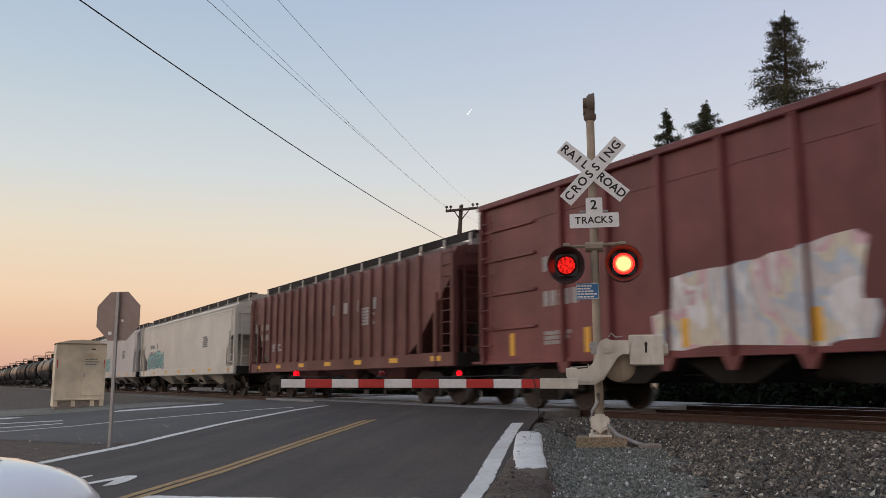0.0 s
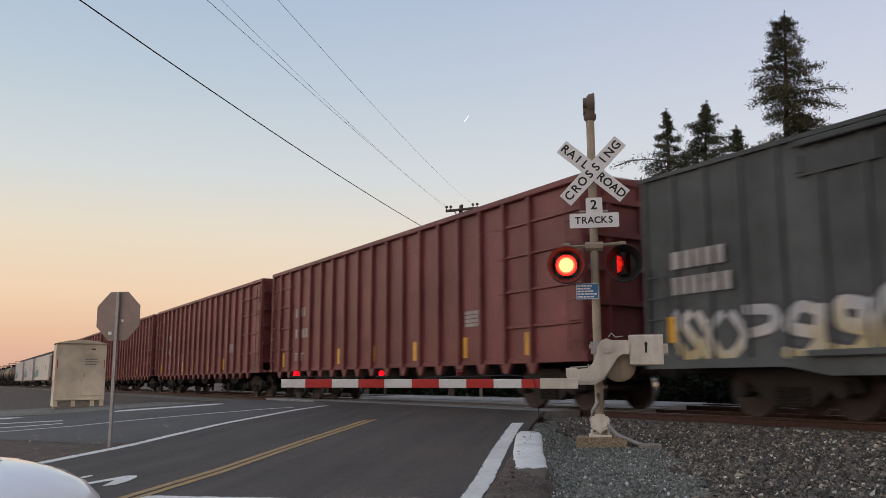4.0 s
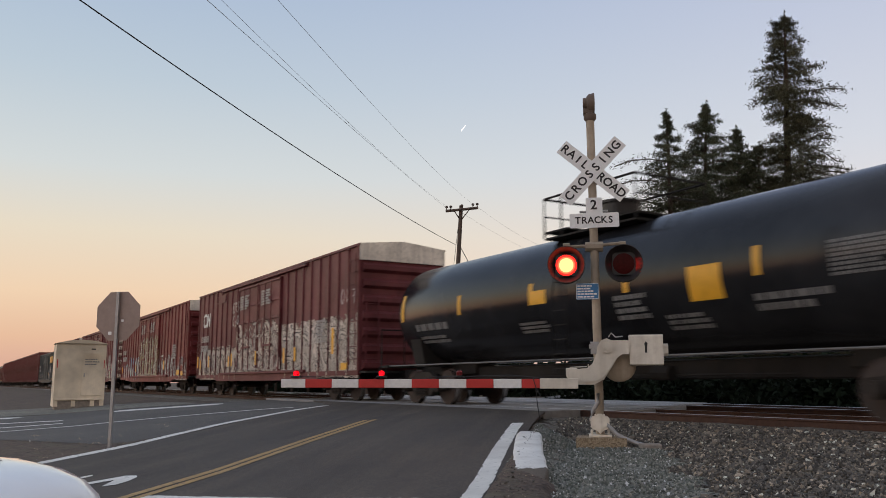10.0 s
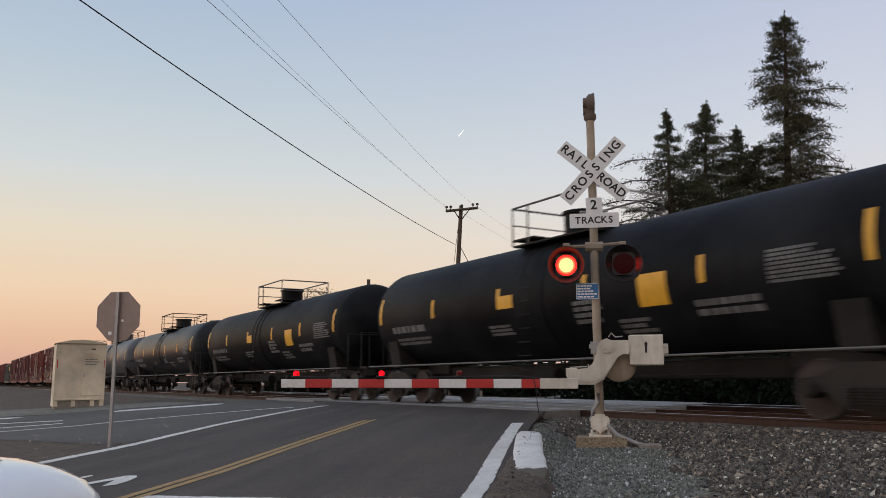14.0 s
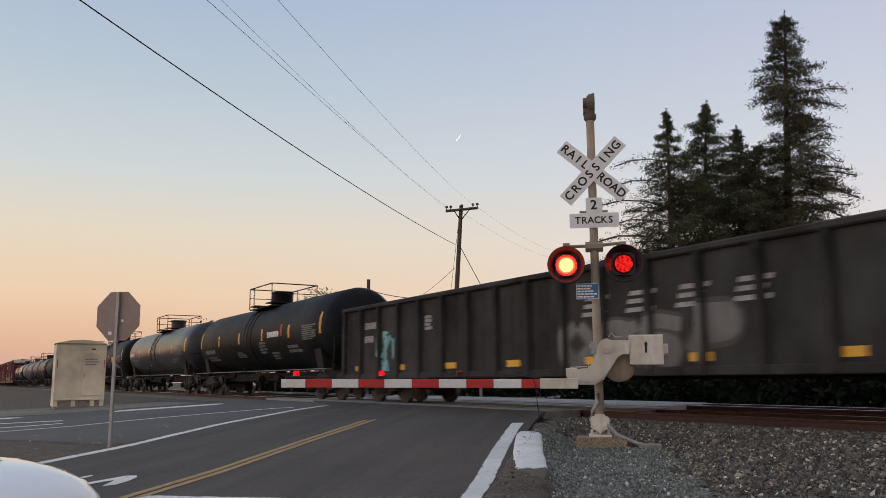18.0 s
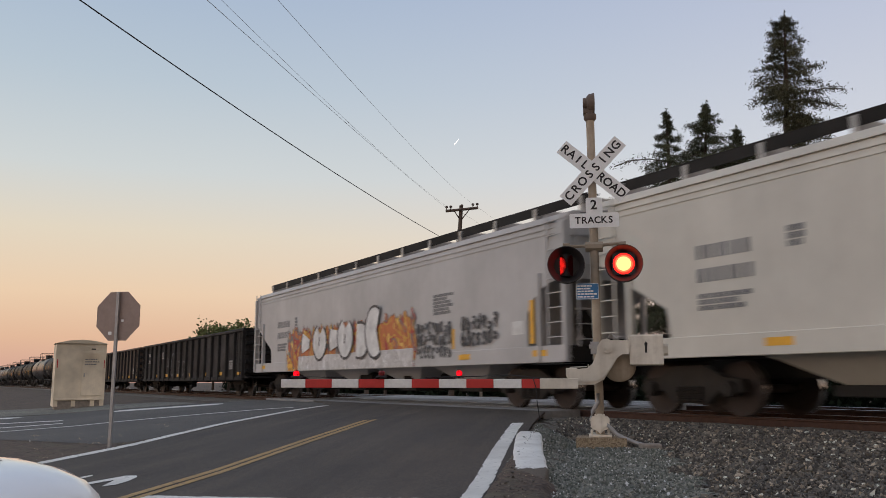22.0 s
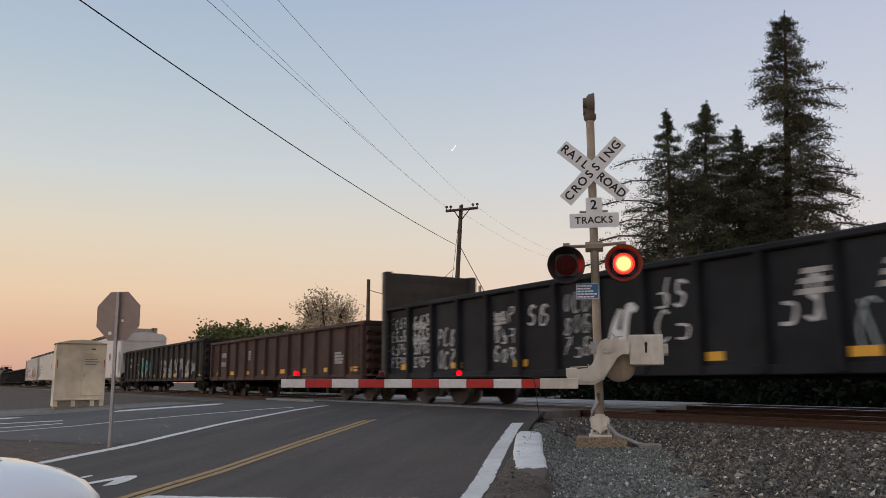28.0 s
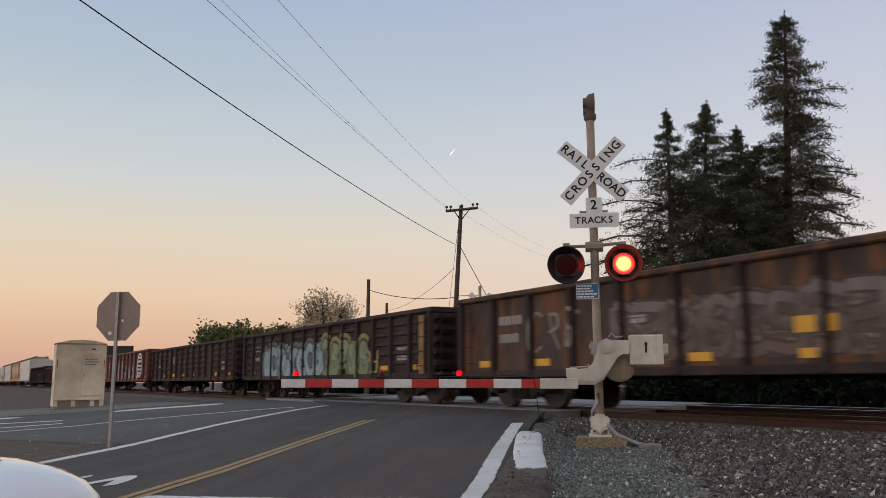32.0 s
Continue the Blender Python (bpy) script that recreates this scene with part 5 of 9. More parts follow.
def gondola(x0, L, label, mat, H=2.85, seed=1, nrib=16, corr=False, bulk=False, rib_mat=None, sill=0.72):
    car = new_car("gondola_car", x0, label, "gondola car", GROUP)
    Y = 1.46
    s = Shape()
    for sy in (-1, 1):
        part("side_wall", Shape().box(0, L, min(sy * Y, sy * (Y - 0.05)), max(sy * Y, sy * (Y - 0.05)), sill, H - 0.08), mat, car)
    part("end_sheet", Shape().box(0, 0.06, -Y + 0.05, Y - 0.05, sill + 0.2, H - 0.08), mat, car)
    part("end_sheet", Shape().box(L - 0.06, L, -Y + 0.05, Y - 0.05, sill + 0.2, H - 0.08), mat, car)
    part("floor_plate", Shape().box(0.06, L - 0.06, -Y + 0.05, Y - 0.05, sill + 0.25, sill + 0.35), M["under"], car)
    for sy in (-1, 1):
        s.cbox(-0.02, L + 0.02, sy * Y - 0.1, sy * Y + 0.1, H - 0.13, H, 0.03)
    s.cbox(-0.06, 0.1, -Y, Y, H - 0.13, H, 0.03).cbox(L - 0.1, L + 0.06, -Y, Y, H - 0.13, H, 0.03)
    part("top_chord", s, mat, car)
    s = Shape()
    for sy in (-1, 1):
        s.cbox(0, L, sy * Y - 0.07, sy * Y + 0.07, sill - 0.04, sill + 0.12, 0.015)
    part("side_sill", s, rib_mat or mat, car)
    rm = rib_mat or mat
    rib = Shape().prism([(-0.1, 0.0), (-0.06, -0.11), (0.06, -0.11), (0.1, 0.0)], sill, H - 0.1, "z").mesh("rib")
    rib.materials.append(rm)
    ribs = []
    for i in range(nrib + 1):
        x = 0.12 + (L - 0.24) * i / nrib
        ribs.append((x - 0.06, x + 0.06))
        part("rib", rib, rm, car, "", 30, pose(x, -Y, 0))
        part("rib", rib, rm, car, "", 30, pose(x, Y, 0, 0, 0, 180))
    if corr:
        p = (L - 0.24) / nrib
        fold = Shape().prism([(0, -0.07), (-0.055, -0.03), (-0.055, 0.03), (0, 0.07)], 0.16, p - 0.16, "x").mesh("side_corrugation")
        for i in range(nrib):
            if i in (nrib // 3, 2 * nrib // 3 + 1):
                continue
            for k in range(5):
                part("side_corrugation", fold, mat, car, "", 30, pose(0.12 + p * i, -Y, sill + 0.4 + (H - sill - 0.75) * k / 4))
    for e, d in ((0, -1), (L, 1)):
        s = Shape()
        top = H - 0.2
        if bulk:
            s.box(min(e, e + d * 0.12), max(e, e + d * 0.12), -Y, Y, H - 0.1, 3.76)
            for sy in (-1, 1):
                s.cbox(min(e - 0.1, e + 0.1), max(e - 0.1, e + 0.1), sy * Y - 0.12, sy * Y + 0.12, sill, 3.78, 0.03)
            top = 3.6
        n = 5 if not bulk else 7
        for k in range(n):
            z = sill + 0.35 + (top - sill - 0.4) * k / (n - 1)
            part("end_rib", Shape().prism([(e, z - 0.1), (e + d * 0.12, z - 0.05), (e + d * 0.12, z + 0.05), (e, z + 0.1)], -Y, Y, "y"), M["bulkface"] if bulk else rm, car)
        part("end_step", Shape().box(min(e, e + d * 0.4), max(e, e + d * 0.4), -Y, Y, sill + 0.05, sill + 0.12), rm, car)
        if bulk:
            part("bulkhead", s, M["bulkface"], car)
    ladder(car, 0.3, -Y - 0.13, sill + 0.1, H - 0.2, 0.42, 4, rm)
    ladder(car, L - 0.7, -Y - 0.13, sill + 0.1, H - 0.2, 0.42, 4, rm)
    ladder(car, L + 0.13, -Y + 0.15, sill + 0.1, (3.6 if bulk else H - 0.2), 0.42, 5, rm, "y")
    running_gear(car, L, x0, 2.0)
    pr = [(0.9 + (L - 2.0) * i / 7, sill + 0.2, 0.5, 0.15) for i in range(8)]
    patches("reflector", car, pr, -Y - 0.006, M["yellow"])
    p = (L - 0.24) / nrib
    dashes("lettering", car, 0.12 + p + 0.2, -Y - 0.002, H - 0.75, p - 0.4, 0.22, 1, M["grime_white"], seed, 0.9, 0.6)
    dashes("lettering", car, 0.12 + p + 0.2, -Y - 0.002, H - 1.15, p - 0.4, 0.22, 1, M["grime_white"], seed + 1, 0.9, 0.6)
    dashes("lettering", car, 0.12 + p * 4 + 0.25, -Y - 0.002, H - 0.95, p * 0.3, 0.4, 4, M["grime_white"], seed + 2)
    dashes("lettering", car, L - p * 2 + 0.2, -Y - 0.002, sill + 0.45, p * 0.6, 0.4, 4, M["grime_white"], seed + 3)
    return car, ribs, Y


def covered_hopper(x0, L, label, mat, seed=1, roof=4.12, style="plain", sill_mat=None):
    """Covered hopper: smooth, ribbed or rounded sides, sloped ends behind open platforms, roof walkway, outlet gates."""
    car = new_car("covered_hopper_car", x0, label, "covered hopper", GROUP)
    Y = 1.5
    zs = 1.32
    e = 1.95
    sm = sill_mat or mat
    top = [(Y - 0.1, roof), (0.9, roof + 0.08), (0, roof + 0.16), (-0.9, roof + 0.08), (-Y + 0.1, roof)]
    if style == "round":
        sec = [(-Y * 0.80, zs), (-Y * 0.97, 1.9), (-Y, 2.55), (-Y * 0.985, 3.2), (-Y * 0.92, 3.75)] + [(-y, z) for y, z in top] + [(Y * 0.92, 3.75), (Y * 0.985, 3.2), (Y, 2.55), (Y * 0.97, 1.9), (Y * 0.80, zs)]
    else:
        sec = [(-Y, zs - 0.02), (-Y, roof - 0.45), (-Y + 0.02, roof - 0.2)] + [(-y, z) for y, z in top] + [(Y - 0.02, roof - 0.2), (Y, roof - 0.45), (Y, zs - 0.02)]
    n = len(sec)
    zt = max(z for _, z in sec)

    def ring(x, lowcut):
        """The section with everything below the slope sheet lifted to it."""
        return [(x, y, max(z, lowcut)) for y, z in sec]
    zmid = 2.05 if style != "round" else 2.3
    cut = [(0.14, 2.72), (0.3, 2.71), (0.5, 2.66), (0.7, 2.52), (0.86, 2.32), (0.97, 2.05), (1.0, 1.8), (0.98, 1.5), (0.97, zs)]
    cut = [(0.14 + (x - 0.14) * 1.65, z) for x, z in cut]
    if style == "round":
        cut = [(0.55, roof - 0.45), (0.6, roof - 0.6), (1.1, 3.2), (2.4, 2.0), (3.1, zs)]
    fore = [(0.45, roof - 0.45), (0.5, roof - 0.6), (0.7, 3.0), (1.1, 2.2), (1.5, zs)] if style == 'round' else [(0.14, 2.82), (0.4, 2.78), (0.54, 2.65), (1.08, 2.32), (1.95, 1.85), (2.0, 1.6), (2.02, zs)]
    rings = [ring(x, z) for x, z in fore] + [ring(L - x, z) for x, z in reversed(cut)]
    if style == "ribbed":
        rings = [ring(0.15, roof - 0.5), ring(0.16, roof - 0.6), ring(2.0, zs + 0.35), ring(2.6, zs), ring(L - 2.6, zs), ring(L - 2.0, zs + 0.35), ring(L - 0.16, roof - 0.6), ring(L - 0.15, roof - 0.5)]
    s = Shape().loft([r for r in rings])
    part("body", s, mat, car, smooth=32)
    # side sill and end platforms
    for sy in (-1, 1):
        s = Shape().cbox(0.1, L - 0.1, sy * Y - 0.03, sy * Y + 0.03, 0.98, zs + 0.02, 0.012)
        part("side_sill", s, sm, car)
    for x, d in ((0.1, 1), (L - 0.1, -1)):
        s = Shape().box(min(x, x + d * 1.6), max(x, x + d * 1.6), -Y, Y, 1.0, 1.07)
        s.box(min(x, x + d * 0.08), max(x, x + d * 0.08), -Y, Y, 0.98, zs)
        s.prism([(x + d * 0.35, 1.05), (x + d * 0.65, 1.05), (x + d * 1.6, 2.0), (x + d * 1.3, 2.2)], -0.12, 0.12, "y")
        s.cbox(min(x + d * 0.3, x + d * 1.1), max(x + d * 0.3, x + d * 1.1), -0.35, 0.35, 1.05, 1.5, 0.04)
        part("end_platform", s, M["steel"] if style != "round" else sm, car)
        s = Shape()
        for sy in (-1, 1):
            s.cbox(min(x, x + d * 0.12), max(x, x + d * 0.12), sy * Y - 0.08, sy * Y + 0.08, 1.0, roof - 0.2, 0.015)
            s.cbox(min(x + d * 0.9, x + d * 1.0), max(x + d * 0.9, x + d * 1.0), sy * Y - 0.06, sy * Y + 0.06, 1.0, 2.9, 0.015)
        s.box(min(x, x + d * 0.1), max(x, x + d * 0.1), -Y, Y, roof - 0.5, roof - 0.1)
        part("end_post", s, sm, car)
    ladder(car, 0.2, -Y - 0.06, 1.35, roof, 0.5, 9, sm)
    ladder(car, L - 0.7, -Y - 0.06, 1.35, roof, 0.5, 9, sm)
    ladder(car, L - 0.06, -Y + 0.25, 1.3, roof, 0.45, 9, sm, "y")
    # roof walkway
    s = Shape()
    zw = roof + 0.42
    for y in (-0.85, 0.62):
        for k in range(4):
            part("walkway_plank", Shape().box(0.1, L - 0.1, y + 0.075 * k, y + 0.075 * k + 0.05, zw, zw + 0.04), M["steel"], car, "", 0)
        part("walkway_edge", Shape().box(0.1, L - 0.1, y - 0.04, y - 0.01, zw - 0.17, zw + 0.05), M["steel"], car, "", 0)
    sup = Shape().box(-0.05, 0.05, -0.92, 0.92, zw - 0.36, zw).mesh("walkway_support", 0)
    for k in range(13):
        part("walkway_support", sup, M["galv"], car, "", 0, pose(0.3 + (L - 0.6) * k / 12, 0, 0))
    s = Shape().cbox(1.2, L - 1.2, -0.38, 0.38, roof + 0.2, roof + 0.34, 0.04)
    part("roof_hatch", s, sm, car)
    ribs = []
    if style == "ribbed":
        rib = Shape().prism([(-0.08, 0.0), (-0.05, -0.08), (0.05, -0.08), (0.08, 0.0)], zs, roof - 0.05, "z").mesh("rib")
        rib.materials.append(mat)
        for i in range(19):
            x = 1.0 + (L - 2.9) * i / 18 if i else 0.35
            ribs.append((x - 0.05, x + 0.05))
            part("rib", rib, mat, car, "", 30, pose(x, -Y, 0))
    elif style == "plain":
        s = Shape()
        for z in (roof - 0.42, roof - 0.3, roof - 0.16):
            s.box(0.5, L - 0.5, -Y - 0.012, -Y + 0.12, z, z + 0.02)
        part("side_seam", s, mat, car)
    # outlet hoppers
    k = 3 if L < 18.5 else 4
    for i in range(k):
        a = 3.3 + (L - 6.6) * i / k
        b = 3.3 + (L - 6.6) * (i + 1) / k
        s = Shape()
        c = (a + b) / 2
        s.loft([[(a + 0.06, -1.2, zs - 0.2), (b - 0.06, -1.2, zs - 0.2), (b - 0.06, 1.2, zs - 0.2), (a + 0.06, 1.2, zs - 0.2)],
                [(c - 0.38, -0.55, 0.5), (c + 0.38, -0.55, 0.5), (c + 0.38, 0.55, 0.5), (c - 0.38, 0.55, 0.5)]])
        out = part("outlet_hopper", s, mat, car, smooth=0)
        part("outlet_gate", Shape().cbox(c - 0.5, c + 0.5, -0.75, 0.75, 0.34, 0.52, 0.02), M["steel"], out)
    running_gear(car, L, x0, 2.0)
    yb = -Y - 0.031
    patches("reflector", car, [(0.9 + (L - 2.2) * i / 6, zs - 0.2, 0.5, 0.13) for i in range(7)], yb, M["yellow"])
    ys = -Y - 0.003
    if style != "round":
        dm = M["darkletter"] if style == "plain" else M["grime_white"]
        dashes("lettering", car, 2.7 if style == "plain" else 1.4, ys, 2.62, 1.25, 0.26, 1, dm, seed, 0.9, 0.6)
        dashes("lettering", car, 2.7 if style == "plain" else 1.4, ys, 2.22, 1.25, 0.26, 1, dm, seed + 1, 0.9, 0.6)
        dashes("lettering", car, 2.7, ys, 1.75, 1.1, 0.3, 3, dm, seed + 2)
        dashes("lettering", car, 4.5, ys, 2.6, 0.35, 0.35, 3, dm, seed + 7)
        dashes("lettering", car, L - 5.6, ys, 2.3, 1.0, 0.55, 6, dm, seed + 3)
    return car, ribs, Y


# ---------------------------------------------------------------- the train, front to rear (x of each car's front end at the clip's start)
CARS = []
rnd = random.Random(4)
for i in range(9):
    m = ("black", "tankold", "black", "black", "satin", "black", "tankold", "tankold", "black")[i]
    c, _, _ = tank_car(-112.0 - 18.4 * i, 17.2, "black tank car in the distant head of the train", M[m], 40 + i)
    CARS.append(c)
for x, L, m in ((-93.3, 16.9, "hopgrey"), (-75.0, 17.2, "hopgrey"), (-56.5, 20.6, "hopcream")):
    c, ribs, Y = covered_hopper(x, L, "pale grey covered hopper car with spray-painted graffiti", M[m], int(-x))
    spray(c, 2.0, 6.5, 1.45, 2.5, [(0.12, 0.3, 0.3), (0.2, 0.4, 0.38)], int(-x), -Y - 0.002, n=4, outline=(0.05, 0.1, 0.12))
    CARS.append(c)
c, ribs, Y = covered_hopper(-33.9, 16.4, "brown ribbed covered hopper car with faded white lettering", M["oxide"], 7, 4.02, "ribbed")
for k in range(4):
    dashes("emblem", c, 8.4 + 1.05 * k, -1.503, 2.75, 0.55, 0.36, 1, M["grime_white"], 60 + k, 0.95, 1.0)
CARS.append(c)
x = (-16.36, 3.92, 23.85, 44.49)
for i, (x0, x1) in enumerate(zip(x, (3.92, 23.85, 44.49, 64.34))):
    c, ribs, Y = woodchip_hopper(x0, x1 - x0 - 1.3, ("tall brown open hopper car with ribbed sides and white graffiti", "tall brown open hopper car with ribbed sides and faded lettering",
                                                     "tall brown open hopper car with ribbed sides and a white scrawl", "tall brown open hopper car with ribbed sides and braced end bays")[i], M["mineral"], 4.78, 11 + i, 1.415 if i == 0 else 0.985, 3.02 if i == 0 else 0.92)
    if i == 0:
        silver = spray_mat([(0.66, 0.63, 0.61), (0.66, 0.43, 0.48), (0.68, 0.63, 0.50), (0.50, 0.57, 0.64), (0.66, 0.63, 0.61)], None, (4.0, 12.0, 0.0, 6.0), 5, 0.1, 1.6, 0.75)
        block = [(5.55, 1.2), (5.5, 1.74), (5.7, 1.78), (5.98, 1.85), (6.03, 2.39), (6.5, 2.45), (7.05, 2.46), (7.2, 2.42), (7.5, 2.5), (7.84, 2.49), (8.1, 2.56), (8.46, 2.57), (8.7, 2.6), (9.1, 2.68), (9.5, 2.71), (9.7, 2.58), (9.6, 2.2), (9.53, 1.82), (9.55, 1.72), (9.75, 1.7), (9.8, 1.5), (9.68, 1.17), (9.2, 1.16), (9.0, 1.12), (8.88, 1.0), (8.7, 1.1), (8.2, 1.12), (7.4, 1.16), (6.7, 1.17), (6.2, 1.1), (5.75, 1.14)]
        lay(c, [(silver, [block])], -Y - 0.001, ribs, 0.1)
        for k, (xa, za, hh) in enumerate(((13.2, 1.35, 0.5), (13.85, 1.35, 0.55), (14.9, 1.4, 0.5), (15.4, 1.4, 0.5))):
            scribble(c, xa, xa + 0.55, za, za + hh, (0.5, 0.47, 0.46), 31 + k, -Y - 0.002, 0.05, 2, ribs, 0.1)
        dashes("lettering", c, 16.9, -Y - 0.002, 1.3, 1.0, 0.7, 4, M["grime_white"], 36)
    if i == 2:
        scribble(c, 5.4, 6.8, 1.25, 2.3, (0.36, 0.33, 0.33), 6, -Y - 0.001, 0.05, 4, ribs, 0.1)
    if i == 1:
        for k in range(3):
            scribble(c, 0.9 + 1.15 * k, 2.1 + 1.2 * k, 1.3, 2.25, (0.25, 0.15, 0.15), 8 + k, -Y - 0.001, 0.05, 3, ribs, 0.1)
    CARS.append(c)
c, ribs, Y = boxcar(64.6, 17.3, "dark grey-green boxcar with yellow lettering and white graffiti", M["darkgreen"], 4.38, 21, False)
throwup(c, 0.6, 6.6, 0.85, 2.0, [(0.46, 0.38, 0.2), (0.58, 0.56, 0.5), (0.46, 0.48, 0.5)], (0.05, 0.05, 0.06), 9, -Y - 0.001, ribs, 0.05, 8, None, None, 0.26, 0.2)
throwup(c, 9.4, 13.6, 0.85, 2.4, [(0.55, 0.55, 0.54), (0.42, 0.42, 0.43)], (0.16, 0.16, 0.17), 10, -Y - 0.001, ribs, 0.05, 4, [(0.40, 0.40, 0.40), (0.30, 0.30, 0.30)], (0.64, 0.64, 0.63), 0.34)
for k in range(3):
    part("emblem", Shape().box(12.9 + 0.95 * k, 13.6 + 0.95 * k, -Y - 0.056, -Y - 0.052, 3.0, 3.75), M["yellow"], c, "", 0)
CARS.append(c)
PAL = [[(0.20, 0.34, 0.36), (0.48, 0.42, 0.33), (0.40, 0.16, 0.14), (0.24, 0.28, 0.42), (0.55, 0.52, 0.47)], [(0.42, 0.47, 0.33), (0.56, 0.42, 0.42), (0.58, 0.58, 0.52), (0.50, 0.53, 0.45)],
       [(0.50, 0.49, 0.45), (0.26, 0.36, 0.40), (0.13, 0.05, 0.05), (0.44, 0.30, 0.28), (0.36, 0.42, 0.40)], [(0.48, 0.42, 0.36), (0.52, 0.46, 0.40), (0.36, 0.32, 0.29), (0.15, 0.05, 0.045)]]
DOOR_BARS = (1.08, 1.75, 2.4, 3.05)
for i, (x0, x1, m) in enumerate(((83.0, 102.4, "boxred"), (104.5, 123.47, "boxred"), (125.6, 144.61, "brightred"), (146.67, 165.7, "boxred"))):
    L = x1 - x0
    c, ribs, Y = boxcar(x0, L, ("mineral red boxcar with bright mixed graffiti along its lower side", "mineral red boxcar with pale green and pink graffiti", "bright red boxcar with yellow and blue graffiti over its doors",
                                "mineral red boxcar with large black and cream graffiti")[i], M[m], 5.0, 70 + i, end_mat=M["dustyend"] if i == 1 else M["dustyred_shade"] if i == 0 else None)
    yb = -Y - 0.05
    d0, d1 = L * 0.5 - 2.75, L * 0.5 + 2.55
    yp, yd = -Y - 0.001, -Y - 0.071
    bars = [(d0 + 0.05, d1 - 0.05, z, z + 0.09, -Y - 0.118) for z in DOOR_BARS]
    dark = (0.045, 0.035, 0.04)
    if i == 0:
        monogram(c, L - 3.1, 3.3, 0.66, -Y - 0.052, M["white"])
        throwup(c, 0.9, 3.6, 0.8, 2.2, [(0.50, 0.46, 0.38), (0.30, 0.42, 0.52), (0.55, 0.53, 0.48)], (0.10, 0.08, 0.12), 12, yp, ribs, 0.05, 6, [(0.16, 0.10, 0.12), (0.40, 0.16, 0.13)], (0.62, 0.6, 0.56), 0.42, ground=PAL[0])
        throwup(c, 3.5, d0 - 0.1, 0.8, 2.3, [(0.42, 0.20, 0.15), (0.46, 0.40, 0.26), (0.36, 0.44, 0.48)], dark, 112, yp, ribs, 0.05, 6, None, (0.6, 0.58, 0.52), 0.4, ground=PAL[0])
        throwup(c, d1 + 0.15, L - 3.4, 0.8, 2.5, [(0.46, 0.36, 0.28), (0.44, 0.46, 0.42), (0.36, 0.44, 0.50)], (0.14, 0.13, 0.16), 13, yp, ribs, 0.05, 9, [(0.34, 0.34, 0.30), (0.22, 0.36, 0.27)], (0.6, 0.6, 0.55), 0.44, 0.2, ground=PAL[0] + [(0.24, 0.36, 0.28)])
        throwup(c, L - 3.5, L - 0.7, 0.8, 2.45, [(0.50, 0.38, 0.30), (0.42, 0.44, 0.46)], (0.16, 0.14, 0.17), 113, yp, ribs, 0.05, 5, [(0.36, 0.36, 0.34), (0.40, 0.40, 0.38)], (0.6, 0.58, 0.55), 0.3)
        tag(c, L - 1.6, L - 0.6, 2.5, 3.1, (0.5, 0.45, 0.44), 81, yp, 0.05, 1, ribs, 0.05)
    elif i == 1:
        monogram(c, 0.85, 3.3, 0.66, -Y - 0.052, M["white"])
        throwup(c, 2.4, d0 + 0.02, 0.76, 2.1, [(0.50, 0.52, 0.38), (0.58, 0.56, 0.50), (0.52, 0.53, 0.42)], (0.30, 0.14, 0.16), 14, yp, ribs, 0.05, 7, [(0.44, 0.46, 0.36), (0.36, 0.42, 0.32)], (0.66, 0.66, 0.6), 0.5, 0.2, ground=PAL[1])
        throwup(c, d1 + 0.3, L - 1.7, 0.72, 2.05, [(0.52, 0.54, 0.40), (0.60, 0.58, 0.53), (0.50, 0.55, 0.42)], (0.44, 0.17, 0.20), 15, yp, ribs, 0.05, 7, [(0.50, 0.48, 0.42), (0.30, 0.40, 0.28)], (0.68, 0.68, 0.62), 0.5, 0.25, ground=PAL[1])
        tag(c, 0.4, 1.3, 2.2, 2.75, (0.45, 0.42, 0.42), 82, yp, 0.05, 1, ribs, 0.05)
        patches("placard", c, [(d0 + 0.5, 1.95, 0.5, 0.42), (d0 + 3.0, 1.95, 0.5, 0.42)], yd - 0.006, M["grime_white"])
    elif i == 2:
        throwup(c, 1.0, 3.2, 0.72, 1.75, [(0.50, 0.28, 0.30), (0.52, 0.46, 0.42), (0.50, 0.34, 0.36)], (0.34, 0.14, 0.15), 16, yp, ribs, 0.05, 3, [(0.44, 0.40, 0.36), (0.26, 0.40, 0.42)], None, 0.34)
        throwup(c, 3.0, d0 - 0.3, 0.72, 2.35, [(0.26, 0.42, 0.46), (0.50, 0.52, 0.50), (0.20, 0.30, 0.44)], (0.07, 0.05, 0.08), 116, yp, ribs, 0.05, 5, [(0.46, 0.24, 0.26), (0.30, 0.42, 0.46)], (0.6, 0.6, 0.58), 0.26, 0.35)
        spray(c, d0 - 0.4, d1, 1.0, 3.45, [(0.38, 0.33, 0.18), (0.44, 0.42, 0.36), (0.30, 0.27, 0.18), (0.40, 0.36, 0.30), (0.20, 0.09, 0.07)], 17, yd, (), n=4, outline=(0.11, 0.09, 0.07), bars=bars, cover=1.0, fat=0.12, scale=1.7)
        spray(c, d1, L - 2.6, 0.72, 2.4, [(0.46, 0.45, 0.42), (0.16, 0.06, 0.06), (0.24, 0.20, 0.20)], 18, yp, ribs, 0.05, n=5, outline=(0.05, 0.03, 0.035), cover=0.55, fat=0.2)
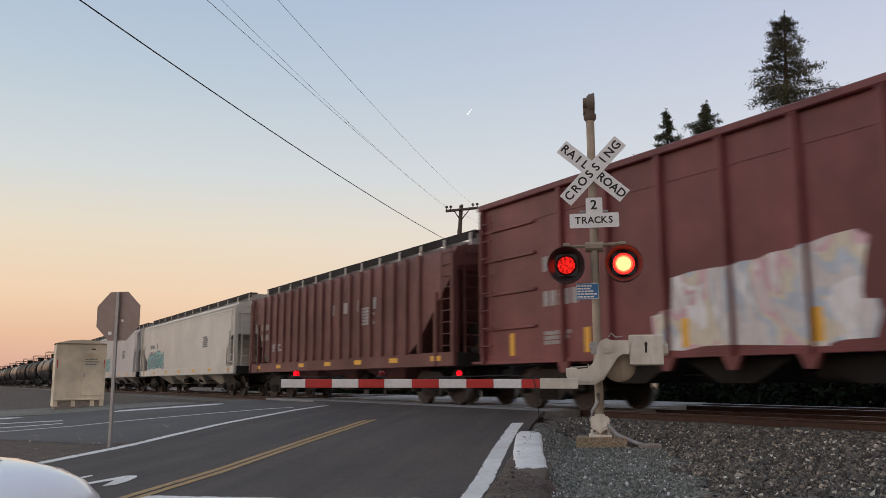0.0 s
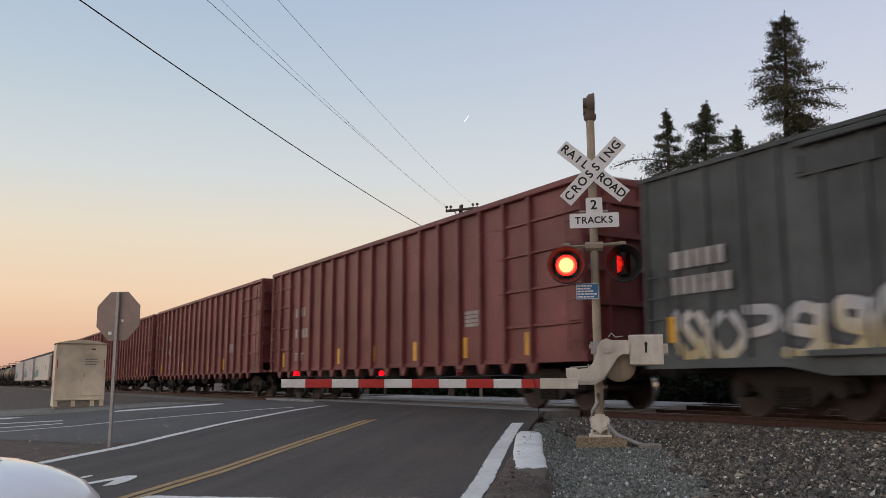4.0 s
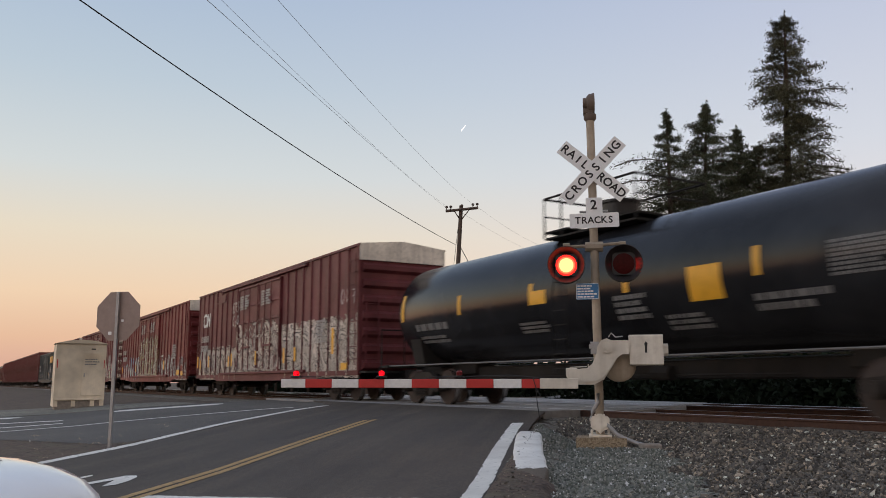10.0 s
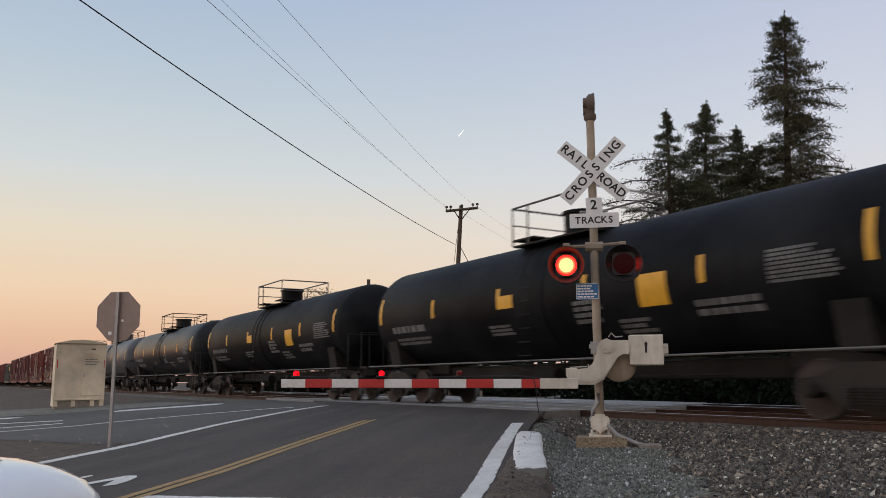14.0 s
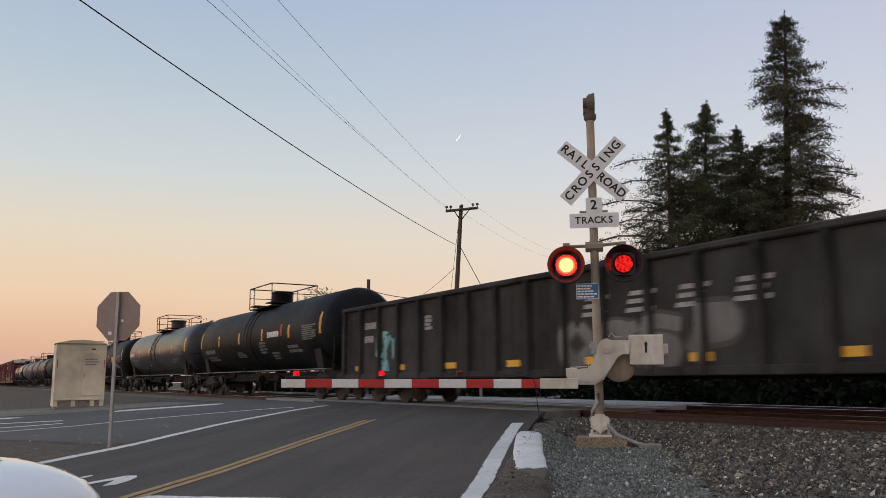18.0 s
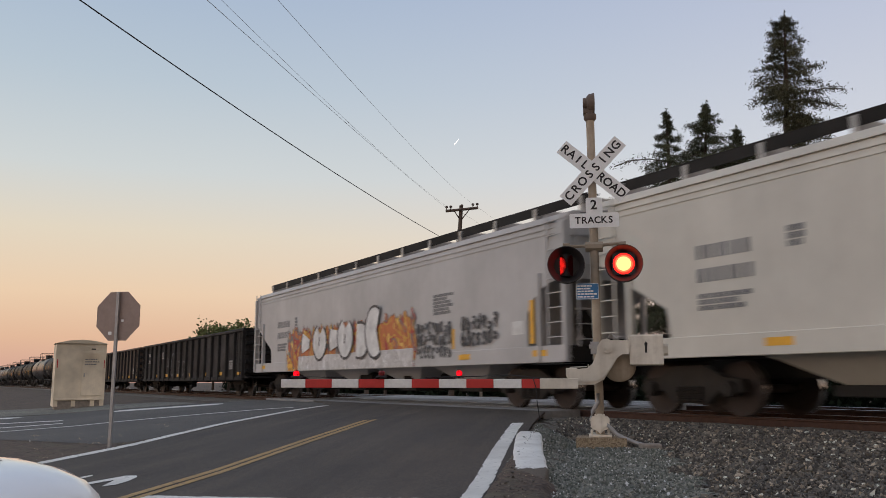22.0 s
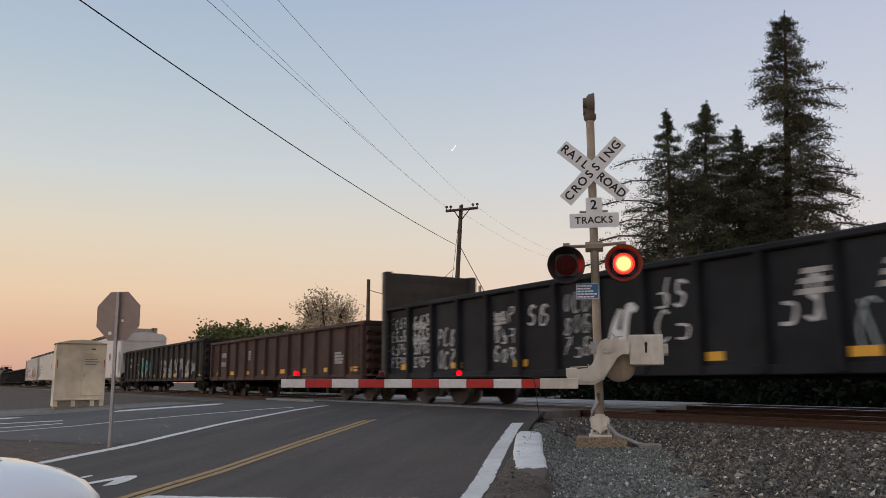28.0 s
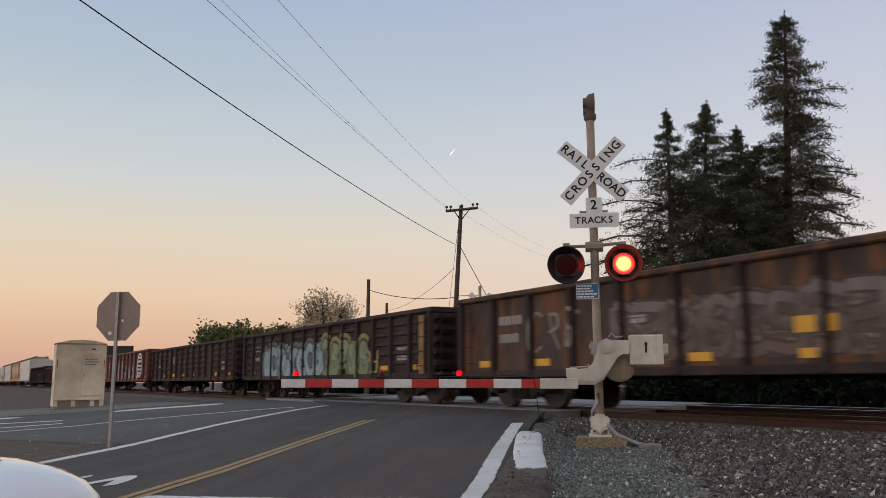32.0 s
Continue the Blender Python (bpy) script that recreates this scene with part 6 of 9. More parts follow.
        throwup(c, L - 2.8, L - 0.2, 0.72, 2.0, [(0.50, 0.49, 0.46), (0.20, 0.17, 0.17)], (0.05, 0.03, 0.035), 118, yp, ribs, 0.05, 3, [(0.42, 0.30, 0.22), (0.30, 0.26, 0.26)], (0.62, 0.6, 0.58), 0.22, 0.4)
        patches("placard", c, [(L - 2.2, 1.02, 0.62, 0.24)], yb - 0.02, M["yellow"])
    else:
        monogram(c, 1.0, 3.25, 0.66, -Y - 0.052, M["white"])
        throwup(c, 0.3, d0, 0.72, 2.25, [(0.50, 0.43, 0.35), (0.56, 0.50, 0.43), (0.44, 0.41, 0.37)], (0.07, 0.055, 0.05), 19, yp, ribs, 0.05, 9, None, (0.64, 0.6, 0.54), 0.34, 0.3, ground=PAL[3] + [(0.46, 0.40, 0.34)])
        spray(c, d0 - 0.5, d1, 1.0, 3.35, PAL[3], 20, yd, (), n=6, outline=(0.04, 0.03, 0.03), ragged=0.3, bars=bars, cover=0.75, fat=0.16)
        spray(c, d1, L - 0.1, 0.72, 2.75, PAL[3][:2], 22, yp, ribs, 0.05, n=8, back=(0.52, 0.46, 0.40), outline=(0.025, 0.025, 0.03), cover=1.15, fat=0.15)
        throwup(c, d1, L - 0.2, 0.75, 2.5, [(0.46, 0.40, 0.34), (0.62, 0.57, 0.50)], (0.035, 0.03, 0.035), 122, yp - 0.006, ribs, 0.05, 9, None, None, 0.15, 0.6)
        tag(c, d0 - 0.7, d0 + 0.2, 3.0, 4.1, (0.42, 0.38, 0.36), 83, yd - 0.05, 0.05, 2)
        tag(c, L - 1.5, L - 0.3, 3.0, 3.6, (0.40, 0.32, 0.32), 84, yp, 0.05, 1, ribs, 0.05)
        patches("reflector", c, [(x, 1.3, 0.17, 0.55) for x in (0.35, 2.3, 6.0, 9.3, 12.6)] + [(L - 1.9, 1.5, 0.2, 0.85)], yb - 0.075, M["yellow"])
    CARS.append(c)
xs = (167.31, 185.8, 204.1, 222.68, 241.5, 260.3, 278.3, 297.0, 315.3)
for i, m in enumerate(("gloss", "tankgrey", "tankold", "black", "black", "black", "satin", "black")):
    L = xs[i + 1] - xs[i] - (0.1 if i == 7 else 0.75)
    c, curved, (a, b, mid) = tank_car(xs[i] - 0.3, L, ("glossy black tank car reflecting the sunset, with yellow placards", "dull grey tank car with red scrawls and yellow reflectors", "grimy dark grey tank car with yellow reflectors",
                                                   "matt black tank car with white stencilling and yellow placards", "matt black tank car with white stencilling and yellow placards", "matt black tank car with white stencilling",
                                                   "satin black tank car with a white emblem", "matt black tank car with a red and white emblem")[i], M[m], 90 + i, dome="pale" if i in (3, 4, 5) else "plain")
    if i in (0, 3, 4, 5):
        curved("placard", [(mid + 3.0, 1.95, 0.72, 0.6)], M["yellow"], "yellow square placard")
        curved("placard", [(mid - 1.6, 2.25, 0.6, 0.3)], M["yellow"], "yellow square placard")
    if i == 1:
        curved("graffiti", [(mid + 1 + 0.5 * k, 1.9 + 0.1 * ((k * 7) % 3), 0.42, 0.05) for k in range(9)], graf_mat((0.3, 0.03, 0.03)), "red spray-painted scrawl")
        curved("lettering", [(a + 1.0 + 0.3 * k, 1.9, 0.2, 0.22) for k in range(8)], M["yellow"])
        curved("graffiti", [(a + 3.6 + 0.2 * k, 1.65 + 0.06 * (k % 2), 0.17, 0.1) for k in range(6)], M["white"])
    if i in (6, 7):
        xe = a + 1.0 if i == 6 else mid + 2.2
        curved("emblem", [(xe + 0.22 * k, 2.35, 0.17, 0.22) for k in range(6)], M["white"], "plain white emblem")
        curved("emblem", [(xe + 1.5, 2.35, 0.14, 0.45)], graf_mat((0.42, 0.03, 0.03)), "red emblem stroke")
    CARS.append(c)
GON = [(315.63, 337.86, "coal", 2.9, 17, False, False, None, "sooty black coal gondola with white lettering"),
       (337.86, 359.84, "coalbrown", 2.9, 17, False, False, "darkrib", "grey-brown weathered coal gondola with dark ribs"),
       (359.84, 382.2, "coalgrey", 2.9, 17, False, False, "darkrib", "dark weathered coal gondola with pale scrawls")]
for i, (x0, x1, m, H, nr, co, bk, rm, lab) in enumerate(GON):
    c, ribs, Y = gondola(x0, x1 - x0 - 1.3, lab, M[m], H, 120 + i, nr, co, bk, M[rm] if rm else None)
    if i == 0:
        for k, xx in enumerate((11.0, 12.25, 13.5, 14.75)):
            for z, w in ((1.86, 0.72), (2.02, 0.6), (2.17, 0.66)):
                part("emblem", Shape().add([(xx + z * 0.35, -Y - 0.006, z), (xx + w + z * 0.35, -Y - 0.006, z), (xx + w + z * 0.35 + 0.03, -Y - 0.006, z + 0.085), (xx + z * 0.35 + 0.03, -Y - 0.006, z + 0.085)], [(0, 1, 2, 3)]), M["grime_white"], c, "plain slanted white emblem bar", 0)
        spray(c, 2.5, 3.4, 0.9, 2.2, [(0.16, 0.36, 0.36), (0.1, 0.25, 0.28)], 41, -Y - 0.001, ribs, 0.11, n=1)
        throwup(c, 11.0, 15.6, 0.8, 1.95, [(0.11, 0.105, 0.10), (0.17, 0.165, 0.16)], (0.05, 0.048, 0.047), 42, -Y - 0.001, ribs, 0.11, 4, None, None, 0.3)
    if i == 2:
        tag(c, 6.4, 8.4, 0.9, 2.3, (0.085, 0.085, 0.09), 43, -Y - 0.001, 0.09, 1, ribs, 0.11)
        tag(c, 9.0, 11.2, 0.9, 1.9, (0.065, 0.065, 0.07), 44, -Y - 0.001, 0.08, 1, ribs, 0.11)
    CARS.append(c)
HOP = [(382.35, 403.22, "hopgrey", "plain", "light grey covered hopper car with orange and white graffiti"), (403.22, 424.67, "hopcream", "plain", "pale cream covered hopper car with dark lettering"),
       (424.67, 445.01, "hoprust", "round", "buff rounded covered hopper car streaked with rust"), (445.01, 467.16, "hopwhite", "plain", "clean white covered hopper car")]
for i, (x0, x1, m, st, lab) in enumerate(HOP):
    c, ribs, Y = covered_hopper(x0, x1 - x0 - (0.65, 0.65, 1.1, 1.6)[i], lab, M[m], 140 + i, 4.12, st)
    if i == 0:
        yh = -Y - 0.032
        flame = spray_mat([(0.55, 0.16, 0.04), (0.62, 0.34, 0.04), (0.42, 0.05, 0.035), (0.20, 0.17, 0.16)], None, (3.6, 14.0, 0.9, 2.85), 51, 0.16, 0.55, 1.3)
        lay(c, [(flame, [[(3.6, 1.0), (14.0, 1.0), (14.0, 2.85), (3.6, 2.85)]])], yh, (), 0)
        lay(c, [(spray_mat([(0.60, 0.59, 0.58), (0.52, 0.51, 0.50), (0.64, 0.63, 0.62)], None, (5.0, 13.6, 0.8, 1.7), 52, 0.08, 1.4, 1.0), [[(5.0, 1.0), (13.6, 1.0), (13.6, 1.5), (5.0, 1.5)]])], yh - 0.008, (), 0)
        rim, white = graf_mat((0.06, 0.055, 0.055)), graf_mat((0.64, 0.63, 0.61))
        for k, form in enumerate((0, 8, 4, 8, 3, 1)):
            ox = 5.45 + 1.06 * k
            pts = curve_through([(ox + 0.2 + px * 0.62, 1.68 + pz * (0.5 + 0.05 * k)) for px, pz in FORMS[form]], 7)
            lay(c, [(rim, stroke(pts, 0.86, 0.95)), (white, stroke(pts, 0.70, 0.95))], yh - 0.02 - 0.004 * k, (), 0)
            if form == 8:
                lay(c, [(rim, stroke([(ox + 0.48, 1.8), (ox + 0.5, 2.1)], 0.12))], yh - 0.028 - 0.004 * k, (), 0)
        tag(c, 13.75, 15.55, 1.2, 2.15, (0.07, 0.07, 0.075), 53, -Y - 0.034, 0.075, 3)
        tag(c, 16.0, 17.6, 1.45, 2.2, (0.05, 0.05, 0.055), 58, -Y - 0.034, 0.085, 2)
        patches("placard", c, [(15.55, 1.4, 0.12, 0.5), (18.8, 1.4, 0.16, 0.95)], -Y - 0.002, M["yellow"])
        patches("placard", c, [(18.15, 1.62, 0.42, 0.3)], -Y - 0.002, M["white"])
    if i == 2:
        dashes("lettering", c, 3.0, -Y - 0.006, 2.72, 1.5, 0.26, 1, graf_mat((0.10, 0.07, 0.055)), 541, 0.9, 0.5)
        dashes("lettering", c, 3.0, -Y - 0.006, 2.28, 1.7, 0.26, 1, graf_mat((0.10, 0.07, 0.055)), 542, 0.9, 0.5)
        tag(c, 11.2, 14.6, 1.75, 2.15, (0.16, 0.11, 0.085), 54, -Y - 0.006, 0.05, 1)
    CARS.append(c)
GON2 = [(467.16, 489.22, "coalgrey", 2.75, 16, False, False, None, "dark grey gondola car with teal sprayed letters"), (489.22, 507.5, "gonbrown", 2.45, 13, False, False, None, "rusty brown gondola car"),
        (507.58, 529.68, "gonblack", 2.72, 16, False, True, None, "black gondola car with tall end bulkheads and chalky graffiti"), (529.68, 551.73, "gonred", 2.7, 15, False, False, None, "faded red gondola car with a round white emblem"),
        (551.73, 569.86, "gondark", 2.55, 14, True, False, None, "dark brown gondola car with corrugated side panels"), (569.86, 587.15, "gondark", 2.55, 14, True, False, None, "dark brown gondola car with blue and green graffiti"),
        (587.15, 605.6, "gonorange", 2.6, 12, False, False, "gondark", "dark gondola car eaten by orange rust"), (605.6, 624.0, "gondark", 2.55, 14, True, False, None, "dark brown gondola car with corrugated side panels")]
for i, (x0, x1, m, H, nr, co, bk, rm, lab) in enumerate(GON2):
    L = x1 - x0 - 1.3
    c, ribs, Y = gondola(x0, L, lab, M[m], H, 160 + i, nr, co, bk, M[rm] if rm else None)
    yb = -Y - 0.001
    if i == 0:
        teal = fade_mat([(0.30, 0.42, 0.40), (0.05, 0.38, 0.35), (0.045, 0.36, 0.33)], 0.95, 1.9, 60)
        for pts in (((5.0, 1.86), (5.02, 1.5), (4.98, 1.16), (4.76, 1.08), (4.58, 1.3)), ((5.85, 1.8), (5.6, 1.6), (5.58, 1.25), (5.86, 1.08), (6.12, 1.28), (6.1, 1.6), (5.85, 1.8)), ((6.75, 1.0), (6.76, 1.82), (7.1, 1.8), (7.14, 1.48), (6.8, 1.4)), ((7.95, 1.0), (7.96, 1.4), (7.95, 1.85))):
            lay(c, [(teal, stroke(curve_through(list(pts), 6), 0.25, 0.95))], yb - 0.003, (), 0)
        tag(c, 3.95, 4.35, 1.3, 1.85, (0.34, 0.35, 0.35), 59, yb, 0.08, 1)
        throwup(c, 11.5, 18.5, 0.85, 2.0, [(0.35, 0.36, 0.36), (0.22, 0.24, 0.25), (0.3, 0.3, 0.28)], (0.06, 0.06, 0.065), 61, yb, ribs, 0.11, 7, None, None, 0.24, 0.2)
    if i == 2:
        p = (L - 0.24) / nr
        for k, (tone, rows, za, zb) in enumerate(((0.36, 4, 0.95, 2.4), (0.42, 4, 0.95, 2.4), (0.30, 2, 0.9, 2.0), (0.0, 0, 0, 0), (0.40, 3, 1.0, 2.3), (0.46, 1, 1.75, 2.35), (0.30, 3, 1.05, 2.4), (0.58, 1, 1.1, 2.05), (0.46, 2, 1.25, 2.45), (0.0, 0, 0, 0), (0.44, 1, 1.35, 2.3))):
            if tone:
                tag(c, 0.12 + p * k + 0.2, 0.12 + p * (k + 1) - 0.2, za, zb, (tone, tone, tone * 0.98), 62 + k, yb - 0.003, 0.16 if k == 7 else 0.045 if rows > 2 else 0.06, rows)
        for k in range(11, 15):
            tag(c, 0.12 + p * k + 0.18, 0.12 + p * (k + 1) - 0.18, 0.9, 1.8, ((0.16, 0.27, 0.29), (0.26, 0.30, 0.31))[k % 2], 72 + k, yb - 0.003, 0.05, 1)
        for k, (z, col) in enumerate(((2.12, (0.40, 0.40, 0.38)), (1.72, (0.17, 0.34, 0.32)), (1.32, (0.20, 0.33, 0.33)))):
            tag(c, 18.1, 19.35, z - 0.18, z + 0.18, col, 78 + k, yb - 0.003, 0.07, 1)
        patches("placard", c, [(19.7, 1.42, 0.55, 0.06), (19.7, 1.68, 0.55, 0.06), (19.7, 1.48, 0.06, 0.2), (20.19, 1.48, 0.06, 0.2)], yb - 0.004, M["grime_white"])
        for k, xx in enumerate((12.9, 14.2, 15.5, 16.8)):
            for z, w in ((1.86, 0.72), (2.02, 0.6), (2.17, 0.66)):
                part("emblem", Shape().add([(xx + z * 0.35, -Y - 0.006, z), (xx + w + z * 0.35, -Y - 0.006, z), (xx + w + z * 0.35 + 0.03, -Y - 0.006, z + 0.085), (xx + z * 0.35 + 0.03, -Y - 0.006, z + 0.085)], [(0, 1, 2, 3)]), M["grime_white"], c, "plain slanted white emblem bar", 0)
    if i == 3:
        tag(c, 0.35, 1.9, 0.9, 2.2, (0.34, 0.27, 0.26), 75, yb, 0.08, 1, ribs, 0.11)
        for zr in (2.0, 1.7):
            dashes("lettering", c, 2.15, yb - 0.002, zr, 1.2, 0.22, 1, M["grime_white"], int(zr * 10), 0.9, 0.6)
        throwup(c, 3.4, 6.7, 0.75, 2.0, [(0.34, 0.17, 0.09), (0.30, 0.26, 0.25), (0.24, 0.25, 0.28)], (0.18, 0.09, 0.09), 76, yb, ribs, 0.11, 6, None, (0.52, 0.5, 0.5), 0.26, 0.2)
        throwup(c, 7.6, 11.8, 0.72, 2.15, [(0.27, 0.20, 0.21), (0.20, 0.22, 0.29), (0.30, 0.24, 0.24)], (0.14, 0.05, 0.05), 79, yb, ribs, 0.11, 5, [(0.24, 0.12, 0.13), (0.30, 0.22, 0.24)], (0.4, 0.38, 0.4), 0.38, 0.2, ground=[(0.20, 0.10, 0.10), (0.27, 0.22, 0.23), (0.18, 0.17, 0.21)])
        throwup(c, 12.0, 17.2, 0.75, 1.95, [(0.22, 0.21, 0.20), (0.32, 0.29, 0.27), (0.26, 0.24, 0.25)], (0.10, 0.05, 0.045), 80, yb, ribs, 0.11, 7, None, None, 0.34, 0.25)
        xe = 18.35
        ring = Shape()
        turn = [2 * math.pi * k / 36 for k in range(36)]
        ring.add([(xe + r * math.cos(a), yb - 0.124, 1.72 + r * math.sin(a)) for r in (0.8, 0.66) for a in turn], [(k, (k + 1) % 36, 36 + (k + 1) % 36, 36 + k) for k in range(36)])
        for z, w in ((2.14, 0.55), (1.9, 0.95), (1.62, 1.1), (1.38, 0.9), (1.15, 0.5)):
            ring.box(xe - w / 2, xe + w / 2, yb - 0.126, yb - 0.12, z, z + 0.13)
        part("emblem", ring, M["white"], c, "round white emblem with plain bars", 0)
    if i == 5:
        throwup(c, 2.7, 8.7, 0.72, 2.0, [(0.30, 0.42, 0.45), (0.17, 0.30, 0.36), (0.22, 0.36, 0.41)], (0.02, 0.02, 0.022), 77, -Y - 0.056, ribs, 0.06, 8, [(0.10, 0.17, 0.20), (0.07, 0.09, 0.09)], (0.38, 0.45, 0.46), 0.48, ground=[(0.13, 0.24, 0.28), (0.22, 0.34, 0.38), (0.06, 0.09, 0.10)])
        throwup(c, 8.5, 12.2, 0.72, 2.05, [(0.20, 0.26, 0.12), (0.12, 0.19, 0.10), (0.22, 0.26, 0.14)], (0.025, 0.028, 0.02), 177, -Y - 0.056, ribs, 0.06, 5, [(0.16, 0.19, 0.09), (0.24, 0.21, 0.06)], (0.32, 0.33, 0.18), 0.42)
        tag(c, 11.9, 12.9, 0.8, 1.5, (0.32, 0.27, 0.08), 178, -Y - 0.058, 0.09, 1, ribs, 0.06)
        patches("placard", c, [(15.4, 0.8, 0.28, 1.55)], -Y - 0.12, graf_mat((0.22, 0.12, 0.03)))
    if i == 6:
        throwup(c, 5.5, 12.5, 0.95, 2.1, [(0.15, 0.10, 0.08), (0.11, 0.07, 0.055), (0.19, 0.15, 0.13)], (0.06, 0.035, 0.03), 78, yb, ribs, 0.11, 10, None, None, 0.26, 0.35, ground=[(0.10, 0.055, 0.04), (0.15, 0.11, 0.09), (0.07, 0.04, 0.035)])
        tag(c, 2.8, 4.6, 1.2, 2.1, (0.22, 0.19, 0.17), 179, yb, 0.08, 1, ribs, 0.11)
        patches("placard", c, [(9.5, 1.3, 0.7, 0.25)], yb - 0.01, M["yellow"])
    CARS.append(c)


# ---------------------------------------------------------------- crossing signal with its gate
MAST = Vector((-9.27, -4.21, 0.0))
FACE = 48.6          # turn of the signal about z: its front looks down the road at the camera
FLASH = []           # (turning lamp, phase, place, three states or two)


def lamp_face(parent, x, y, z, r, phase):
    """A three-sided lamp drum, bright, fading and dark, which turns about its upright axis to flash."""
    deep = r / math.sqrt(3) + 0.004
    place = (x, y + deep, z)
    drum = part("lens", Shape().prism([(2 * deep * math.sin(a), 2 * deep * math.cos(a)) for a in (0, 2 * math.pi / 3, 4 * math.pi / 3)], -0.165, 0.165, "z"), M["signalblack"], parent, "turning red lamp insert", 40, pose(*place))
    n = 28
    for turn, name, mats in ((-120, "lit_face", ("lens_lit", "lens_mid", "lens_core")), (0, "fading_face", ("lens_dark", "lens_dim", "lens_dim")), (120, "dark_face", ("lens_dark",) * 3)):
        a = math.radians(turn)
        d = Vector((math.sin(a), -math.cos(a), 0))
        me = Shape().lathe([(0.0, r * 0.97), (0.002, r * 0.97), (0.005, r * 0.8), (0.007, r * 0.66), (0.009, r * 0.01)], d * deep, d, n).mesh(name, 40)
        for m in mats:
            me.materials.append(M[m])
        me.polygons.foreach_set("material_index", [0] * (2 * n) + [1] * n + [2] * n + [0, 2])
        part(name, me, None, drum, "", 40)
    FLASH.append((drum, phase, place, True))


def crossbuck(parent, z, y, text=True):
    for ang, word in ((-41.5, "RAIL  ROAD"), (46.5, "CROSSING")):
        me = Shape().cbox(-0.61, 0.61, -0.004, 0.004, -0.114, 0.114, 0.001)
        yy = y if ang < 0 else y - 0.012
        b = part("blade", me, M["signwhite"], parent, "white crossbuck blade with black letters", 0, pose(0.016, yy, z, 0, -ang, 0))
        if text:
            words = (("RAIL", -0.345), ("ROAD", 0.345)) if ang < 0 else (("CROSSING", 0.0),)
            for w, off in words:
                n = len(w)
                for i, ch in enumerate(w):
                    span = 0.128 if n == 4 else 0.147
                    key = "ch" + ch
                    if key not in CACHE:
                        CACHE[key] = letters(ch, 0.178)
                        CACHE[key].materials.append(M["signblack"])
                    part("letter", CACHE[key], None, b, "", 0, pose(off + (i - (n - 1) / 2) * span, -0.0065, 0, 90, 0, 0))


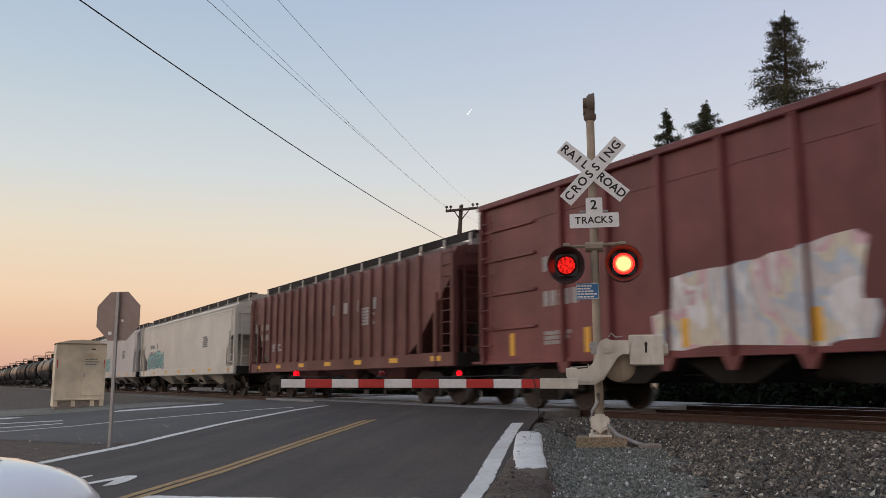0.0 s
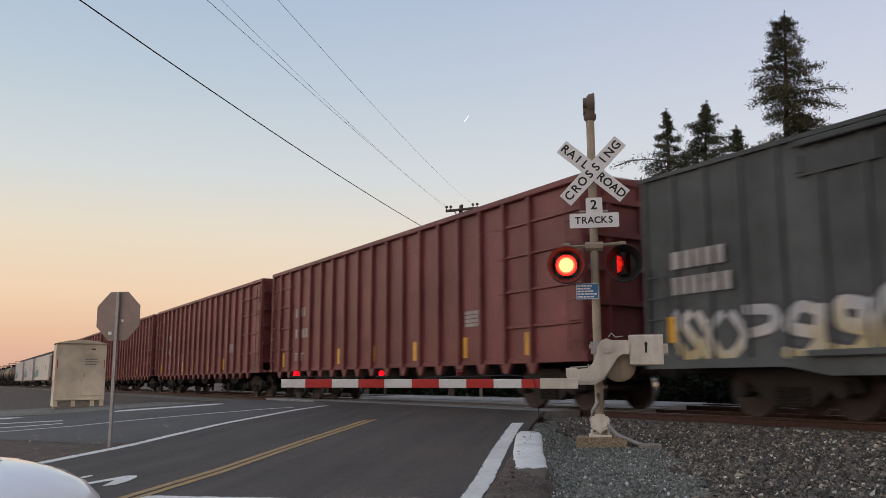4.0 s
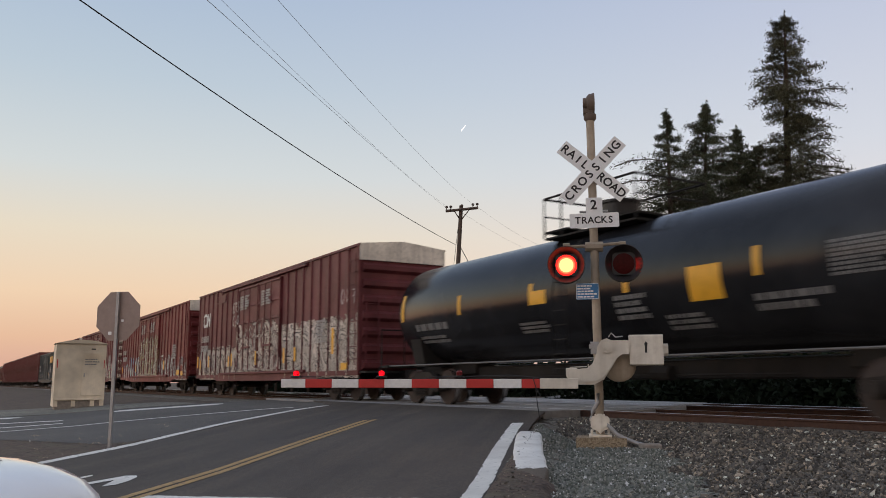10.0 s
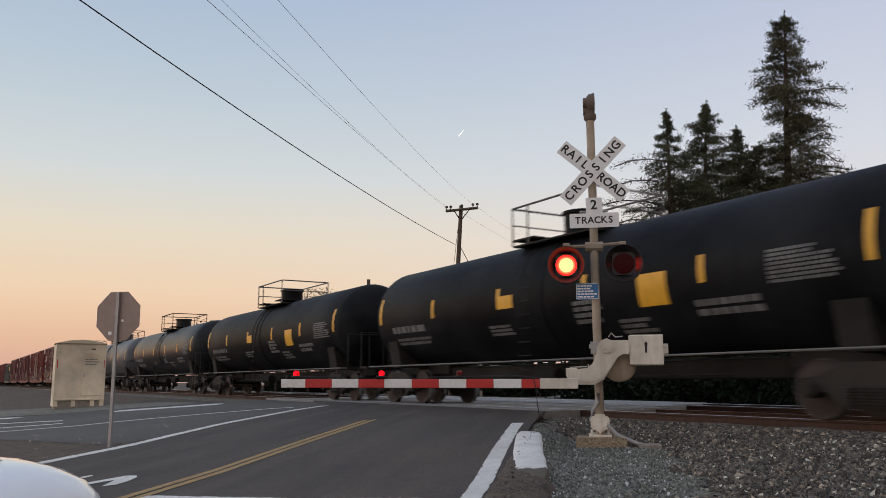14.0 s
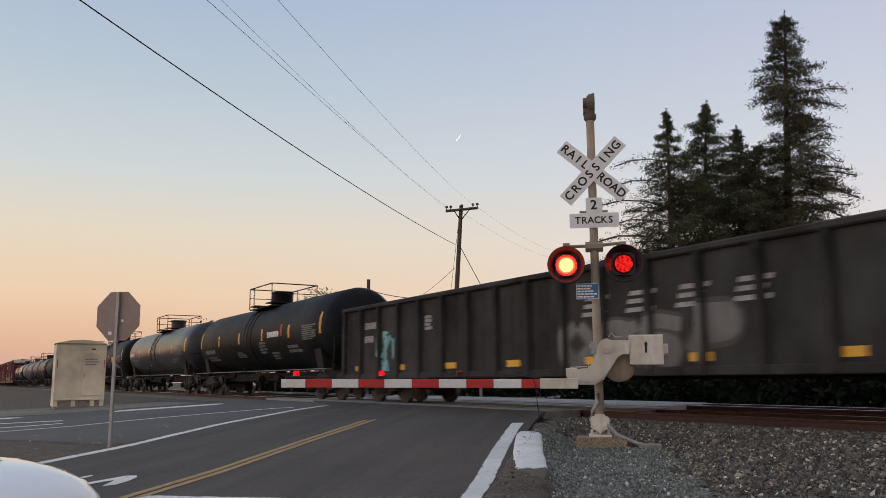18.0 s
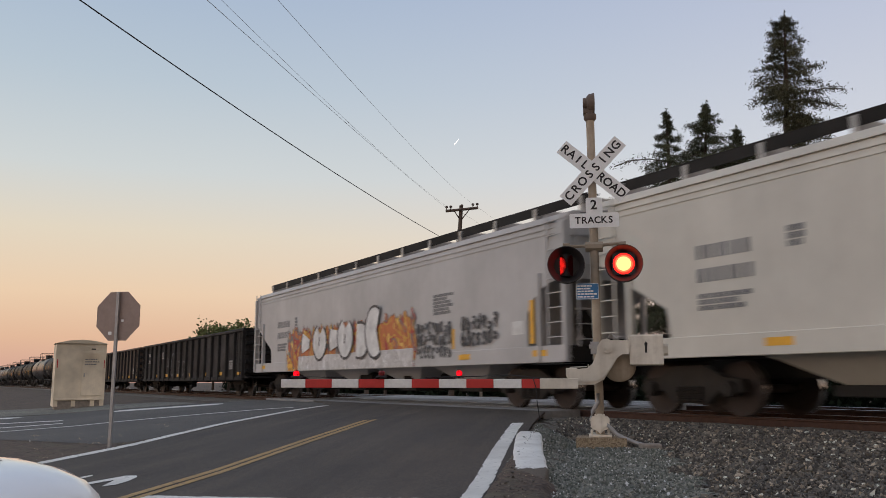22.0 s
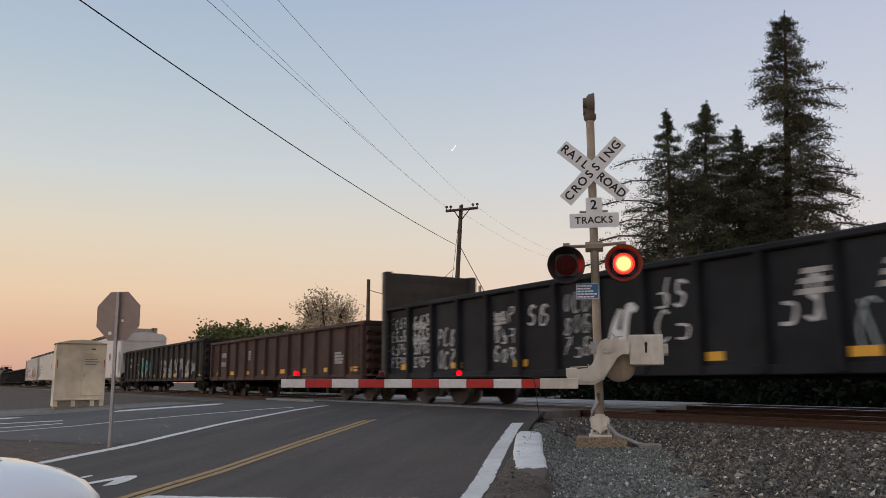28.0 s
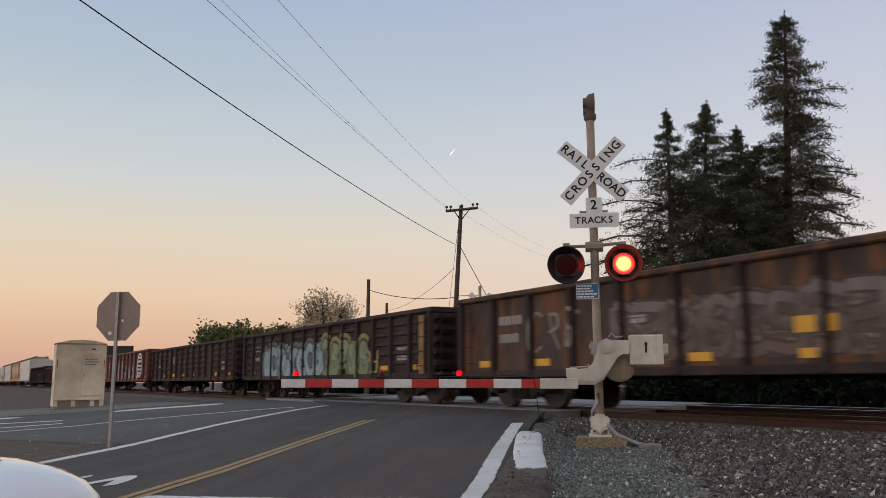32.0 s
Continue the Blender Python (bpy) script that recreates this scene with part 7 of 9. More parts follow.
def build_signal():
    sg = thing("crossing_signal", Matrix.Translation(MAST) @ pose(0, 0, 0, 0, 0, FACE), "railroad crossing signal with crossbuck, flashing red lamps and a lowered gate", "crossing signal")
    base = part("foundation", Shape().prism([(-0.34, -0.3), (0.36, -0.3), (0.37, 0.3), (-0.33, 0.3)], -0.5, -0.2, "z"), M["ironconcrete"], sg, "weathered brown concrete foundation block")
    s = Shape().cbox(-0.16, 0.16, -0.16, 0.16, -0.2, -0.16, 0.01)
    for a, b in ((-0.12, -0.12), (0.12, -0.12), (-0.12, 0.12), (0.12, 0.12)):
        s.cyl((a, b, -0.2), (a, b, -0.1), 0.018, n=6)
    part("base_flange", s, M["sigwhite"], sg)
    s = Shape().prism([(-0.13, -0.05), (-0.135, 0.06), (-0.11, 0.095), (-0.06, 0.1), (-0.03, 0.13), (0.03, 0.13), (0.06, 0.1), (0.11, 0.095), (0.135, 0.06), (0.13, -0.05), (0.1, -0.085), (0.05, -0.1), (0.0, -0.15), (-0.05, -0.1), (-0.1, -0.085)], -0.18, -0.06, "y")
    s.prism([(-0.1, -0.03), (-0.1, 0.06), (0.1, 0.06), (0.1, -0.03), (0.0, -0.09)], -0.195, -0.18, "y")
    for bx, bz in ((-0.06, 0.115), (0.06, 0.115), (0.0, -0.12)):
        s.cyl((bx, -0.2, bz), (bx, -0.17, bz), 0.016, n=8)
    part("junction_box", s, M["sigwhite"], sg, "white painted junction box at the foot of the mast")
    part("mast", Shape().cyl((0, 0, -0.2), (0, 0, 4.62), 0.062, n=16), M["mast"], sg, "cream painted steel mast", 40)
    s = Shape().lathe([(0, 0.07), (0.03, 0.095), (0.1, 0.095), (0.12, 0.07)], (0, 0, 4.52), (0, 0, 1), 14)
    s.cbox(-0.1, 0.05, -0.07, 0.07, 4.62, 4.72, 0.02)
    s.lathe([(0, 0.06), (0.02, 0.12), (0.05, 0.145), (0.10, 0.155), (0.13, 0.165), (0.13, 0.02)], (-0.06, 0, 4.8), (1, 0.05, 0), 20)
    s.lathe([(0, 0.09), (0.1, 0.1), (0.12, 0.05)], (-0.1, 0.0, 4.8), (1, 0.05, 0), 14)
    part("bell", s, M["bellpaint"], sg, "cream bell on top of the mast", 40)
    crossbuck(sg, 3.71, -0.1)
    # number-of-tracks sign
    s = Shape().prism([(-0.335, 2.885), (0.36, 2.885), (0.375, 2.9), (0.375, 3.09), (0.36, 3.105), (0.14, 3.105), (0.14, 3.325), (0.125, 3.34), (-0.09, 3.34), (-0.105, 3.325), (-0.105, 3.105), (-0.335, 3.105), (-0.35, 3.09), (-0.35, 2.9)], -0.082, -0.076, "y")
    pl = part("track_count_sign", s, M["signwhite"], sg, "white sign reading 2 TRACKS", 0, pose(0, 0, -0.035))
    for word, z, size, sp in (("2", 3.225, 0.2, 0.1), ("TRACKS", 2.995, 0.142, 0.096)):
        for i, ch in enumerate(word):
            me = letters(ch, size)
            me.materials.append(M["signblack"])
            part("letter", me, None, pl, "", 0, pose(0.012 + (i - (len(word) - 1) / 2) * sp, -0.085, z, 90, 0, 0))
    part("sign_bracket", Shape().cbox(-0.2, 0.22, -0.075, -0.02, 3.085, 3.115, 0.008), M["galv"], sg)
    # lamp cross arm with two flashing heads
    s = Shape().cbox(-0.13, 0.13, -0.09, 0.09, 2.50, 2.64, 0.04)
    part("lamp_bracket", s, M["mast"], sg)
    s = Shape().tube([(-0.44, -0.04, 2.575), (-0.2, -0.02, 2.585), (0, 0, 2.58), (0.2, -0.02, 2.6), (0.44, -0.04, 2.61)], 0.026)
    for sx in (-0.41, 0.41):
        s.cyl((sx, -0.05, 2.6), (sx, -0.05, 2.46), 0.032, n=8)
        s.cbox(sx - 0.05, sx + 0.05, -0.09, 0.0, 2.56, 2.63, 0.015)
    part("lamp_arm", s, M["mast"], sg)
    for sx, ph in ((-0.415, 0), (0.415, 1)):
        head = part("lamp_head", Shape().lathe([(0.0, 0.05), (0.02, 0.17), (0.1, 0.2), (0.24, 0.2), (0.25, 0.27), (0.26, 0.272), (0.265, 0.19), (0.2, 0.188), (0.03, 0.16), (0.025, 0.001)], (sx, 0.16, 2.285), (0, -1, 0), 32), M["signalblack"], sg, "round black lamp head with a backing disc", 40)
        s = Shape().lathe([(0.0, 0.178), (0.05, 0.2), (0.13, 0.262), (0.15, 0.266), (0.15, 0.274), (0.12, 0.274), (0.0, 0.2)], (sx, -0.1, 2.285), (0, -1, 0), 36)
        part("visor", s, M["visor"], head, "flared black hood round the lens", 40)
        lamp_face(sg, sx, -0.155, 2.285, 0.16, ph)
    # blue notice with unreadable rows
    s = Shape().prism([(-0.285, 1.79), (-0.275, 1.78), (0.035, 1.78), (0.045, 1.79), (0.045, 2.01), (0.035, 2.02), (-0.275, 2.02), (-0.285, 2.01)], -0.078, -0.07, "y")
    nb = part("notice", s, M["bluesign"], sg, "small blue emergency notice with white rows of text", 0)
    dashes("lettering", nb, -0.265, -0.0785, 1.8, 0.29, 0.2, 5, M["signwhite"], 3, 0.55, 0.6)
    s = Shape().box(-0.28, 0.04, -0.0795, -0.0785, 2.007, 2.014).box(-0.28, 0.04, -0.0795, -0.0785, 1.786, 1.793).box(-0.28, -0.274, -0.0795, -0.0785, 1.786, 2.014).box(0.034, 0.04, -0.0795, -0.0785, 1.786, 2.014)
    part("text_border", s, M["signwhite"], nb, "", 0)
    # gate mechanism
    s = Shape().cbox(0.45, 0.915, -0.24, 0.12, 0.815, 1.245, 0.015)
    gm = part("counterweight", s, M["sigwhite"], sg, "white painted counterweight box")
    part("keyhole", Shape().prism([(0.66, 0.99), (0.69, 0.99), (0.69, 1.06), (0.7, 1.12), (0.675, 1.15), (0.655, 1.12), (0.662, 1.06)], -0.247, -0.241, "y"), M["signalblack"], gm, "", 0)
    part("end_cap", Shape().cbox(0.915, 0.99, -0.14, 0.02, 0.95, 1.12, 0.03), M["sigwhite"], gm)
    s = Shape().lathe([(0, 0.1), (0.01, 0.2), (0.05, 0.24), (0.4, 0.24), (0.44, 0.2), (0.45, 0.1)], (0.3, -0.12, 0.82), (0, 1, 0), 24)
    s.cbox(0.1, 0.5, -0.1, 0.28, 0.7, 1.0, 0.06)
    part("motor_housing", s, M["mast"], sg, "rounded cream motor housing", 40)
    arm_prof = [(0.46, 1.17), (0.2, 1.17), (0.13, 1.2), (0.05, 1.17), (0.0, 1.09), (-0.02, 0.98), (-0.08, 0.84), (-0.18, 0.765), (-0.42, 0.745), (-0.45, 0.68), (-0.43, 0.58), (-0.32, 0.545), (-0.06, 0.545), (0.08, 0.62), (0.2, 0.8), (0.28, 0.93), (0.36, 0.99), (0.46, 0.99)]
    s = Shape().prism(arm_prof, -0.25, -0.17, "y")
    s.prism([(p[0] * 0.94 + 0.005, (p[1] - 0.85) * 0.86 + 0.85) for p in arm_prof], -0.27, -0.25, "y")
    s.cyl((0.135, -0.3, 1.065), (0.135, -0.1, 1.065), 0.075, n=20).cyl((0.135, -0.32, 1.065), (0.135, -0.29, 1.065), 0.035, n=10)
    s.cbox(-0.46, -0.3, -0.22, -0.14, 0.66, 0.78, 0.01)
    s.cyl((-0.14, -0.2, 0.76), (-0.14, -0.2, 0.84), 0.007, n=5).tube([(-0.4, -0.2, 0.75), (-0.4, -0.2, 0.79), (-0.16, -0.2, 0.8)], 0.007, 5)
    part("gate_bracket", s, M["sigwhite"], sg, "curved white cast bracket carrying the gate arm", 40)
    s = Shape()
    s.cyl((-0.06, -0.02, 1.12), (0.0, -0.08, 0.95), 0.02, n=6).cbox(-0.1, 0.02, -0.1, -0.06, 0.98, 1.16, 0.01).cbox(-0.12, -0.08, -0.12, 0.02, 1.06, 1.12, 0.01)
    part("linkage", s, M["galv"], sg)
    part("wire_hook", Shape().tube([(0.16, -0.15, 1.22), (0.2, -0.15, 1.28), (0.26, -0.15, 1.22), (0.36, -0.15, 1.23)], 0.01), M["galv"], sg)
    # flexible conduit down to a small ground box
    s = Shape().tube([(-0.02, -0.09, 0.42), (-0.02, -0.09, 0.3), (-0.1, -0.12, 0.16), (-0.13, -0.13, 0.06), (-0.04, -0.16, 0.02), (0.08, -0.16, 0.0), (0.16, -0.17, -0.08), (0.22, -0.18, -0.15), (0.34, -0.2, -0.21), (0.5, -0.24, -0.27), (0.66, -0.28, -0.31), (0.76, -0.3, -0.33)], 0.03, 8)
    part("conduit", s, M["galv"], sg, "grey flexible cable conduit", 60)
    return sg


signal = build_signal()
tagged(part("ground_box", Shape().cbox(-0.13, 0.13, -0.1, 0.1, -0.47, -0.3, 0.02), M["concrete"], m=Matrix.Translation((-8.55, -3.95, 0.04)) @ pose(0, 0, 0, 0, 0, 60)), "small concrete cable box in the gravel", "cable box")


def build_gate(root, tip, n_bands, name_label, lamps, lit_first):
    """The lowered striped arm, root to tip, a thing that rests on its bracket."""
    root, tip = Vector(root), Vector(tip)
    d = tip - root
    L = d.length
    turn = math.degrees(math.atan2(d.y, d.x))
    drop = math.degrees(math.asin(d.z / L))
    gate = thing("gate_arm", Matrix.Translation(root) @ pose(0, 0, 0, 0, -drop, turn), name_label, "gate arm", "crossing gates")
    edges = [0.0, 0.56, 0.83, 1.25, 1.66, 2.08, 2.5, 2.93, 3.34, 3.77, 4.2, 4.6]
    k = L / 4.6
    for i in range(n_bands):
        a, b = edges[i] * k, edges[i + 1] * k
        m = M["sigwhite"] if i == 0 else (M["gate_red"] if i % 2 else M["gate_white"])
        part("stripe", Shape().cbox(a + 0.002, b - 0.002, -0.022, 0.022, -0.064 if i else -0.072, 0.064 if i else 0.072, 0.006), m, gate, "red reflective stripe" if i % 2 else "white reflective stripe", 0)
    s = Shape()
    for x, ph, f in lamps:
        s = Shape().cbox(x * k - 0.07, x * k + 0.07, -0.05, 0.05, 0.085, 0.11, 0.01)
        s.cyl((x * k, 0, 0.075), (x * k, 0, 0.1), 0.02, n=6)
        s.lathe([(0, 0.05), (0.0, 0.055), (0.016, 0.055), (0.016, 0.05)], (x * k, 0, 0.1), (0, 0, 1), 14)
        g = part("gate_lamp", s, M["signalblack"], gate, "small red gate lamp")
        part("lamp_cap", Shape().cyl((x * k, 0, 0.19), (x * k, 0, 0.2), 0.03, n=10), M["signalblack"], g)
        if ph is None:
            part("lens", Shape().lathe([(0, 0.03), (0.015, 0.042), (0.065, 0.045), (0.085, 0.025), (0.09, 0.002)], (x * k, 0, 0.1), (0, 0, 1), 16), M["small_lit"], g, "", 40)
        else:
            # the lamp insert is lit on one half and dark on the other; it turns to flash
            h = Shape().lathe([(0, 0.03), (0.015, 0.042), (0.065, 0.045), (0.085, 0.025), (0.09, 0.002)], (0, 0, 0), (0, 0, 1), 24)
            me = h.mesh("lens", 40)
            me.materials.append(M["small_lit"])
            me.materials.append(M["small_dark"])
            for p in me.polygons:
                if p.center.y * f < 0:
                    p.material_index = 1
            ob = part("lens", me, None, g, "", 40, pose(x * k, 0, 0.1))
            FLASH.append((ob, ph, (x * k, 0, 0.1), False))
    s = Shape()
    cable = [(0.3, 0.03, 0.05), (1.0, 0.03, 0.12), (1.6, 0.03, 0.1), (2.2, 0.03, 0.09), (2.9, 0.035, -0.06), (3.05, 0.035, 0.1), (3.3, 0.035, -0.05), (3.6, 0.03, 0.09), (4.4, 0.03, 0.1)]
    part("lamp_cable", s.tube([(a * k, -b, c) for a, b, c in cable], 0.008, 5), M["cable"], gate, "", 60)
    part("hanging_cord", Shape().tube([(0.66 * k, 0.03, 0.08), (0.62 * k, 0.03, -0.05), (0.6 * k, 0.02, -0.3), (0.57 * k, 0.0, -0.5)], 0.006, 5), M["cable"], gate, "", 60)
    return gate


near_gate = build_gate((-9.12, -4.72, 0.56), (-12.05, -8.02, 0.575), 11, "lowered crossing gate arm with red and white stripes and red lamps", ((1.77, 1, 1), (2.98, 0, 1), (4.36, None, 1)), True)


def build_far_signal():
    p = Vector((-28.3, 6.3, 0))
    sg = thing("crossing_signal", Matrix.Translation(p) @ pose(0, 0, 0, 0, 0, FACE + 180), "opposite crossing signal seen from behind, beyond the tracks", "crossing signal")
    part("mast", Shape().cyl((0, 0, -0.3), (0, 0, 4.5), 0.06, n=10), M["mast"], sg)
    crossbuck(sg, 3.75, -0.1, False)
    s = Shape().tube([(-0.42, -0.05, 2.62), (0.42, -0.05, 2.62)], 0.03)
    part("lamp_arm", s, M["mast"], sg)
    for sx in (-0.41, 0.41):
        part("lamp_head", Shape().lathe([(0.0, 0.05), (0.02, 0.17), (0.16, 0.19), (0.17, 0.27), (0.19, 0.02)], (sx, 0.08, 2.285), (0, -1, 0), 20), M["signalblack"], sg)
    part("counterweight", Shape().cbox(-0.8, -0.4, -0.2, 0.1, 0.85, 1.25, 0.02), M["sigwhite"], sg)
    part("foundation", Shape().box(-0.35, 0.35, -0.3, 0.3, -0.6, -0.25), M["concrete"], sg)


build_far_signal()
far_gate = build_gate((-28.0, 6.5, 0.75), (-22.6, 7.0, 0.8), 11, "lowered gate arm beyond the tracks with red and white stripes", ((1.85, None, 1), (4.42, None, 1)), True)


# ---------------------------------------------------------------- stop sign, cabinet, waiting car
def build_stop_sign():
    st = thing("stop_sign", pose(-16.02, -9.76, 0.04, 0, 0, 45.5), "octagonal stop sign showing its bare grey back", "stop sign")
    r = 0.447 / math.cos(math.pi / 8)
    s = Shape().prism([(r * math.cos(math.pi / 8 + math.pi / 4 * k), 1.76 + r * math.sin(math.pi / 8 + math.pi / 4 * k)) for k in range(8)], 0.03, 0.034, "y")
    part("sign_plate", s, M["alu"], st, "bare aluminium octagon", 0)
    s = Shape().prism([(-0.028, -0.02), (0.028, -0.02), (0.02, 0.028), (0.008, 0.028), (0.008, -0.008), (-0.008, -0.008), (-0.008, 0.028), (-0.02, 0.028)], -0.75, 2.2, "z")
    part("post", s, M["galv"], st, "galvanised U-channel post", 0)
    for z in (1.55, 2.05):
        part("bolt", Shape().cyl((0, -0.03, z), (0, 0.04, z), 0.012, n=6), M["galv"], st)
    part("sticker", Shape().box(-0.19, -0.12, 0.026, 0.0295, 1.42, 1.48), M["signwhite"], st, "small white sticker", 0)
    part("sticker", Shape().box(0.07, 0.12, 0.026, 0.0295, 1.65, 1.7), M["signwhite"], st, "small white sticker", 0)


build_stop_sign()


def build_cabinet():
    cb = thing("signal_cabinet", pose(-37.25, -7.66, -0.215, 0, 0, 87), "cream steel signal equipment cabinet with red reflectors and a louvred door", "equipment cabinet")
    W, D, Hh = 0.93, 0.95, 2.38
    part("body", Shape().cbox(-W, W, -D, D, 0.12, Hh, 0.02), M["cabinet"], cb)
    part("roof", Shape().prism([(-W - 0.06, Hh), (-W * 0.5, Hh + 0.12), (0, Hh + 0.16), (W * 0.5, Hh + 0.12), (W + 0.06, Hh)], -D - 0.06, D + 0.06, "y"), M["cabinet"], cb)
    dr = part("door", Shape().cbox(0.05, 0.82, -D - 0.03, -D - 0.002, 0.3, 2.08, 0.01), M["cabinet"], cb)
    s = Shape()
    for k in range(12):
        s.box(0.14, 0.72, -D - 0.045, -D - 0.03, 1.98 - 0.02 * k, 1.99 - 0.02 * k)
    part("louvre", s, M["cabinet"], dr)
    part("handle", Shape().cyl((0.14, -D - 0.06, 1.05), (0.14, -D - 0.06, 1.2), 0.02, n=8), M["galv"], dr)
    dashes("lettering", dr, 0.15, -D - 0.0305, 1.5, 0.58, 0.3, 3, M["darkletter"], 8, 0.45, 0.5)
    for x in (-0.92, 0.86):
        part("reflector", Shape().box(x, x + 0.07, -D - 0.008, -D - 0.001, 1.4, 1.74), M["gate_red"], cb, "red reflector strip", 0)
    for x in (-0.93, -0.02, 0.89):
        part("corner_strip", Shape().cbox(x - 0.005, x + 0.045, -D - 0.014, -D + 0.01, 0.14, 2.36, 0.006), M["cabinet"], cb)
    part("lower_rail", Shape().cbox(-0.93, 0.93, -D - 0.012, -D + 0.01, 0.13, 0.2, 0.006), M["cabinet"], cb)
    part("plinth", Shape().box(-0.86, 0.86, -D + 0.06, D - 0.06, -0.3, 0.12), M["concrete"], cb, "grey concrete plinth")
    part("vent", Shape().box(0.36, 0.52, -D - 0.012, -D - 0.001, 2.14, 2.19), M["signalblack"], cb, "", 0)
    for x in (-0.85, -0.2, 0.5, 0.85):
        part("leg", Shape().cbox(x - 0.08, x + 0.08, -D + 0.02, D - 0.02, -0.12, 0.12, 0.01), M["cabinet"], cb)


build_cabinet()


def build_car():
    """Front of a white sedan waiting at the gate: bonnet, wings, headlamps, windscreen, cabin and wheels."""
    h = math.degrees(math.atan2(RD[1], RD[0]))
    car = thing("car", pose(-4.02, -12.73, -0.695, 0, 0, h), "white sedan waiting at the lowered gate", "car")
    return car, h


def car_body():
    car, h = build_car()
    # x forward, front bumper at x = 0.5
    nose = [0.997, 0.99, 0.978, 0.96, 0.92, 0.86, 0.78, 0.68, 0.55, 0.4, 0.2, 0.0]
    secs = [(-0.1 + 0.86 * u, 0.9 * (1 - u ** 7) ** 0.42, 0.2 + 0.22 * u ** 3, 0.66 + 0.352 * (1 - u ** 4.2) ** 0.56) for u in nose] + [ (-0.7, 0.895, 0.2, 1.03), (-1.0, 0.9, 0.2, 1.04), (-1.6, 0.9, 0.2, 1.04), (-3.0, 0.9, 0.2, 1.02), (-3.8, 0.87, 0.25, 1.0), (-4.15, 0.75, 0.35, 0.9)]
    rings = []
    for x, w, zb, zt in secs:
        r = []
        for k in range(40):
            a = 2 * math.pi * (k + 0.5) / 40
            c, s = math.cos(a), math.sin(a)
            p = 3.4
            rr = 1 / (abs(c) ** p + abs(s) ** p) ** (1 / p)
            zc, hz = (zb + zt) / 2, (zt - zb) / 2
            r.append((x, w * rr * c, zc + hz * rr * s))
        rings.append(r)
    part("body", Shape().loft(rings), M["carwhite"], car, "glossy white bodywork", 120)
    cab = [(-0.95, 0.72, 0.95, 1.0), (-1.5, 0.7, 0.95, 1.36), (-2.0, 0.66, 0.95, 1.45), (-2.7, 0.66, 0.95, 1.43), (-3.5, 0.68, 0.95, 1.02)]
    rings = [[(x, w * a, zb if b < 0 else zt) for a, b in ((-1.05, -1), (1.05, -1), (0.85, 1), (-0.85, 1))] for x, w, zb, zt in cab]
    part("cabin_glass", Shape().loft(rings), M["glassdark"], car, "dark glazed cabin", 60)
    part("roof", Shape().cbox(-2.75, -1.75, -0.56, 0.56, 1.42, 1.475, 0.03), M["carwhite"], car)
    part("grille", Shape().cbox(0.625, 0.655, -0.42, 0.42, 0.48, 0.6, 0.01), M["signalblack"], car, "black front grille")
    part("bumper", Shape().cbox(0.55, 0.68, -0.66, 0.66, 0.3, 0.44, 0.04), M["carwhite"], car)
    part("bonnet_seam", Shape().tube([(-0.85, -0.62, 1.024), (-0.1, -0.64, 0.998), (0.2, -0.58, 0.985), (0.3, 0.0, 0.995), (0.2, 0.58, 0.985), (-0.1, 0.64, 0.998), (-0.85, 0.62, 1.024)], 0.003, 5), M["galv"], car, "seam round the bonnet")
    for sy in (-1, 1):
        part("wing_mirror", Shape().cbox(-1.42, -1.26, sy * 1.0 - 0.1, sy * 1.0 + 0.1, 1.0, 1.14, 0.03), M["carwhite"], car)
        part("door_handle", Shape().cbox(-2.3, -2.12, sy * 0.9 - 0.02, sy * 0.9 + 0.02, 0.84, 0.87, 0.008), M["galv"], car)
        part("tail_lamp", Shape().cbox(-4.14, -4.0, sy * 0.66 - 0.12, sy * 0.66 + 0.12, 0.66, 0.78, 0.02), M["gate_red"], car, "red tail lamp")
        for xa, xb in ((-1.02, -1.72), (-3.42, -2.72)):
            part("roof_pillar", Shape().tube([(xa, sy * 0.72, 0.98), (xb, sy * 0.56, 1.43)], 0.035, 6), M["carwhite"], car)
        part("headlamp", Shape().lathe([(0, 0.02), (0.02, 0.07), (0.07, 0.085), (0.11, 0.05)], (0.44, sy * 0.67, 0.78), (1, sy * 0.7, 0.15), 16), M["headglass"], car, "clear headlamp", 40)
        for x in (-0.4, -3.2):
            w = part("wheel", Shape().cyl((x, sy * 0.68, 0.32), (x, sy * 0.92, 0.32), 0.2, n=20), M["galv"], car, "", 40)
            part("tyre", Shape().lathe([(-0.1, 0.2), (-0.11, 0.29), (-0.08, 0.325), (0.08, 0.325), (0.11, 0.29), (0.1, 0.2)], (x, sy * 0.8, 0.32), (0, 1, 0), 24), M["rubber"], w, "", 40)
    return car


car_body()


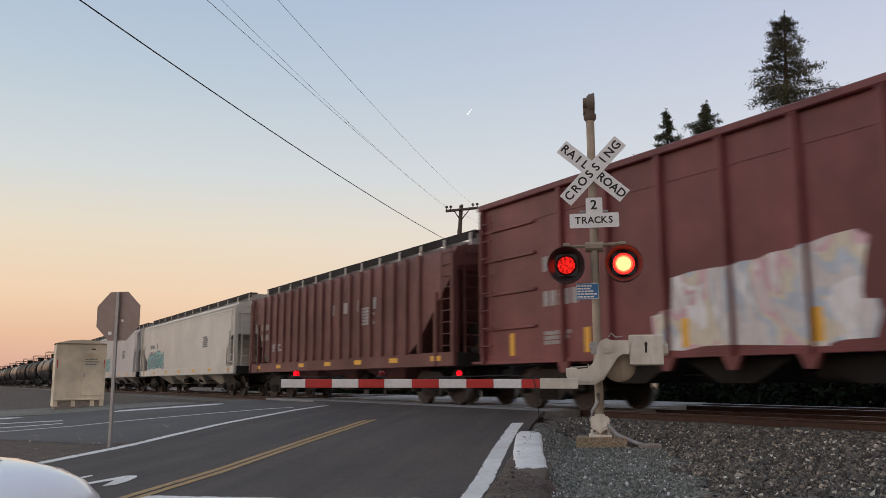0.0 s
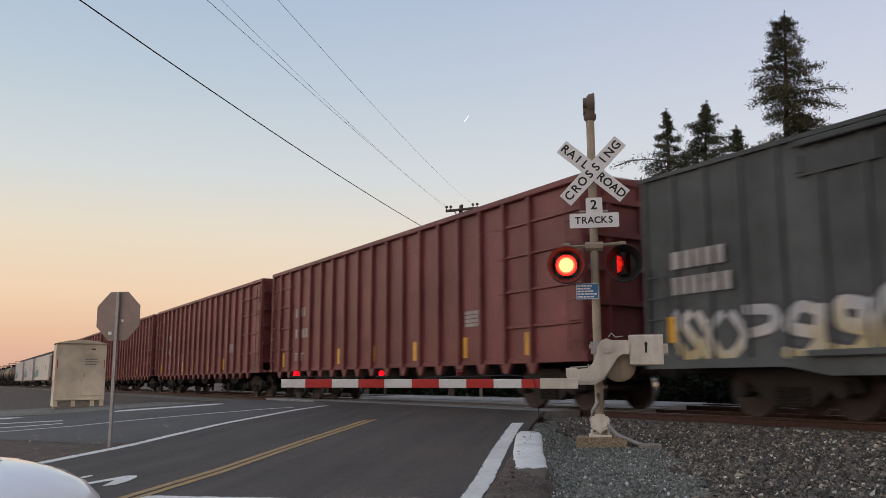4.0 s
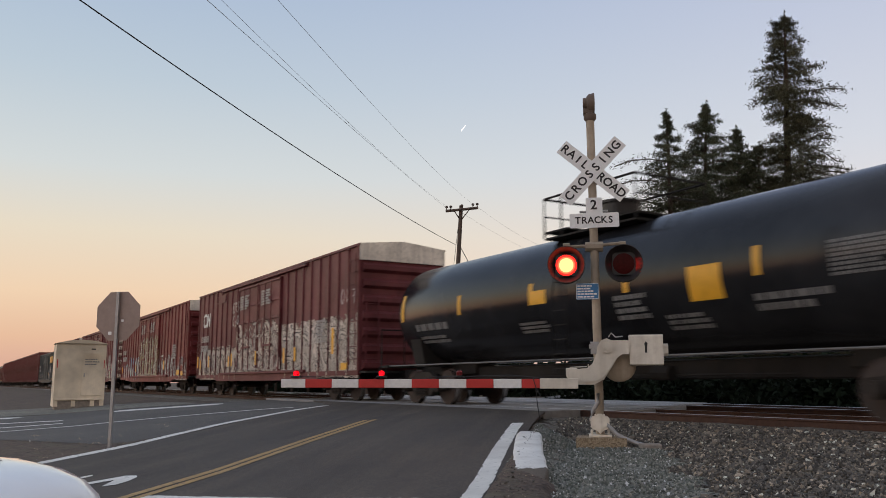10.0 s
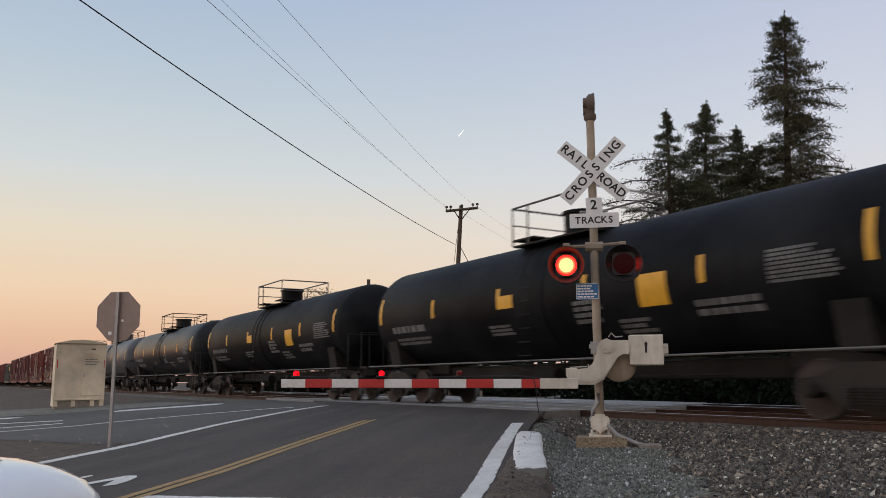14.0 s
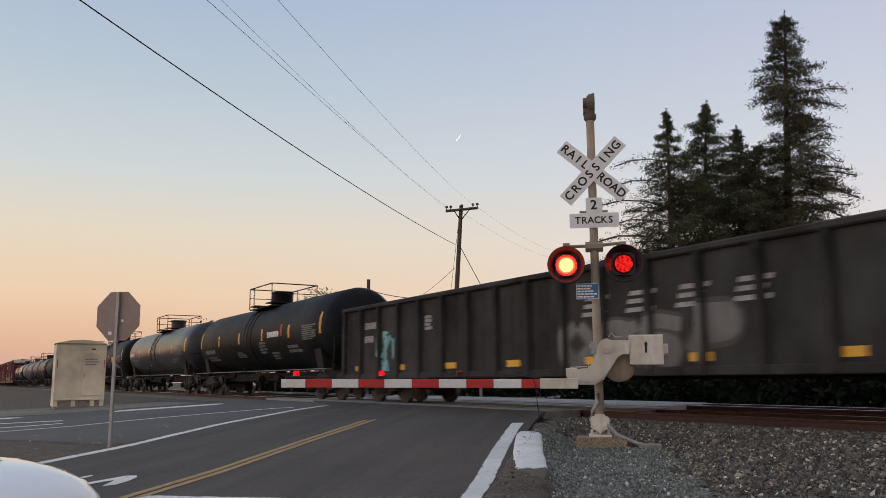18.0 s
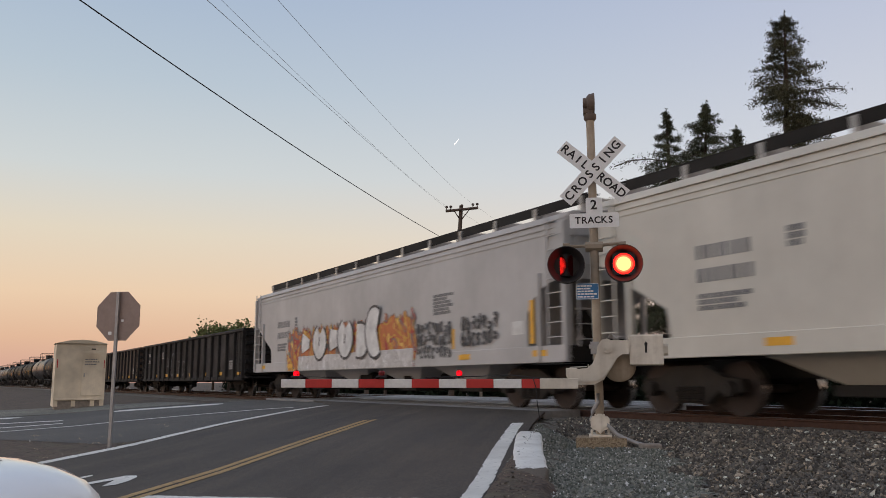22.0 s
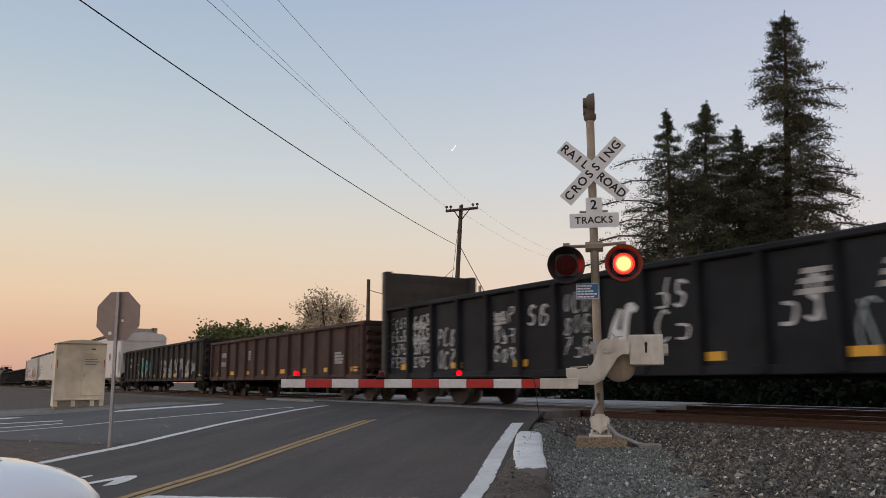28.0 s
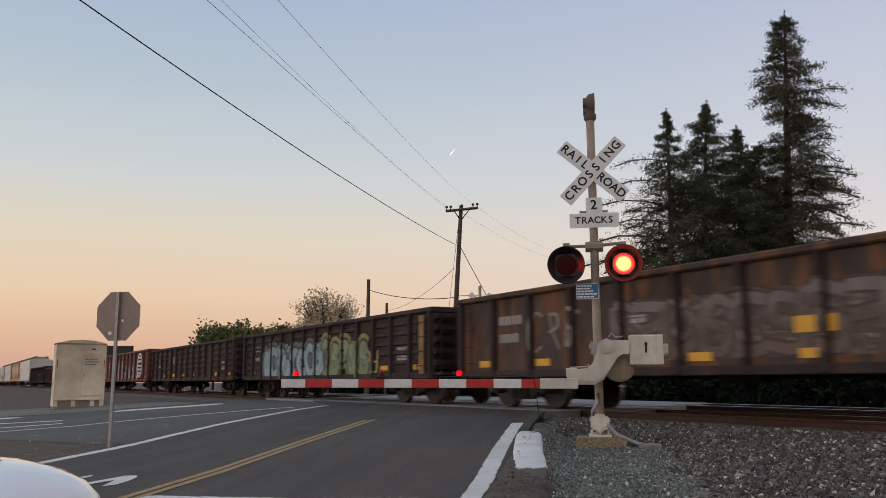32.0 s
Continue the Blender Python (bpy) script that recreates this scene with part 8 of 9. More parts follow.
# ---------------------------------------------------------------- poles and wires
def build_pole():
    po = thing("utility_pole", pose(-40.75, 12.95, 0), "leaning wooden utility pole with a crossarm and insulators", "utility pole")
    part("pole", Shape().cyl((-0.4, -0.25, -0.6), (0.82, -0.22, 10.75), 0.17, 0.11, 12), M["wood"], po, "weathered wooden pole", 40)
    a = Vector((0.52, -1.1, 10.38))
    b = Vector((1.45, 0.55, 10.58))
    d = (b - a).normalized()
    part("crossarm", Shape().tube([a, b], 0.085, 6), M["wood"], po, "wooden crossarm")
    for t in (0.03, 0.16, 0.5, 0.84, 0.97):
        p = a.lerp(b, t)
        part("insulator", Shape().lathe([(0, 0.03), (0.1, 0.03), (0.12, 0.08), (0.2, 0.09), (0.24, 0.04)], p + Vector((0, 0, 0.06)), (0, 0, 1), 10), M["wood"], po, "", 40)
    s = Shape().tube([a.lerp(b, 0.25), Vector((0.75, -0.25, 9.9))], 0.03).tube([a.lerp(b, 0.75), Vector((0.78, -0.2, 9.9))], 0.03)
    part("brace", s, M["wood"], po)
    part("guy_wire", Shape().tube([(0.6, -0.2, 8.4), (3.6, 3.2, -0.3)], 0.02, 5), M["cable"], po)
    part("guy_wire", Shape().tube([(0.75, -0.3, 10.2), (0.15, -0.65, 5.0), (-0.2, -0.8, 2.0)], 0.012, 5), M["cable"], po)
    for x, y, zt, lab in ((-52.55, 12.8, 7.75, "short leaning wooden pole without crossarm"), (-67.2, 21.7, 7.7, "distant plain wooden utility pole")):
        p2 = thing("utility_pole", pose(x, y, 0), lab, "utility pole")
        part("pole", Shape().cyl((0, 0, -0.6), (0.15, 0, zt), 0.16, 0.12, 10), M["wood"], p2, "", 40)


build_pole()


def wire(a, b, sag, r, label="black overhead cable", mat="cable"):
    a, b = Vector(a), Vector(b)
    pts = [a.lerp(b, i / 40) - Vector((0, 0, 4 * sag * (i / 40) * (1 - i / 40))) for i in range(41)]
    w = part("overhead_wire", Shape().tube(pts, r, 5), M[mat], smooth=60)
    tagged(w, label, "wire", "overhead wires")


wire((-40.26, 12.56, 8.45), (-16.63, -11.17, 8.24), 0.269, 0.0155, "thick black overhead communications cable")
for a, b, sag in (((-40.25, 11.9, 10.59), (-8.37, -10.55, 4.79), 0.079), ((-40.17, 12.04, 10.59), (-11.77, -10.06, 6.94), 0.267), ((-39.39, 13.3, 10.73), (-9.58, -9.4, 5.68), 0.23)):
    wire(a, b, sag, 0.0036, "thin overhead power line", "linewire")
for a, b in (((-39.9, 12.4, 10.5), (-58.0, 35.2, 11.4)), ((-39.3, 13.4, 10.65), (-57.7, 35.6, 11.9))):
    wire(a, b, 0.5, 0.0048, "thin overhead power line", "linewire")
wire((-52.27, 12.66, 7.01), (-40.74, 12.71, 5.43), 0.3, 0.025, "drooping service cable between poles")
wire((-41.0, 12.9, 5.55), (-25.0, 26.0, 6.2), 0.2, 0.018, "service cable leaving the pole")
wire((-67.0, 21.7, 7.0), (-41.0, 12.9, 7.2), 0.5, 0.014, "thin black service wire")


# ---------------------------------------------------------------- trees
def leafy(s, p, size, rnd, n, spread, droop=0.0, thin=0.35):
    for _ in range(n):
        c = p + Vector((rnd.gauss(0, spread), rnd.gauss(0, spread), rnd.gauss(0, spread * 0.6)))
        d = Vector((rnd.uniform(-1, 1), rnd.uniform(-1, 1), rnd.uniform(-1, 0.6) - droop)).normalized() * size * rnd.uniform(0.6, 1.4)
        q = d.cross(Vector((rnd.uniform(-1, 1), rnd.uniform(-1, 1), rnd.uniform(-1, 1)))).normalized() * size * thin
        s.add([c - d * 0.5, c + q * 0.5, c + d * 0.5, c - q * 0.5], [(0, 1, 2, 3)])


ASIDE = Vector((0.513, 0.858, 0.0))      # across the view of the trees from the road


def conifer(x, y, z0, H, west, east, seed, leaf, label, lean=(0, 0), limbs_n=150, size=0.3, name="conifer_tree", wisps=(), hollow=-0.22):
    """west, east: (height share, limb length) pairs for the two sides; limbs in clumps carry bunches of needle sprays, with gaps between."""
    rnd = random.Random(seed)
    t = thing(name, pose(x, y, z0), label, "tree")
    axis = lambda k: Vector((lean[0] * k + 0.12 * math.sin(5 * k + seed), lean[1] * k, H * k))
    part("trunk", Shape().loft([[axis(k) + Vector((r * math.cos(a), r * math.sin(a), 0)) for a in [2 * math.pi * i / 10 for i in range(10)]] for k, r in ((0, H * 0.018), (0.3, H * 0.014), (0.6, H * 0.009), (0.85, H * 0.005), (1.0, 0.015))]), M["bark"], t, "", 60)
    crown, limbs = Shape(), Shape()
    wk, wr, ek, er = [p[0] for p in west], [p[1] for p in west], [p[0] for p in east], [p[1] for p in east]
    plan = []
    for i in range(limbs_n):
        k = wk[0] + (0.99 - wk[0]) * ((i + rnd.random()) / limbs_n) ** 0.9
        a = rnd.uniform(0, 6.283)
        d = Vector((math.cos(a), math.sin(a), 0))
        c = d.dot(ASIDE)
        if noise.noise(Vector((2.2 * d.x, 2.2 * d.y, k * 15 + seed))) < hollow:
            continue
        R = lerp(k, wk, wr) * (1 - c) / 2 + lerp(k, ek, er) * (1 + c) / 2
        plan.append((k, d, max(0.12, (R - 0.12) * rnd.uniform(0.55, 1.15)), rnd.uniform(0.0, 0.7) + max(0.0, k - 0.8) * 1.6, 0.76))
    for k, side, ln in wisps:
        plan.append((k, (ASIDE * side + Vector((-ASIDE.y, ASIDE.x, 0)) * rnd.uniform(-0.4, 0.4)).normalized(), ln, rnd.uniform(0.3, 0.5), 0.35))
    for k, d, ln, lift, thick in plan:
        base = axis(k)
        cross = Vector((-d.y, d.x, 0))
        at = lambda u: base + d * ln * u + Vector((0, 0, ln * (lift * u - 0.42 * u * u)))
        limbs.tube([at(0), at(0.35), at(0.7), at(1.0)], 0.008 + 0.008 * ln, 4)
        m = max(3, int((3 + ln * 5.5) * (0.5 + 0.5 * thick)))
        for q in range(m):
            u = 0.12 + 0.9 * (q + rnd.random()) / m
            w = (0.30 * ln * (1.1 - u) + 0.06) * (0.45 + 0.55 * thick)
            for sgn in (-1, 1):
                tip = at(u) + cross * sgn * w * rnd.uniform(0.2, 1.2) + d * w * 0.5 + Vector((0, 0, rnd.uniform(-0.8, 0.55) * w))
                root = at(u)
                for v in (0.3, 0.9):
                    leafy(crown, root.lerp(tip, v), size * 0.6, rnd, int(3 + 5 * thick), min(0.16, 0.06 + 0.055 * ln), 0.25, 0.2)
    for q in range(14):
        leafy(crown, axis(0.955 + 0.004 * q), size * 0.5, rnd, 5, 0.09 - 0.0055 * q, -0.6, 0.22)
    tagged(part("limb_frame", limbs, M["bark"], t, "", 60), kind="stuff")
    part("crown", crown, leaf, t, "", 0)
    return t


conifer(-27.1, 24.55, -0.5, 19.6,
        ((0.1, 2.6), (0.437, 1.95), (0.52, 1.4), (0.585, 0.95), (0.615, 0.85), (0.66, 1.05), (0.69, 1.15), (0.73, 1.2), (0.755, 1.75), (0.80, 2.1), (0.83, 1.95), (0.86, 1.36), (0.91, 1.3), (0.954, 0.9), (0.98, 0.35), (1.0, 0.1)),
        ((0.1, 3.7), (0.437, 3.6), (0.52, 3.5), (0.553, 3.4), (0.585, 2.9), (0.615, 2.75), (0.66, 2.8), (0.69, 2.05), (0.73, 1.5), (0.755, 2.35), (0.80, 2.6), (0.83, 1.6), (0.86, 1.5), (0.91, 1.27), (0.954, 0.85), (0.98, 0.35), (1.0, 0.1)),
        3, M["leaf"], "tall dark redwood with a ragged lopsided crown", (1.9, -1.6), 400, 0.3, "redwood_tree", (), -0.26)
PLUME = ((0.05, 3.4), (0.3, 3.3), (0.56, 2.7), (0.7, 1.9), (0.8, 1.35), (0.9, 0.7), (0.95, 0.35), (1.0, 0.04))
conifer(-28.9, 17.7, -0.5, 14.1, PLUME, PLUME, 5, M["leaf2"], "dark conifer with an open feathery crown", (1.4, -0.9), 250, 0.28, wisps=((0.82, -1, 2.6), (0.74, -1, 2.7), (0.66, -1, 3.3), (0.6, -1, 3.0), (0.54, -1, 3.9), (0.5, -1, 3.5), (0.46, -1, 4.2), (0.42, -1, 3.8), (0.38, -1, 4.1)))
BROAD = ((0.05, 3.6), (0.35, 3.5), (0.556, 3.0), (0.756, 2.0), (0.836, 1.5), (0.896, 1.0), (0.956, 0.45), (1.0, 0.05))
conifer(-28.7, 20.1, -0.5, 14.8, BROAD, BROAD, 8, M["leaf2"], "dense dark green conifer", (1.5, -0.9), 310, 0.29, hollow=-0.4)
CONE = ((0.05, 3.0), (0.4, 2.9), (0.61, 2.6), (0.78, 1.7), (0.884, 0.95), (0.947, 0.45), (1.0, 0.05))
conifer(-28.6, 22.3, -0.5, 13.9, CONE, CONE, 11, M["leaf2"], "dense dark green conifer", (1.4, -0.9), 290, 0.29, hollow=-0.4)
DOME = ((0.05, 2.6), (0.5, 2.5), (0.66, 2.2), (0.87, 1.25), (0.93, 0.9), (0.97, 0.6), (1.0, 0.25))
conifer(-28.2, 23.6, -0.5, 13.2, DOME, DOME, 14, M["leaf"], "dark conifer with a rounded top", (1.2, -0.8), 250, 0.3, hollow=-0.4)


def broadleaf(x, y, z0, H, W, seed, leaf, label, dens=1.0, size=0.28, trunk=0.16):
    rnd = random.Random(seed)
    t = thing("broadleaf_tree", pose(x, y, z0), label, "tree")
    limbs, crown = Shape(), Shape()
    part("trunk", Shape().cyl((0, 0, 0), (0.1, 0, H * 0.4), trunk, trunk * 0.6, 10), M["bark"], t, "", 40)
    for i in range(int(26 * dens)):
        a = rnd.uniform(0, 6.28)
        el = rnd.uniform(0.1, 1.3)
        ln = W * rnd.uniform(0.55, 1.0)
        end = Vector((math.cos(a) * ln * math.cos(el) * 1.1, math.sin(a) * ln * math.cos(el), H * 0.42 + (H * 0.58) * math.sin(el) * rnd.uniform(0.75, 1.0)))
        st = Vector((0.05, 0, H * rnd.uniform(0.22, 0.42)))
        midp = st.lerp(end, 0.5) + Vector((rnd.uniform(-0.3, 0.3), rnd.uniform(-0.3, 0.3), 0.25))
        limbs.tube([st, midp, end], 0.035, 4)
        for k in range(9):
            p = midp.lerp(end, 0.1 + rnd.random() * 0.95) + Vector((rnd.gauss(0, 0.5), rnd.gauss(0, 0.5), rnd.gauss(0, 0.4)))
            limbs.tube([midp.lerp(end, 0.6), p], 0.012, 3)
            leafy(crown, p, size, rnd, int(9 * dens), 0.38, 0.0, 0.6)
    tagged(part("limb_frame", limbs, M["bark"], t, "", 60), kind="stuff")
    part("crown", crown, leaf, t, "", 0)


broadleaf(-74.5, 19.2, -0.5, 10.4, 4.0, 21, M["leaf3"], "sparse pale broadleaf tree losing its leaves", 1.9, 0.24)
for i in range(13):
    broadleaf(-90.5 + 1.2 * i, 12.6 + 1.35 * i, -0.5, 7.6 - 0.12 * i + 0.4 * (i % 2), 2.2, 30 + i, M["leaf4"], "bushy green tree in a distant row", 1.3, 0.42)


def thicket(name, x0, x1, y0, y1, z, h, n, leaf, seed, label, size=0.3):
    rnd = random.Random(seed)
    s = Shape()
    for i in range(n):
        p = Vector((rnd.uniform(x0, x1), rnd.uniform(y0, y1), 0))
        hh = h * (0.6 + 0.5 * noise.noise(Vector((p.x * 0.5, p.y * 0.5, seed))) + 0.2)
        for k in range(4):
            leafy(s, p + Vector((0, 0, z + hh * rnd.random())), size, rnd, 5, 0.25, 0.0, 0.5)
    tagged(part(name, s, leaf, smooth=0), label, "bushes", kind="stuff")


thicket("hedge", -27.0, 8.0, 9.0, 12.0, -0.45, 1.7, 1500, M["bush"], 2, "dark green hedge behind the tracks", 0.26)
# added backdrop: blocks the horizon glow that would show beneath the cars
thicket("far_bushes", -150.0, -30.0, 52.0, 60.0, -0.5, 4.5, 1100, M["bush"], 4, "dark tree line added beyond the crossing road to hide the low sky", 0.9)
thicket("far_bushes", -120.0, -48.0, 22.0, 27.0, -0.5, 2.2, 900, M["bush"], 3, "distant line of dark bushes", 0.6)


# ---------------------------------------------------------------- loose stones and weeds
def stones(name, n, xr, yr, size, material, seed, label, zoff=0.0, zf=None, test=None):
    """Thousands of small angular stones, each a turned and squashed eight-sided lump."""
    rg = np.random.default_rng(seed)
    base = np.array([(1, 0, 0), (-1, 0, 0), (0, 1, 0), (0, -1, 0), (0, 0, 1), (0, 0, -1)], float)
    tri = np.array([(0, 2, 4), (2, 1, 4), (1, 3, 4), (3, 0, 4), (2, 0, 5), (1, 2, 5), (3, 1, 5), (0, 3, 5)])
    pts = np.stack([rg.uniform(*xr, n), rg.uniform(*yr, n)], 1)
    keep = [p for p in pts if test is None or test(p[0], p[1])]
    vs, fs = [], []
    for i, (x, y) in enumerate(keep):
        q = np.linalg.qr(rg.normal(size=(3, 3)))[0]
        r = size * rg.uniform(0.55, 1.35) * (1.7 if rg.random() < 0.05 else 1.0)
        v = (base * rg.uniform(0.7, 1.25, (6, 1)) * (1.15, 0.95, 0.75) + rg.normal(0, 0.16, (6, 3))) @ q * r
        vs += (v + (x, y, zf(x, y) + zoff + r * 0.15)).tolist()
        fs += (tri + 6 * i).tolist()
    s = Shape()
    s.v, s.f = vs, fs
    tagged(part(name, s, material, smooth=0), label, "stones", kind="stuff")


def stone_mat(name, stops):
    m, nt, bs = mat_base(name)
    g = nt.nodes.new("ShaderNodeNewGeometry")
    rp = ramp(nt, [(p, rgba(c)) for p, c in stops], "CONSTANT")
    nt.links.new(g.outputs["Random Per Island"], rp.inputs[0])
    nt.links.new(rp.outputs[0], bs.inputs["Base Color"])
    bs.inputs["Roughness"].default_value = 0.85
    return m


M["stones"] = stone_mat("mixed_crushed_stone", ((0.0, (0.05808, 0.05215, 0.04529)), (0.34, (0.1056, 0.09413, 0.08078)), (0.62, (0.165, 0.145, 0.12)), (0.82, (0.2376, 0.1997, 0.1518)), (0.93, (0.4356, 0.3625, 0.2754)), (0.975, (0.6, 0.6, 0.5141))))
M["gravelchips"] = stone_mat("grey_green_chips", ((0.0, (0.08928, 0.09763, 0.08424)), (0.35, (0.1562, 0.1681, 0.1452)), (0.62, (0.2232, 0.2305, 0.1996)), (0.84, (0.3274, 0.3187, 0.2812)), (0.95, (0.6, 0.6, 0.6))))



def bed_z(x, y):
    return lerp(y, [p[0] for p in prof], [p[1] for p in prof]) - 0.02


def road_frame(x, y):
    """Distance along the road and outwards from its edge."""
    return (x + 6.717) * RD[0] + (y + 7.728) * RD[1], x * 0.656 + y * 0.7547 + 10.24


def dirt_reach(a):
    """How far the dirt reaches out from the road's edge: wide in front of the kerb, narrow along it."""
    wob = 0.1 * noise.noise(Vector((a * 1.3, 0, 4))) + 0.07 * noise.noise(Vector((a * 5, 0, 8)))
    return lerp(a, [-5.0, -1.5, 0.2, 0.75, 1.2, 4.2], [0.3, 0.42, 0.44, 0.12, 0.04, -0.12]) + wob * (1.0 if a < 0.6 else 0.25)


def in_dirt(x, y):
    a, n = road_frame(x, y)
    return -5.0 < a < 4.4 and n < dirt_reach(a) - 0.03


def dirt_z(x, y):
    a, n = road_frame(x, y)
    return road_z(y) + 0.008 + 0.034 * min(1.0, max(0.0, (n + 0.07) / 0.11)) - 0.14 * max(0.0, n) + 0.006 * noise.noise(Vector((x * 6, y * 6, 3))) * min(1.0, max(0.0, n * 8))


def dirt_shoulder():
    s, ring = Shape(), []
    for i in range(190):
        a = -5.0 + 9.4 * i / 189
        n0 = -0.07 + 0.035 * noise.noise(Vector((a * 4, 1, 0))) + 0.03 * noise.noise(Vector((a * 13, 2, 0)))
        n1 = max(n0 + 0.02, dirt_reach(a))
        row = []
        for k in range(9):
            n = n0 + (n1 - n0) * k / 7 if k < 8 else n1 + 0.16
            x, y = -6.717 + RD[0] * a + 0.656 * n, -7.728 + RD[1] * a + 0.7547 * n
            row.append((x, y, dirt_z(x, y) - (0.1 if k == 8 else 0)))
        ring.append(row)
    s.add([p for r in ring for p in r], [(9 * i + k, 9 * i + k + 1, 9 * i + k + 10, 9 * i + k + 9) for i in range(189) for k in range(8)])
    tagged(part("dirt_shoulder", s, M["soil"], smooth=60), "trodden brown dirt between the road edge and the gravel", "soil", kind="structure")


dirt_shoulder()


stones("ballast_stones", 18000, (-13.2, 2.5), (-2.7, -1.3), 0.024, M["stones"], 5, "loose crushed stone along the rail", zf=bed_z, test=lambda x, y: x > -13.3 - (y + 2) * 0.8)
stones("ballast_stones", 64000, (-12.4, 1.6), (-10.9, -2.5), 0.021, M["stones"], 6, "loose crushed stone beside the road", zoff=0.04, zf=land_at, test=lambda x, y: off_road(x, y) and not in_dirt(x, y) and not in_apron(x, y) and on_verge(x - 0.3, y) and x < 0.2 + 0.9 * noise.noise(Vector((x, y, 4))))
stones("gravel_stones", 45000, (-11.4, -2.0), (-9.8, -3.5), 0.0115, M["gravelchips"], 7, "fine grey-green gravel chips", 0.052, land_at, lambda x, y: off_road(x, y) and not in_dirt(x, y) and in_apron(x, y))
stones("dirt_stones", 9000, (-10.2, -3.0), (-11.0, -4.6), 0.009, M["stones"], 11, "small stones trodden into the dirt beside the road", 0.0, dirt_z, lambda x, y: in_dirt(x, y) and x * 0.656 + y * 0.7547 + 10.24 > -0.06)


def weeds():
    rnd = random.Random(9)
    s = Shape()
    for i in range(60):
        x, y = rnd.uniform(-23, -13), rnd.uniform(-13, -6.5)
        if x > -13.6 - (y + 11.1) * -1.0 * -1.0 - 0.6 or x < -21.6:
            continue
        leafy(s, Vector((x, y, land_at(x, y) + 0.03)), 0.04, rnd, 4, 0.03, 0, 0.3)
    tagged(part("weeds", s, M["leaf3"], smooth=0), "dry weeds on the soil island", "weeds", kind="stuff")


stones("soil_stones", 1500, (-23.0, -12.0), (-13.0, -6.5), 0.009, M["stones"], 8, "small stones scattered on the soil island", 0.004, land_at, lambda x, y: -21.6 < x < -14.6 - (y + 11.1))


weeds()

# asphalt kerb beside the road: its far stretch painted white, the rest bare and crumbling
def kerb_mat():
    m, nt, bs = mat_base("asphalt_kerb_with_flaking_white_paint")
    co = nt.nodes.new("ShaderNodeTexCoord").outputs["Object"]
    far = nt.nodes.new("ShaderNodeVectorMath")
    far.operation = "DOT_PRODUCT"
    nt.links.new(co, far.inputs[0])
    far.inputs[1].default_value = (RD[0], RD[1], 0.0)
    sm = nt.nodes.new("ShaderNodeMath")
    sm.operation = "MULTIPLY_ADD"
    nt.links.new(noise_tex(nt, co, 9.0, 5, 0.7), sm.inputs[0])
    sm.inputs[1].default_value = 0.5
    nt.links.new(far.outputs["Value"], sm.inputs[2])
    mr = nt.nodes.new("ShaderNodeMapRange")
    nt.links.new(sm.outputs[0], mr.inputs[0])
    mr.inputs[1].default_value, mr.inputs[2].default_value = 0.93, 0.96
    flake = noise_tex(nt, co, 22.0, 6, 0.75)
    grit = noise_tex(nt, co, 60.0, 3, 0.7)
    bare = mixrgb(nt, grit, (0.06, 0.048, 0.037, 1), (0.17, 0.138, 0.105, 1))
    white = mixrgb(nt, thresh(nt, noise_tex(nt, co, 3.0, 4, 0.6), 0.3, 0.75), (0.80, 0.79, 0.75, 1), (0.62, 0.60, 0.56, 1))
    white = mixrgb(nt, thresh(nt, flake, 0.61, 0.66), white, bare)
    nt.links.new(mixrgb(nt, mr.outputs[0], bare, white), bs.inputs["Base Color"])
    bs.inputs["Roughness"].default_value = 0.85
    bump(nt, bs, grit, 0.6, 0.01)
    return m


def build_kerb():
    line = [(-6.3, -7.72), (-7.06, -7.12), (-8.36, -6.18), (-10.15, -4.83)]
    n, rings = 60, []
    for i in range(n):
        u = i / (n - 1) * (len(line) - 1)
        k = min(int(u), len(line) - 2)
        x, y = (line[k][c] + (line[k + 1][c] - line[k][c]) * (u - k) for c in (0, 1))
        e = min(1.0, (n - 1 - i) / 4)
        w = (0.12 + 0.065 * min(1.0, u)) * (0.75 + 0.25 * e) * (1 + 0.04 * noise.noise(Vector((x * 1.5, y * 1.5, 0))))
        h = (0.012 + 0.02 * e) * min(1.0, 0.2 + 0.8 * u) + 0.004 * noise.noise(Vector((x * 3, y * 3, 2)))
        z = road_z(y) - 0.07 * max(0.0, 1.0 - u)
        ring = []
        for a, b in ((-1, -0.25), (1, -0.25), (1.0, -0.03), (0.96, 0.6), (0.86, 0.97), (0.25, 1.0), (-0.25, 1.0), (-0.8, 0.9), (-0.94, 0.5), (-1.0, -0.03)):
            j = 0.01 * noise.noise(Vector((x * 5 + a * 3, y * 5, b)))
            ring.append((x + 0.62 * (w * a + j), y + 0.78 * (w * a + j), z + (b if b < -0.1 else b * h) + (0.004 * noise.noise(Vector((x * 5, y * 5, a * 4))) if b > 0 else 0)))
        rings.append(ring)
    tagged(part("kerb", Shape().loft(rings), kerb_mat(), smooth=60), "low asphalt kerb with its far end painted white", "kerb", kind="structure")


build_kerb()


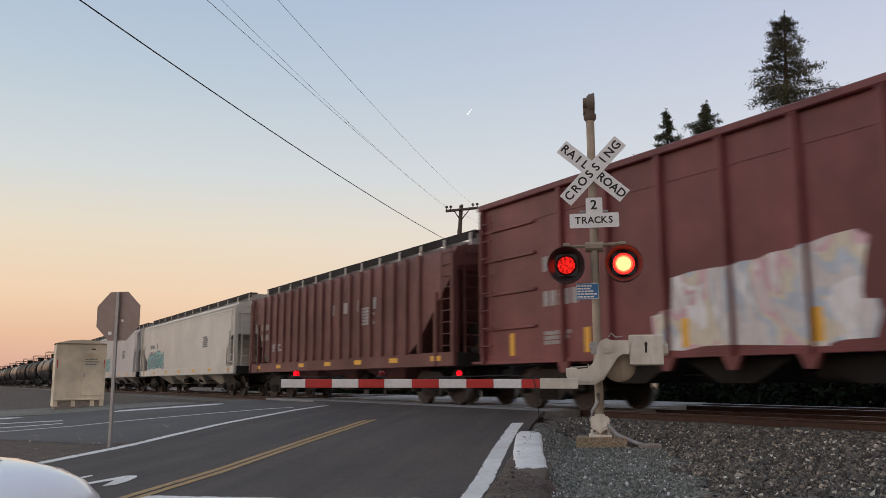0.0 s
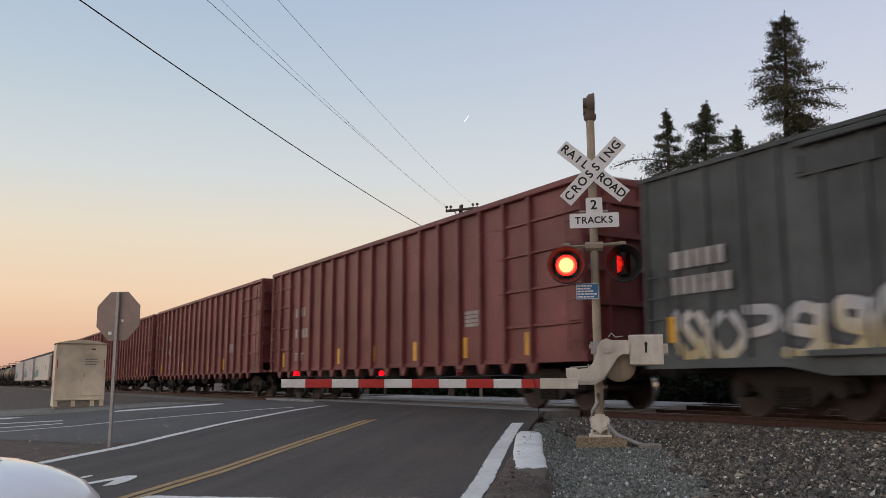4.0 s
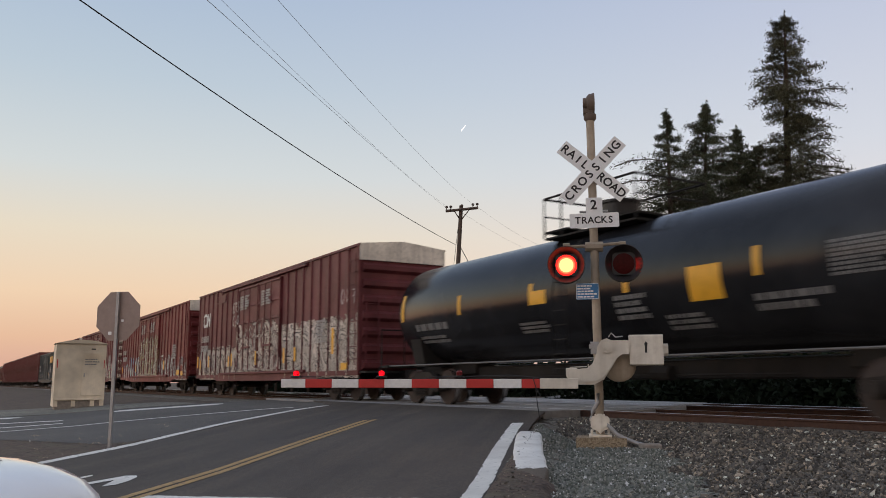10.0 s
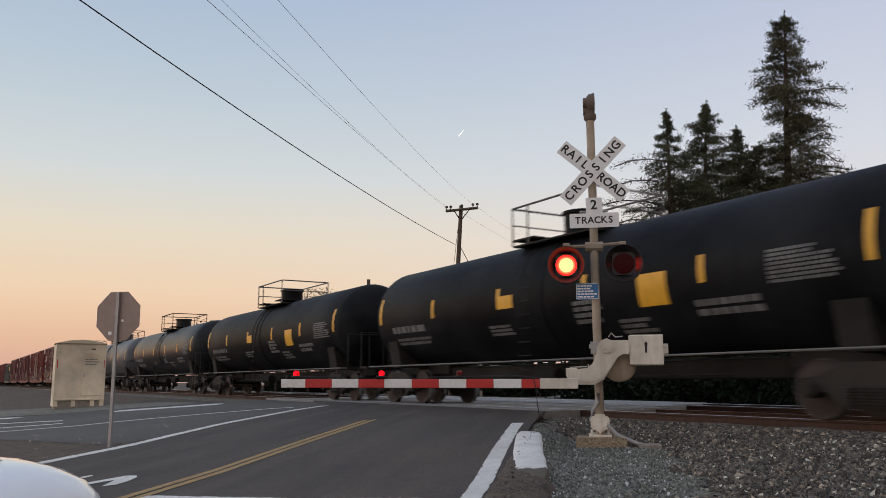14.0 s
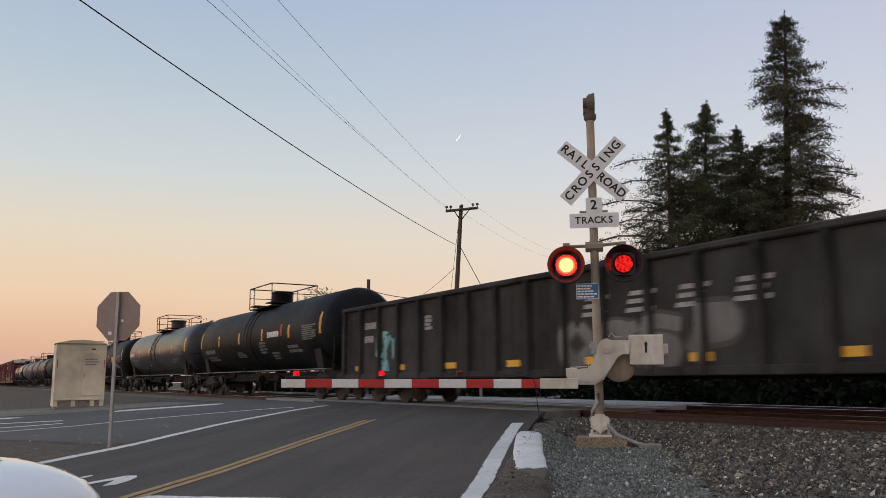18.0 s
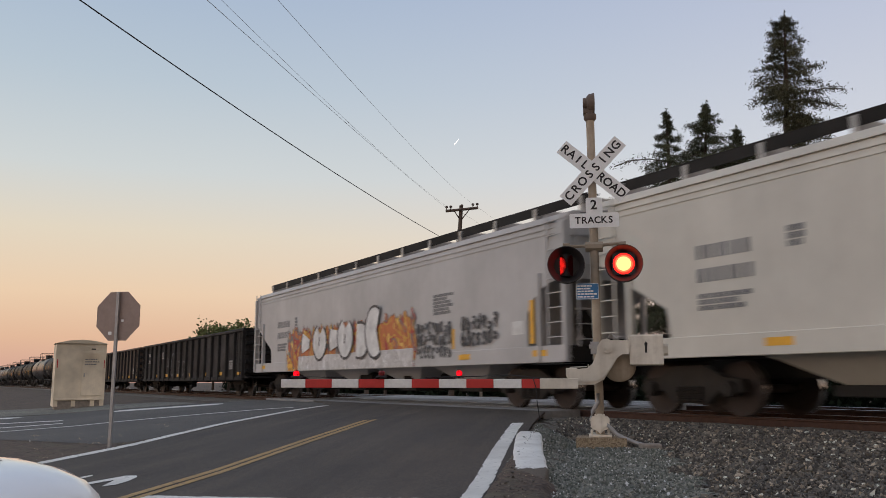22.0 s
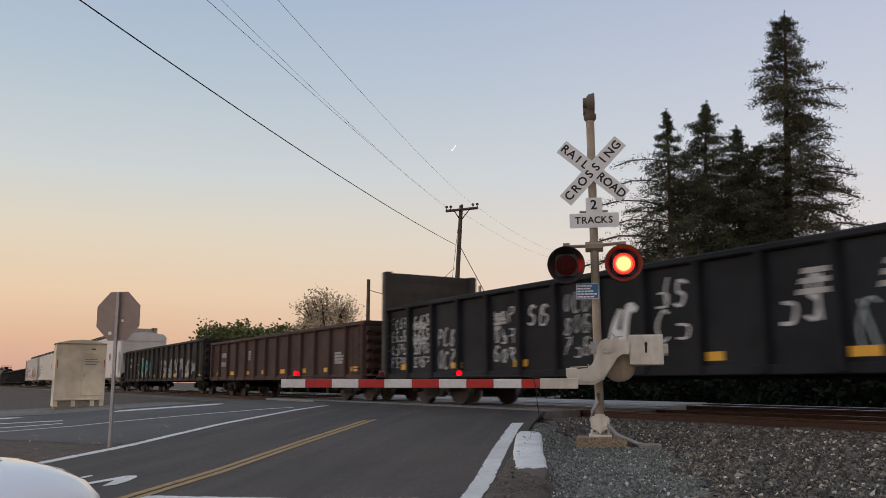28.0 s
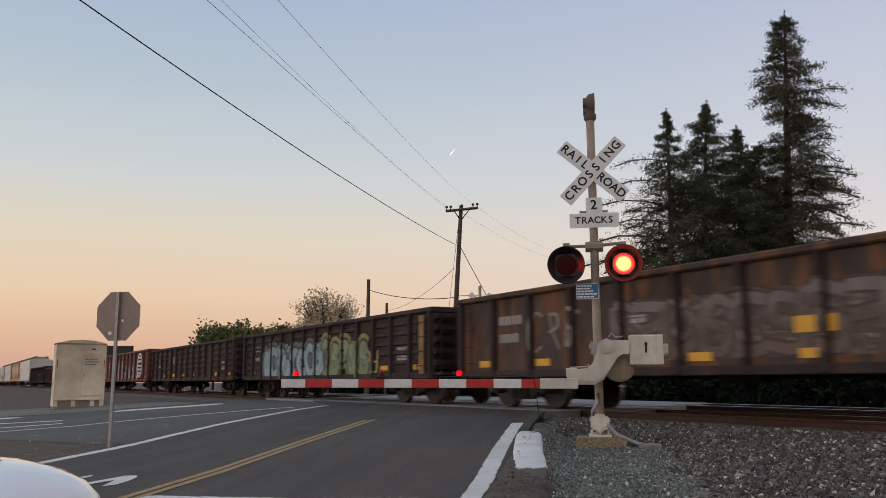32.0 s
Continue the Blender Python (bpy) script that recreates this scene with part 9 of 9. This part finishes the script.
# ---------------------------------------------------------------- airliner with its short vapour trail
def build_plane():
    pl = thing("airliner", pose(-2429, 1545, 959), "distant airliner drawing a short bright vapour trail", "airplane")
    # fuselage and trail share the emissive stand-in for sunlight
    part("fuselage", Shape().cyl((0, 0, 0), (6, -3, 4), 1.6, 1.2, 10), M["contrail"], pl)
    part("vapour_trail", Shape().loft([[Vector((0, 0, 0)) + Vector((0.2, 0.5, 0.8)) * t + Vector((w * math.cos(a), w * math.sin(a), 0)) for a in (0, 1.57, 3.14, 4.71)] for t, w in ((0, 1.2), (14, 2.2), (30, 1.0))]), M["contrail"], pl)
    return pl


plane = build_plane()


# ---------------------------------------------------------------- what moves
def motions():
    for c in CARS:
        x0 = c.matrix_basis.translation.x
        walk(c, [(t, pose(x0 - SPEED * t, 0, 0)) for t in (0.0, 8.0, 16.0, 24.0, 32.0)])
    for w, ax, off, first in SPIN:
        # turning is keyed while the axle runs through the near stretch of track
        t_in = max(0.0, (first + off + 1.0) / SPEED)
        t_out = min(32.0, (first + off + 34.0) / SPEED)
        if t_out <= 0.0 or t_in >= 32.0:
            continue
        f0, f1 = int(t_in * FPS), int(t_out * FPS)
        turn = lambda t: pose(ax, 0, WHEEL_R, 0, -math.degrees(SPEED * t / WHEEL_R) % 360.0, 0)
        rows = [(f / FPS, turn(f / FPS)) for f in range(f0, f1 + 1)]
        if f0 > 0:
            rows.insert(0, (0.0, rows[0][1]))
        if f1 < 32 * FPS:
            rows.append((32.0, rows[-1][1]))
        walk(w, rows)
    # lamps: period 1.0285 s; of a pair, one comes up while the other fades out
    T = 1.0285
    for ob, phase, p, drum in FLASH:
        lit = T / 2 + (0.016 if phase else -0.016)
        moves = ((-0.06, 0.0), (-0.03, 120.0), (lit - 0.056, 0.0), (lit + 0.06, -120.0)) if drum else ((-0.03, 0.0), (lit, 180.0))
        half = 1 if drum else 2
        events, first = [], (-0.03 if phase else 0.5) - 2 * T
        for k in range(36):
            for d, a in moves:
                t = first + k * T + d
                f, n = round(t * FPS), round(t)
                if abs(f - FPS * n) < half + 1:
                    f = FPS * n + (half + 1 if t > n else -half - 1)
                if events and f < events[-1][0] + 2 * half:
                    events[-1] = (f - 2 * half, events[-1][1])
                events.append((f, a))
        state = [a for f, a in events if f <= half][-1]
        rows = [(0.0, pose(*p, 0, 0, state))]
        for f, a in events:
            if f <= half or f > 32 * FPS - half - 1:
                continue
            for k in range(2 * half):
                rows.append(((f - half + k) / FPS, pose(*p, 0, 0, state + (a - state) * k / (2 * half))))
            rows.append(((f + half) / FPS, pose(*p, 0, 0, a)))
            state = a
        rows.append((32.0, pose(*p, 0, 0, state)))
        rows = [r for k, r in enumerate(rows) if k == 0 or r[0] > rows[k - 1][0] + 0.01]
        walk(ob, rows)
    walk(plane, [(0.0, pose(-2429.35, 1545.2, 958.82)), (3.5, pose(-2438.0, 1539.0, 938.0)), (9.0, pose(-2446.0, 1531.0, 905.0)), (19.0, pose(-2464.0, 1517.0, 862.0)), (32.0, pose(-2481.73, 1502.85, 814.47))])


motions()
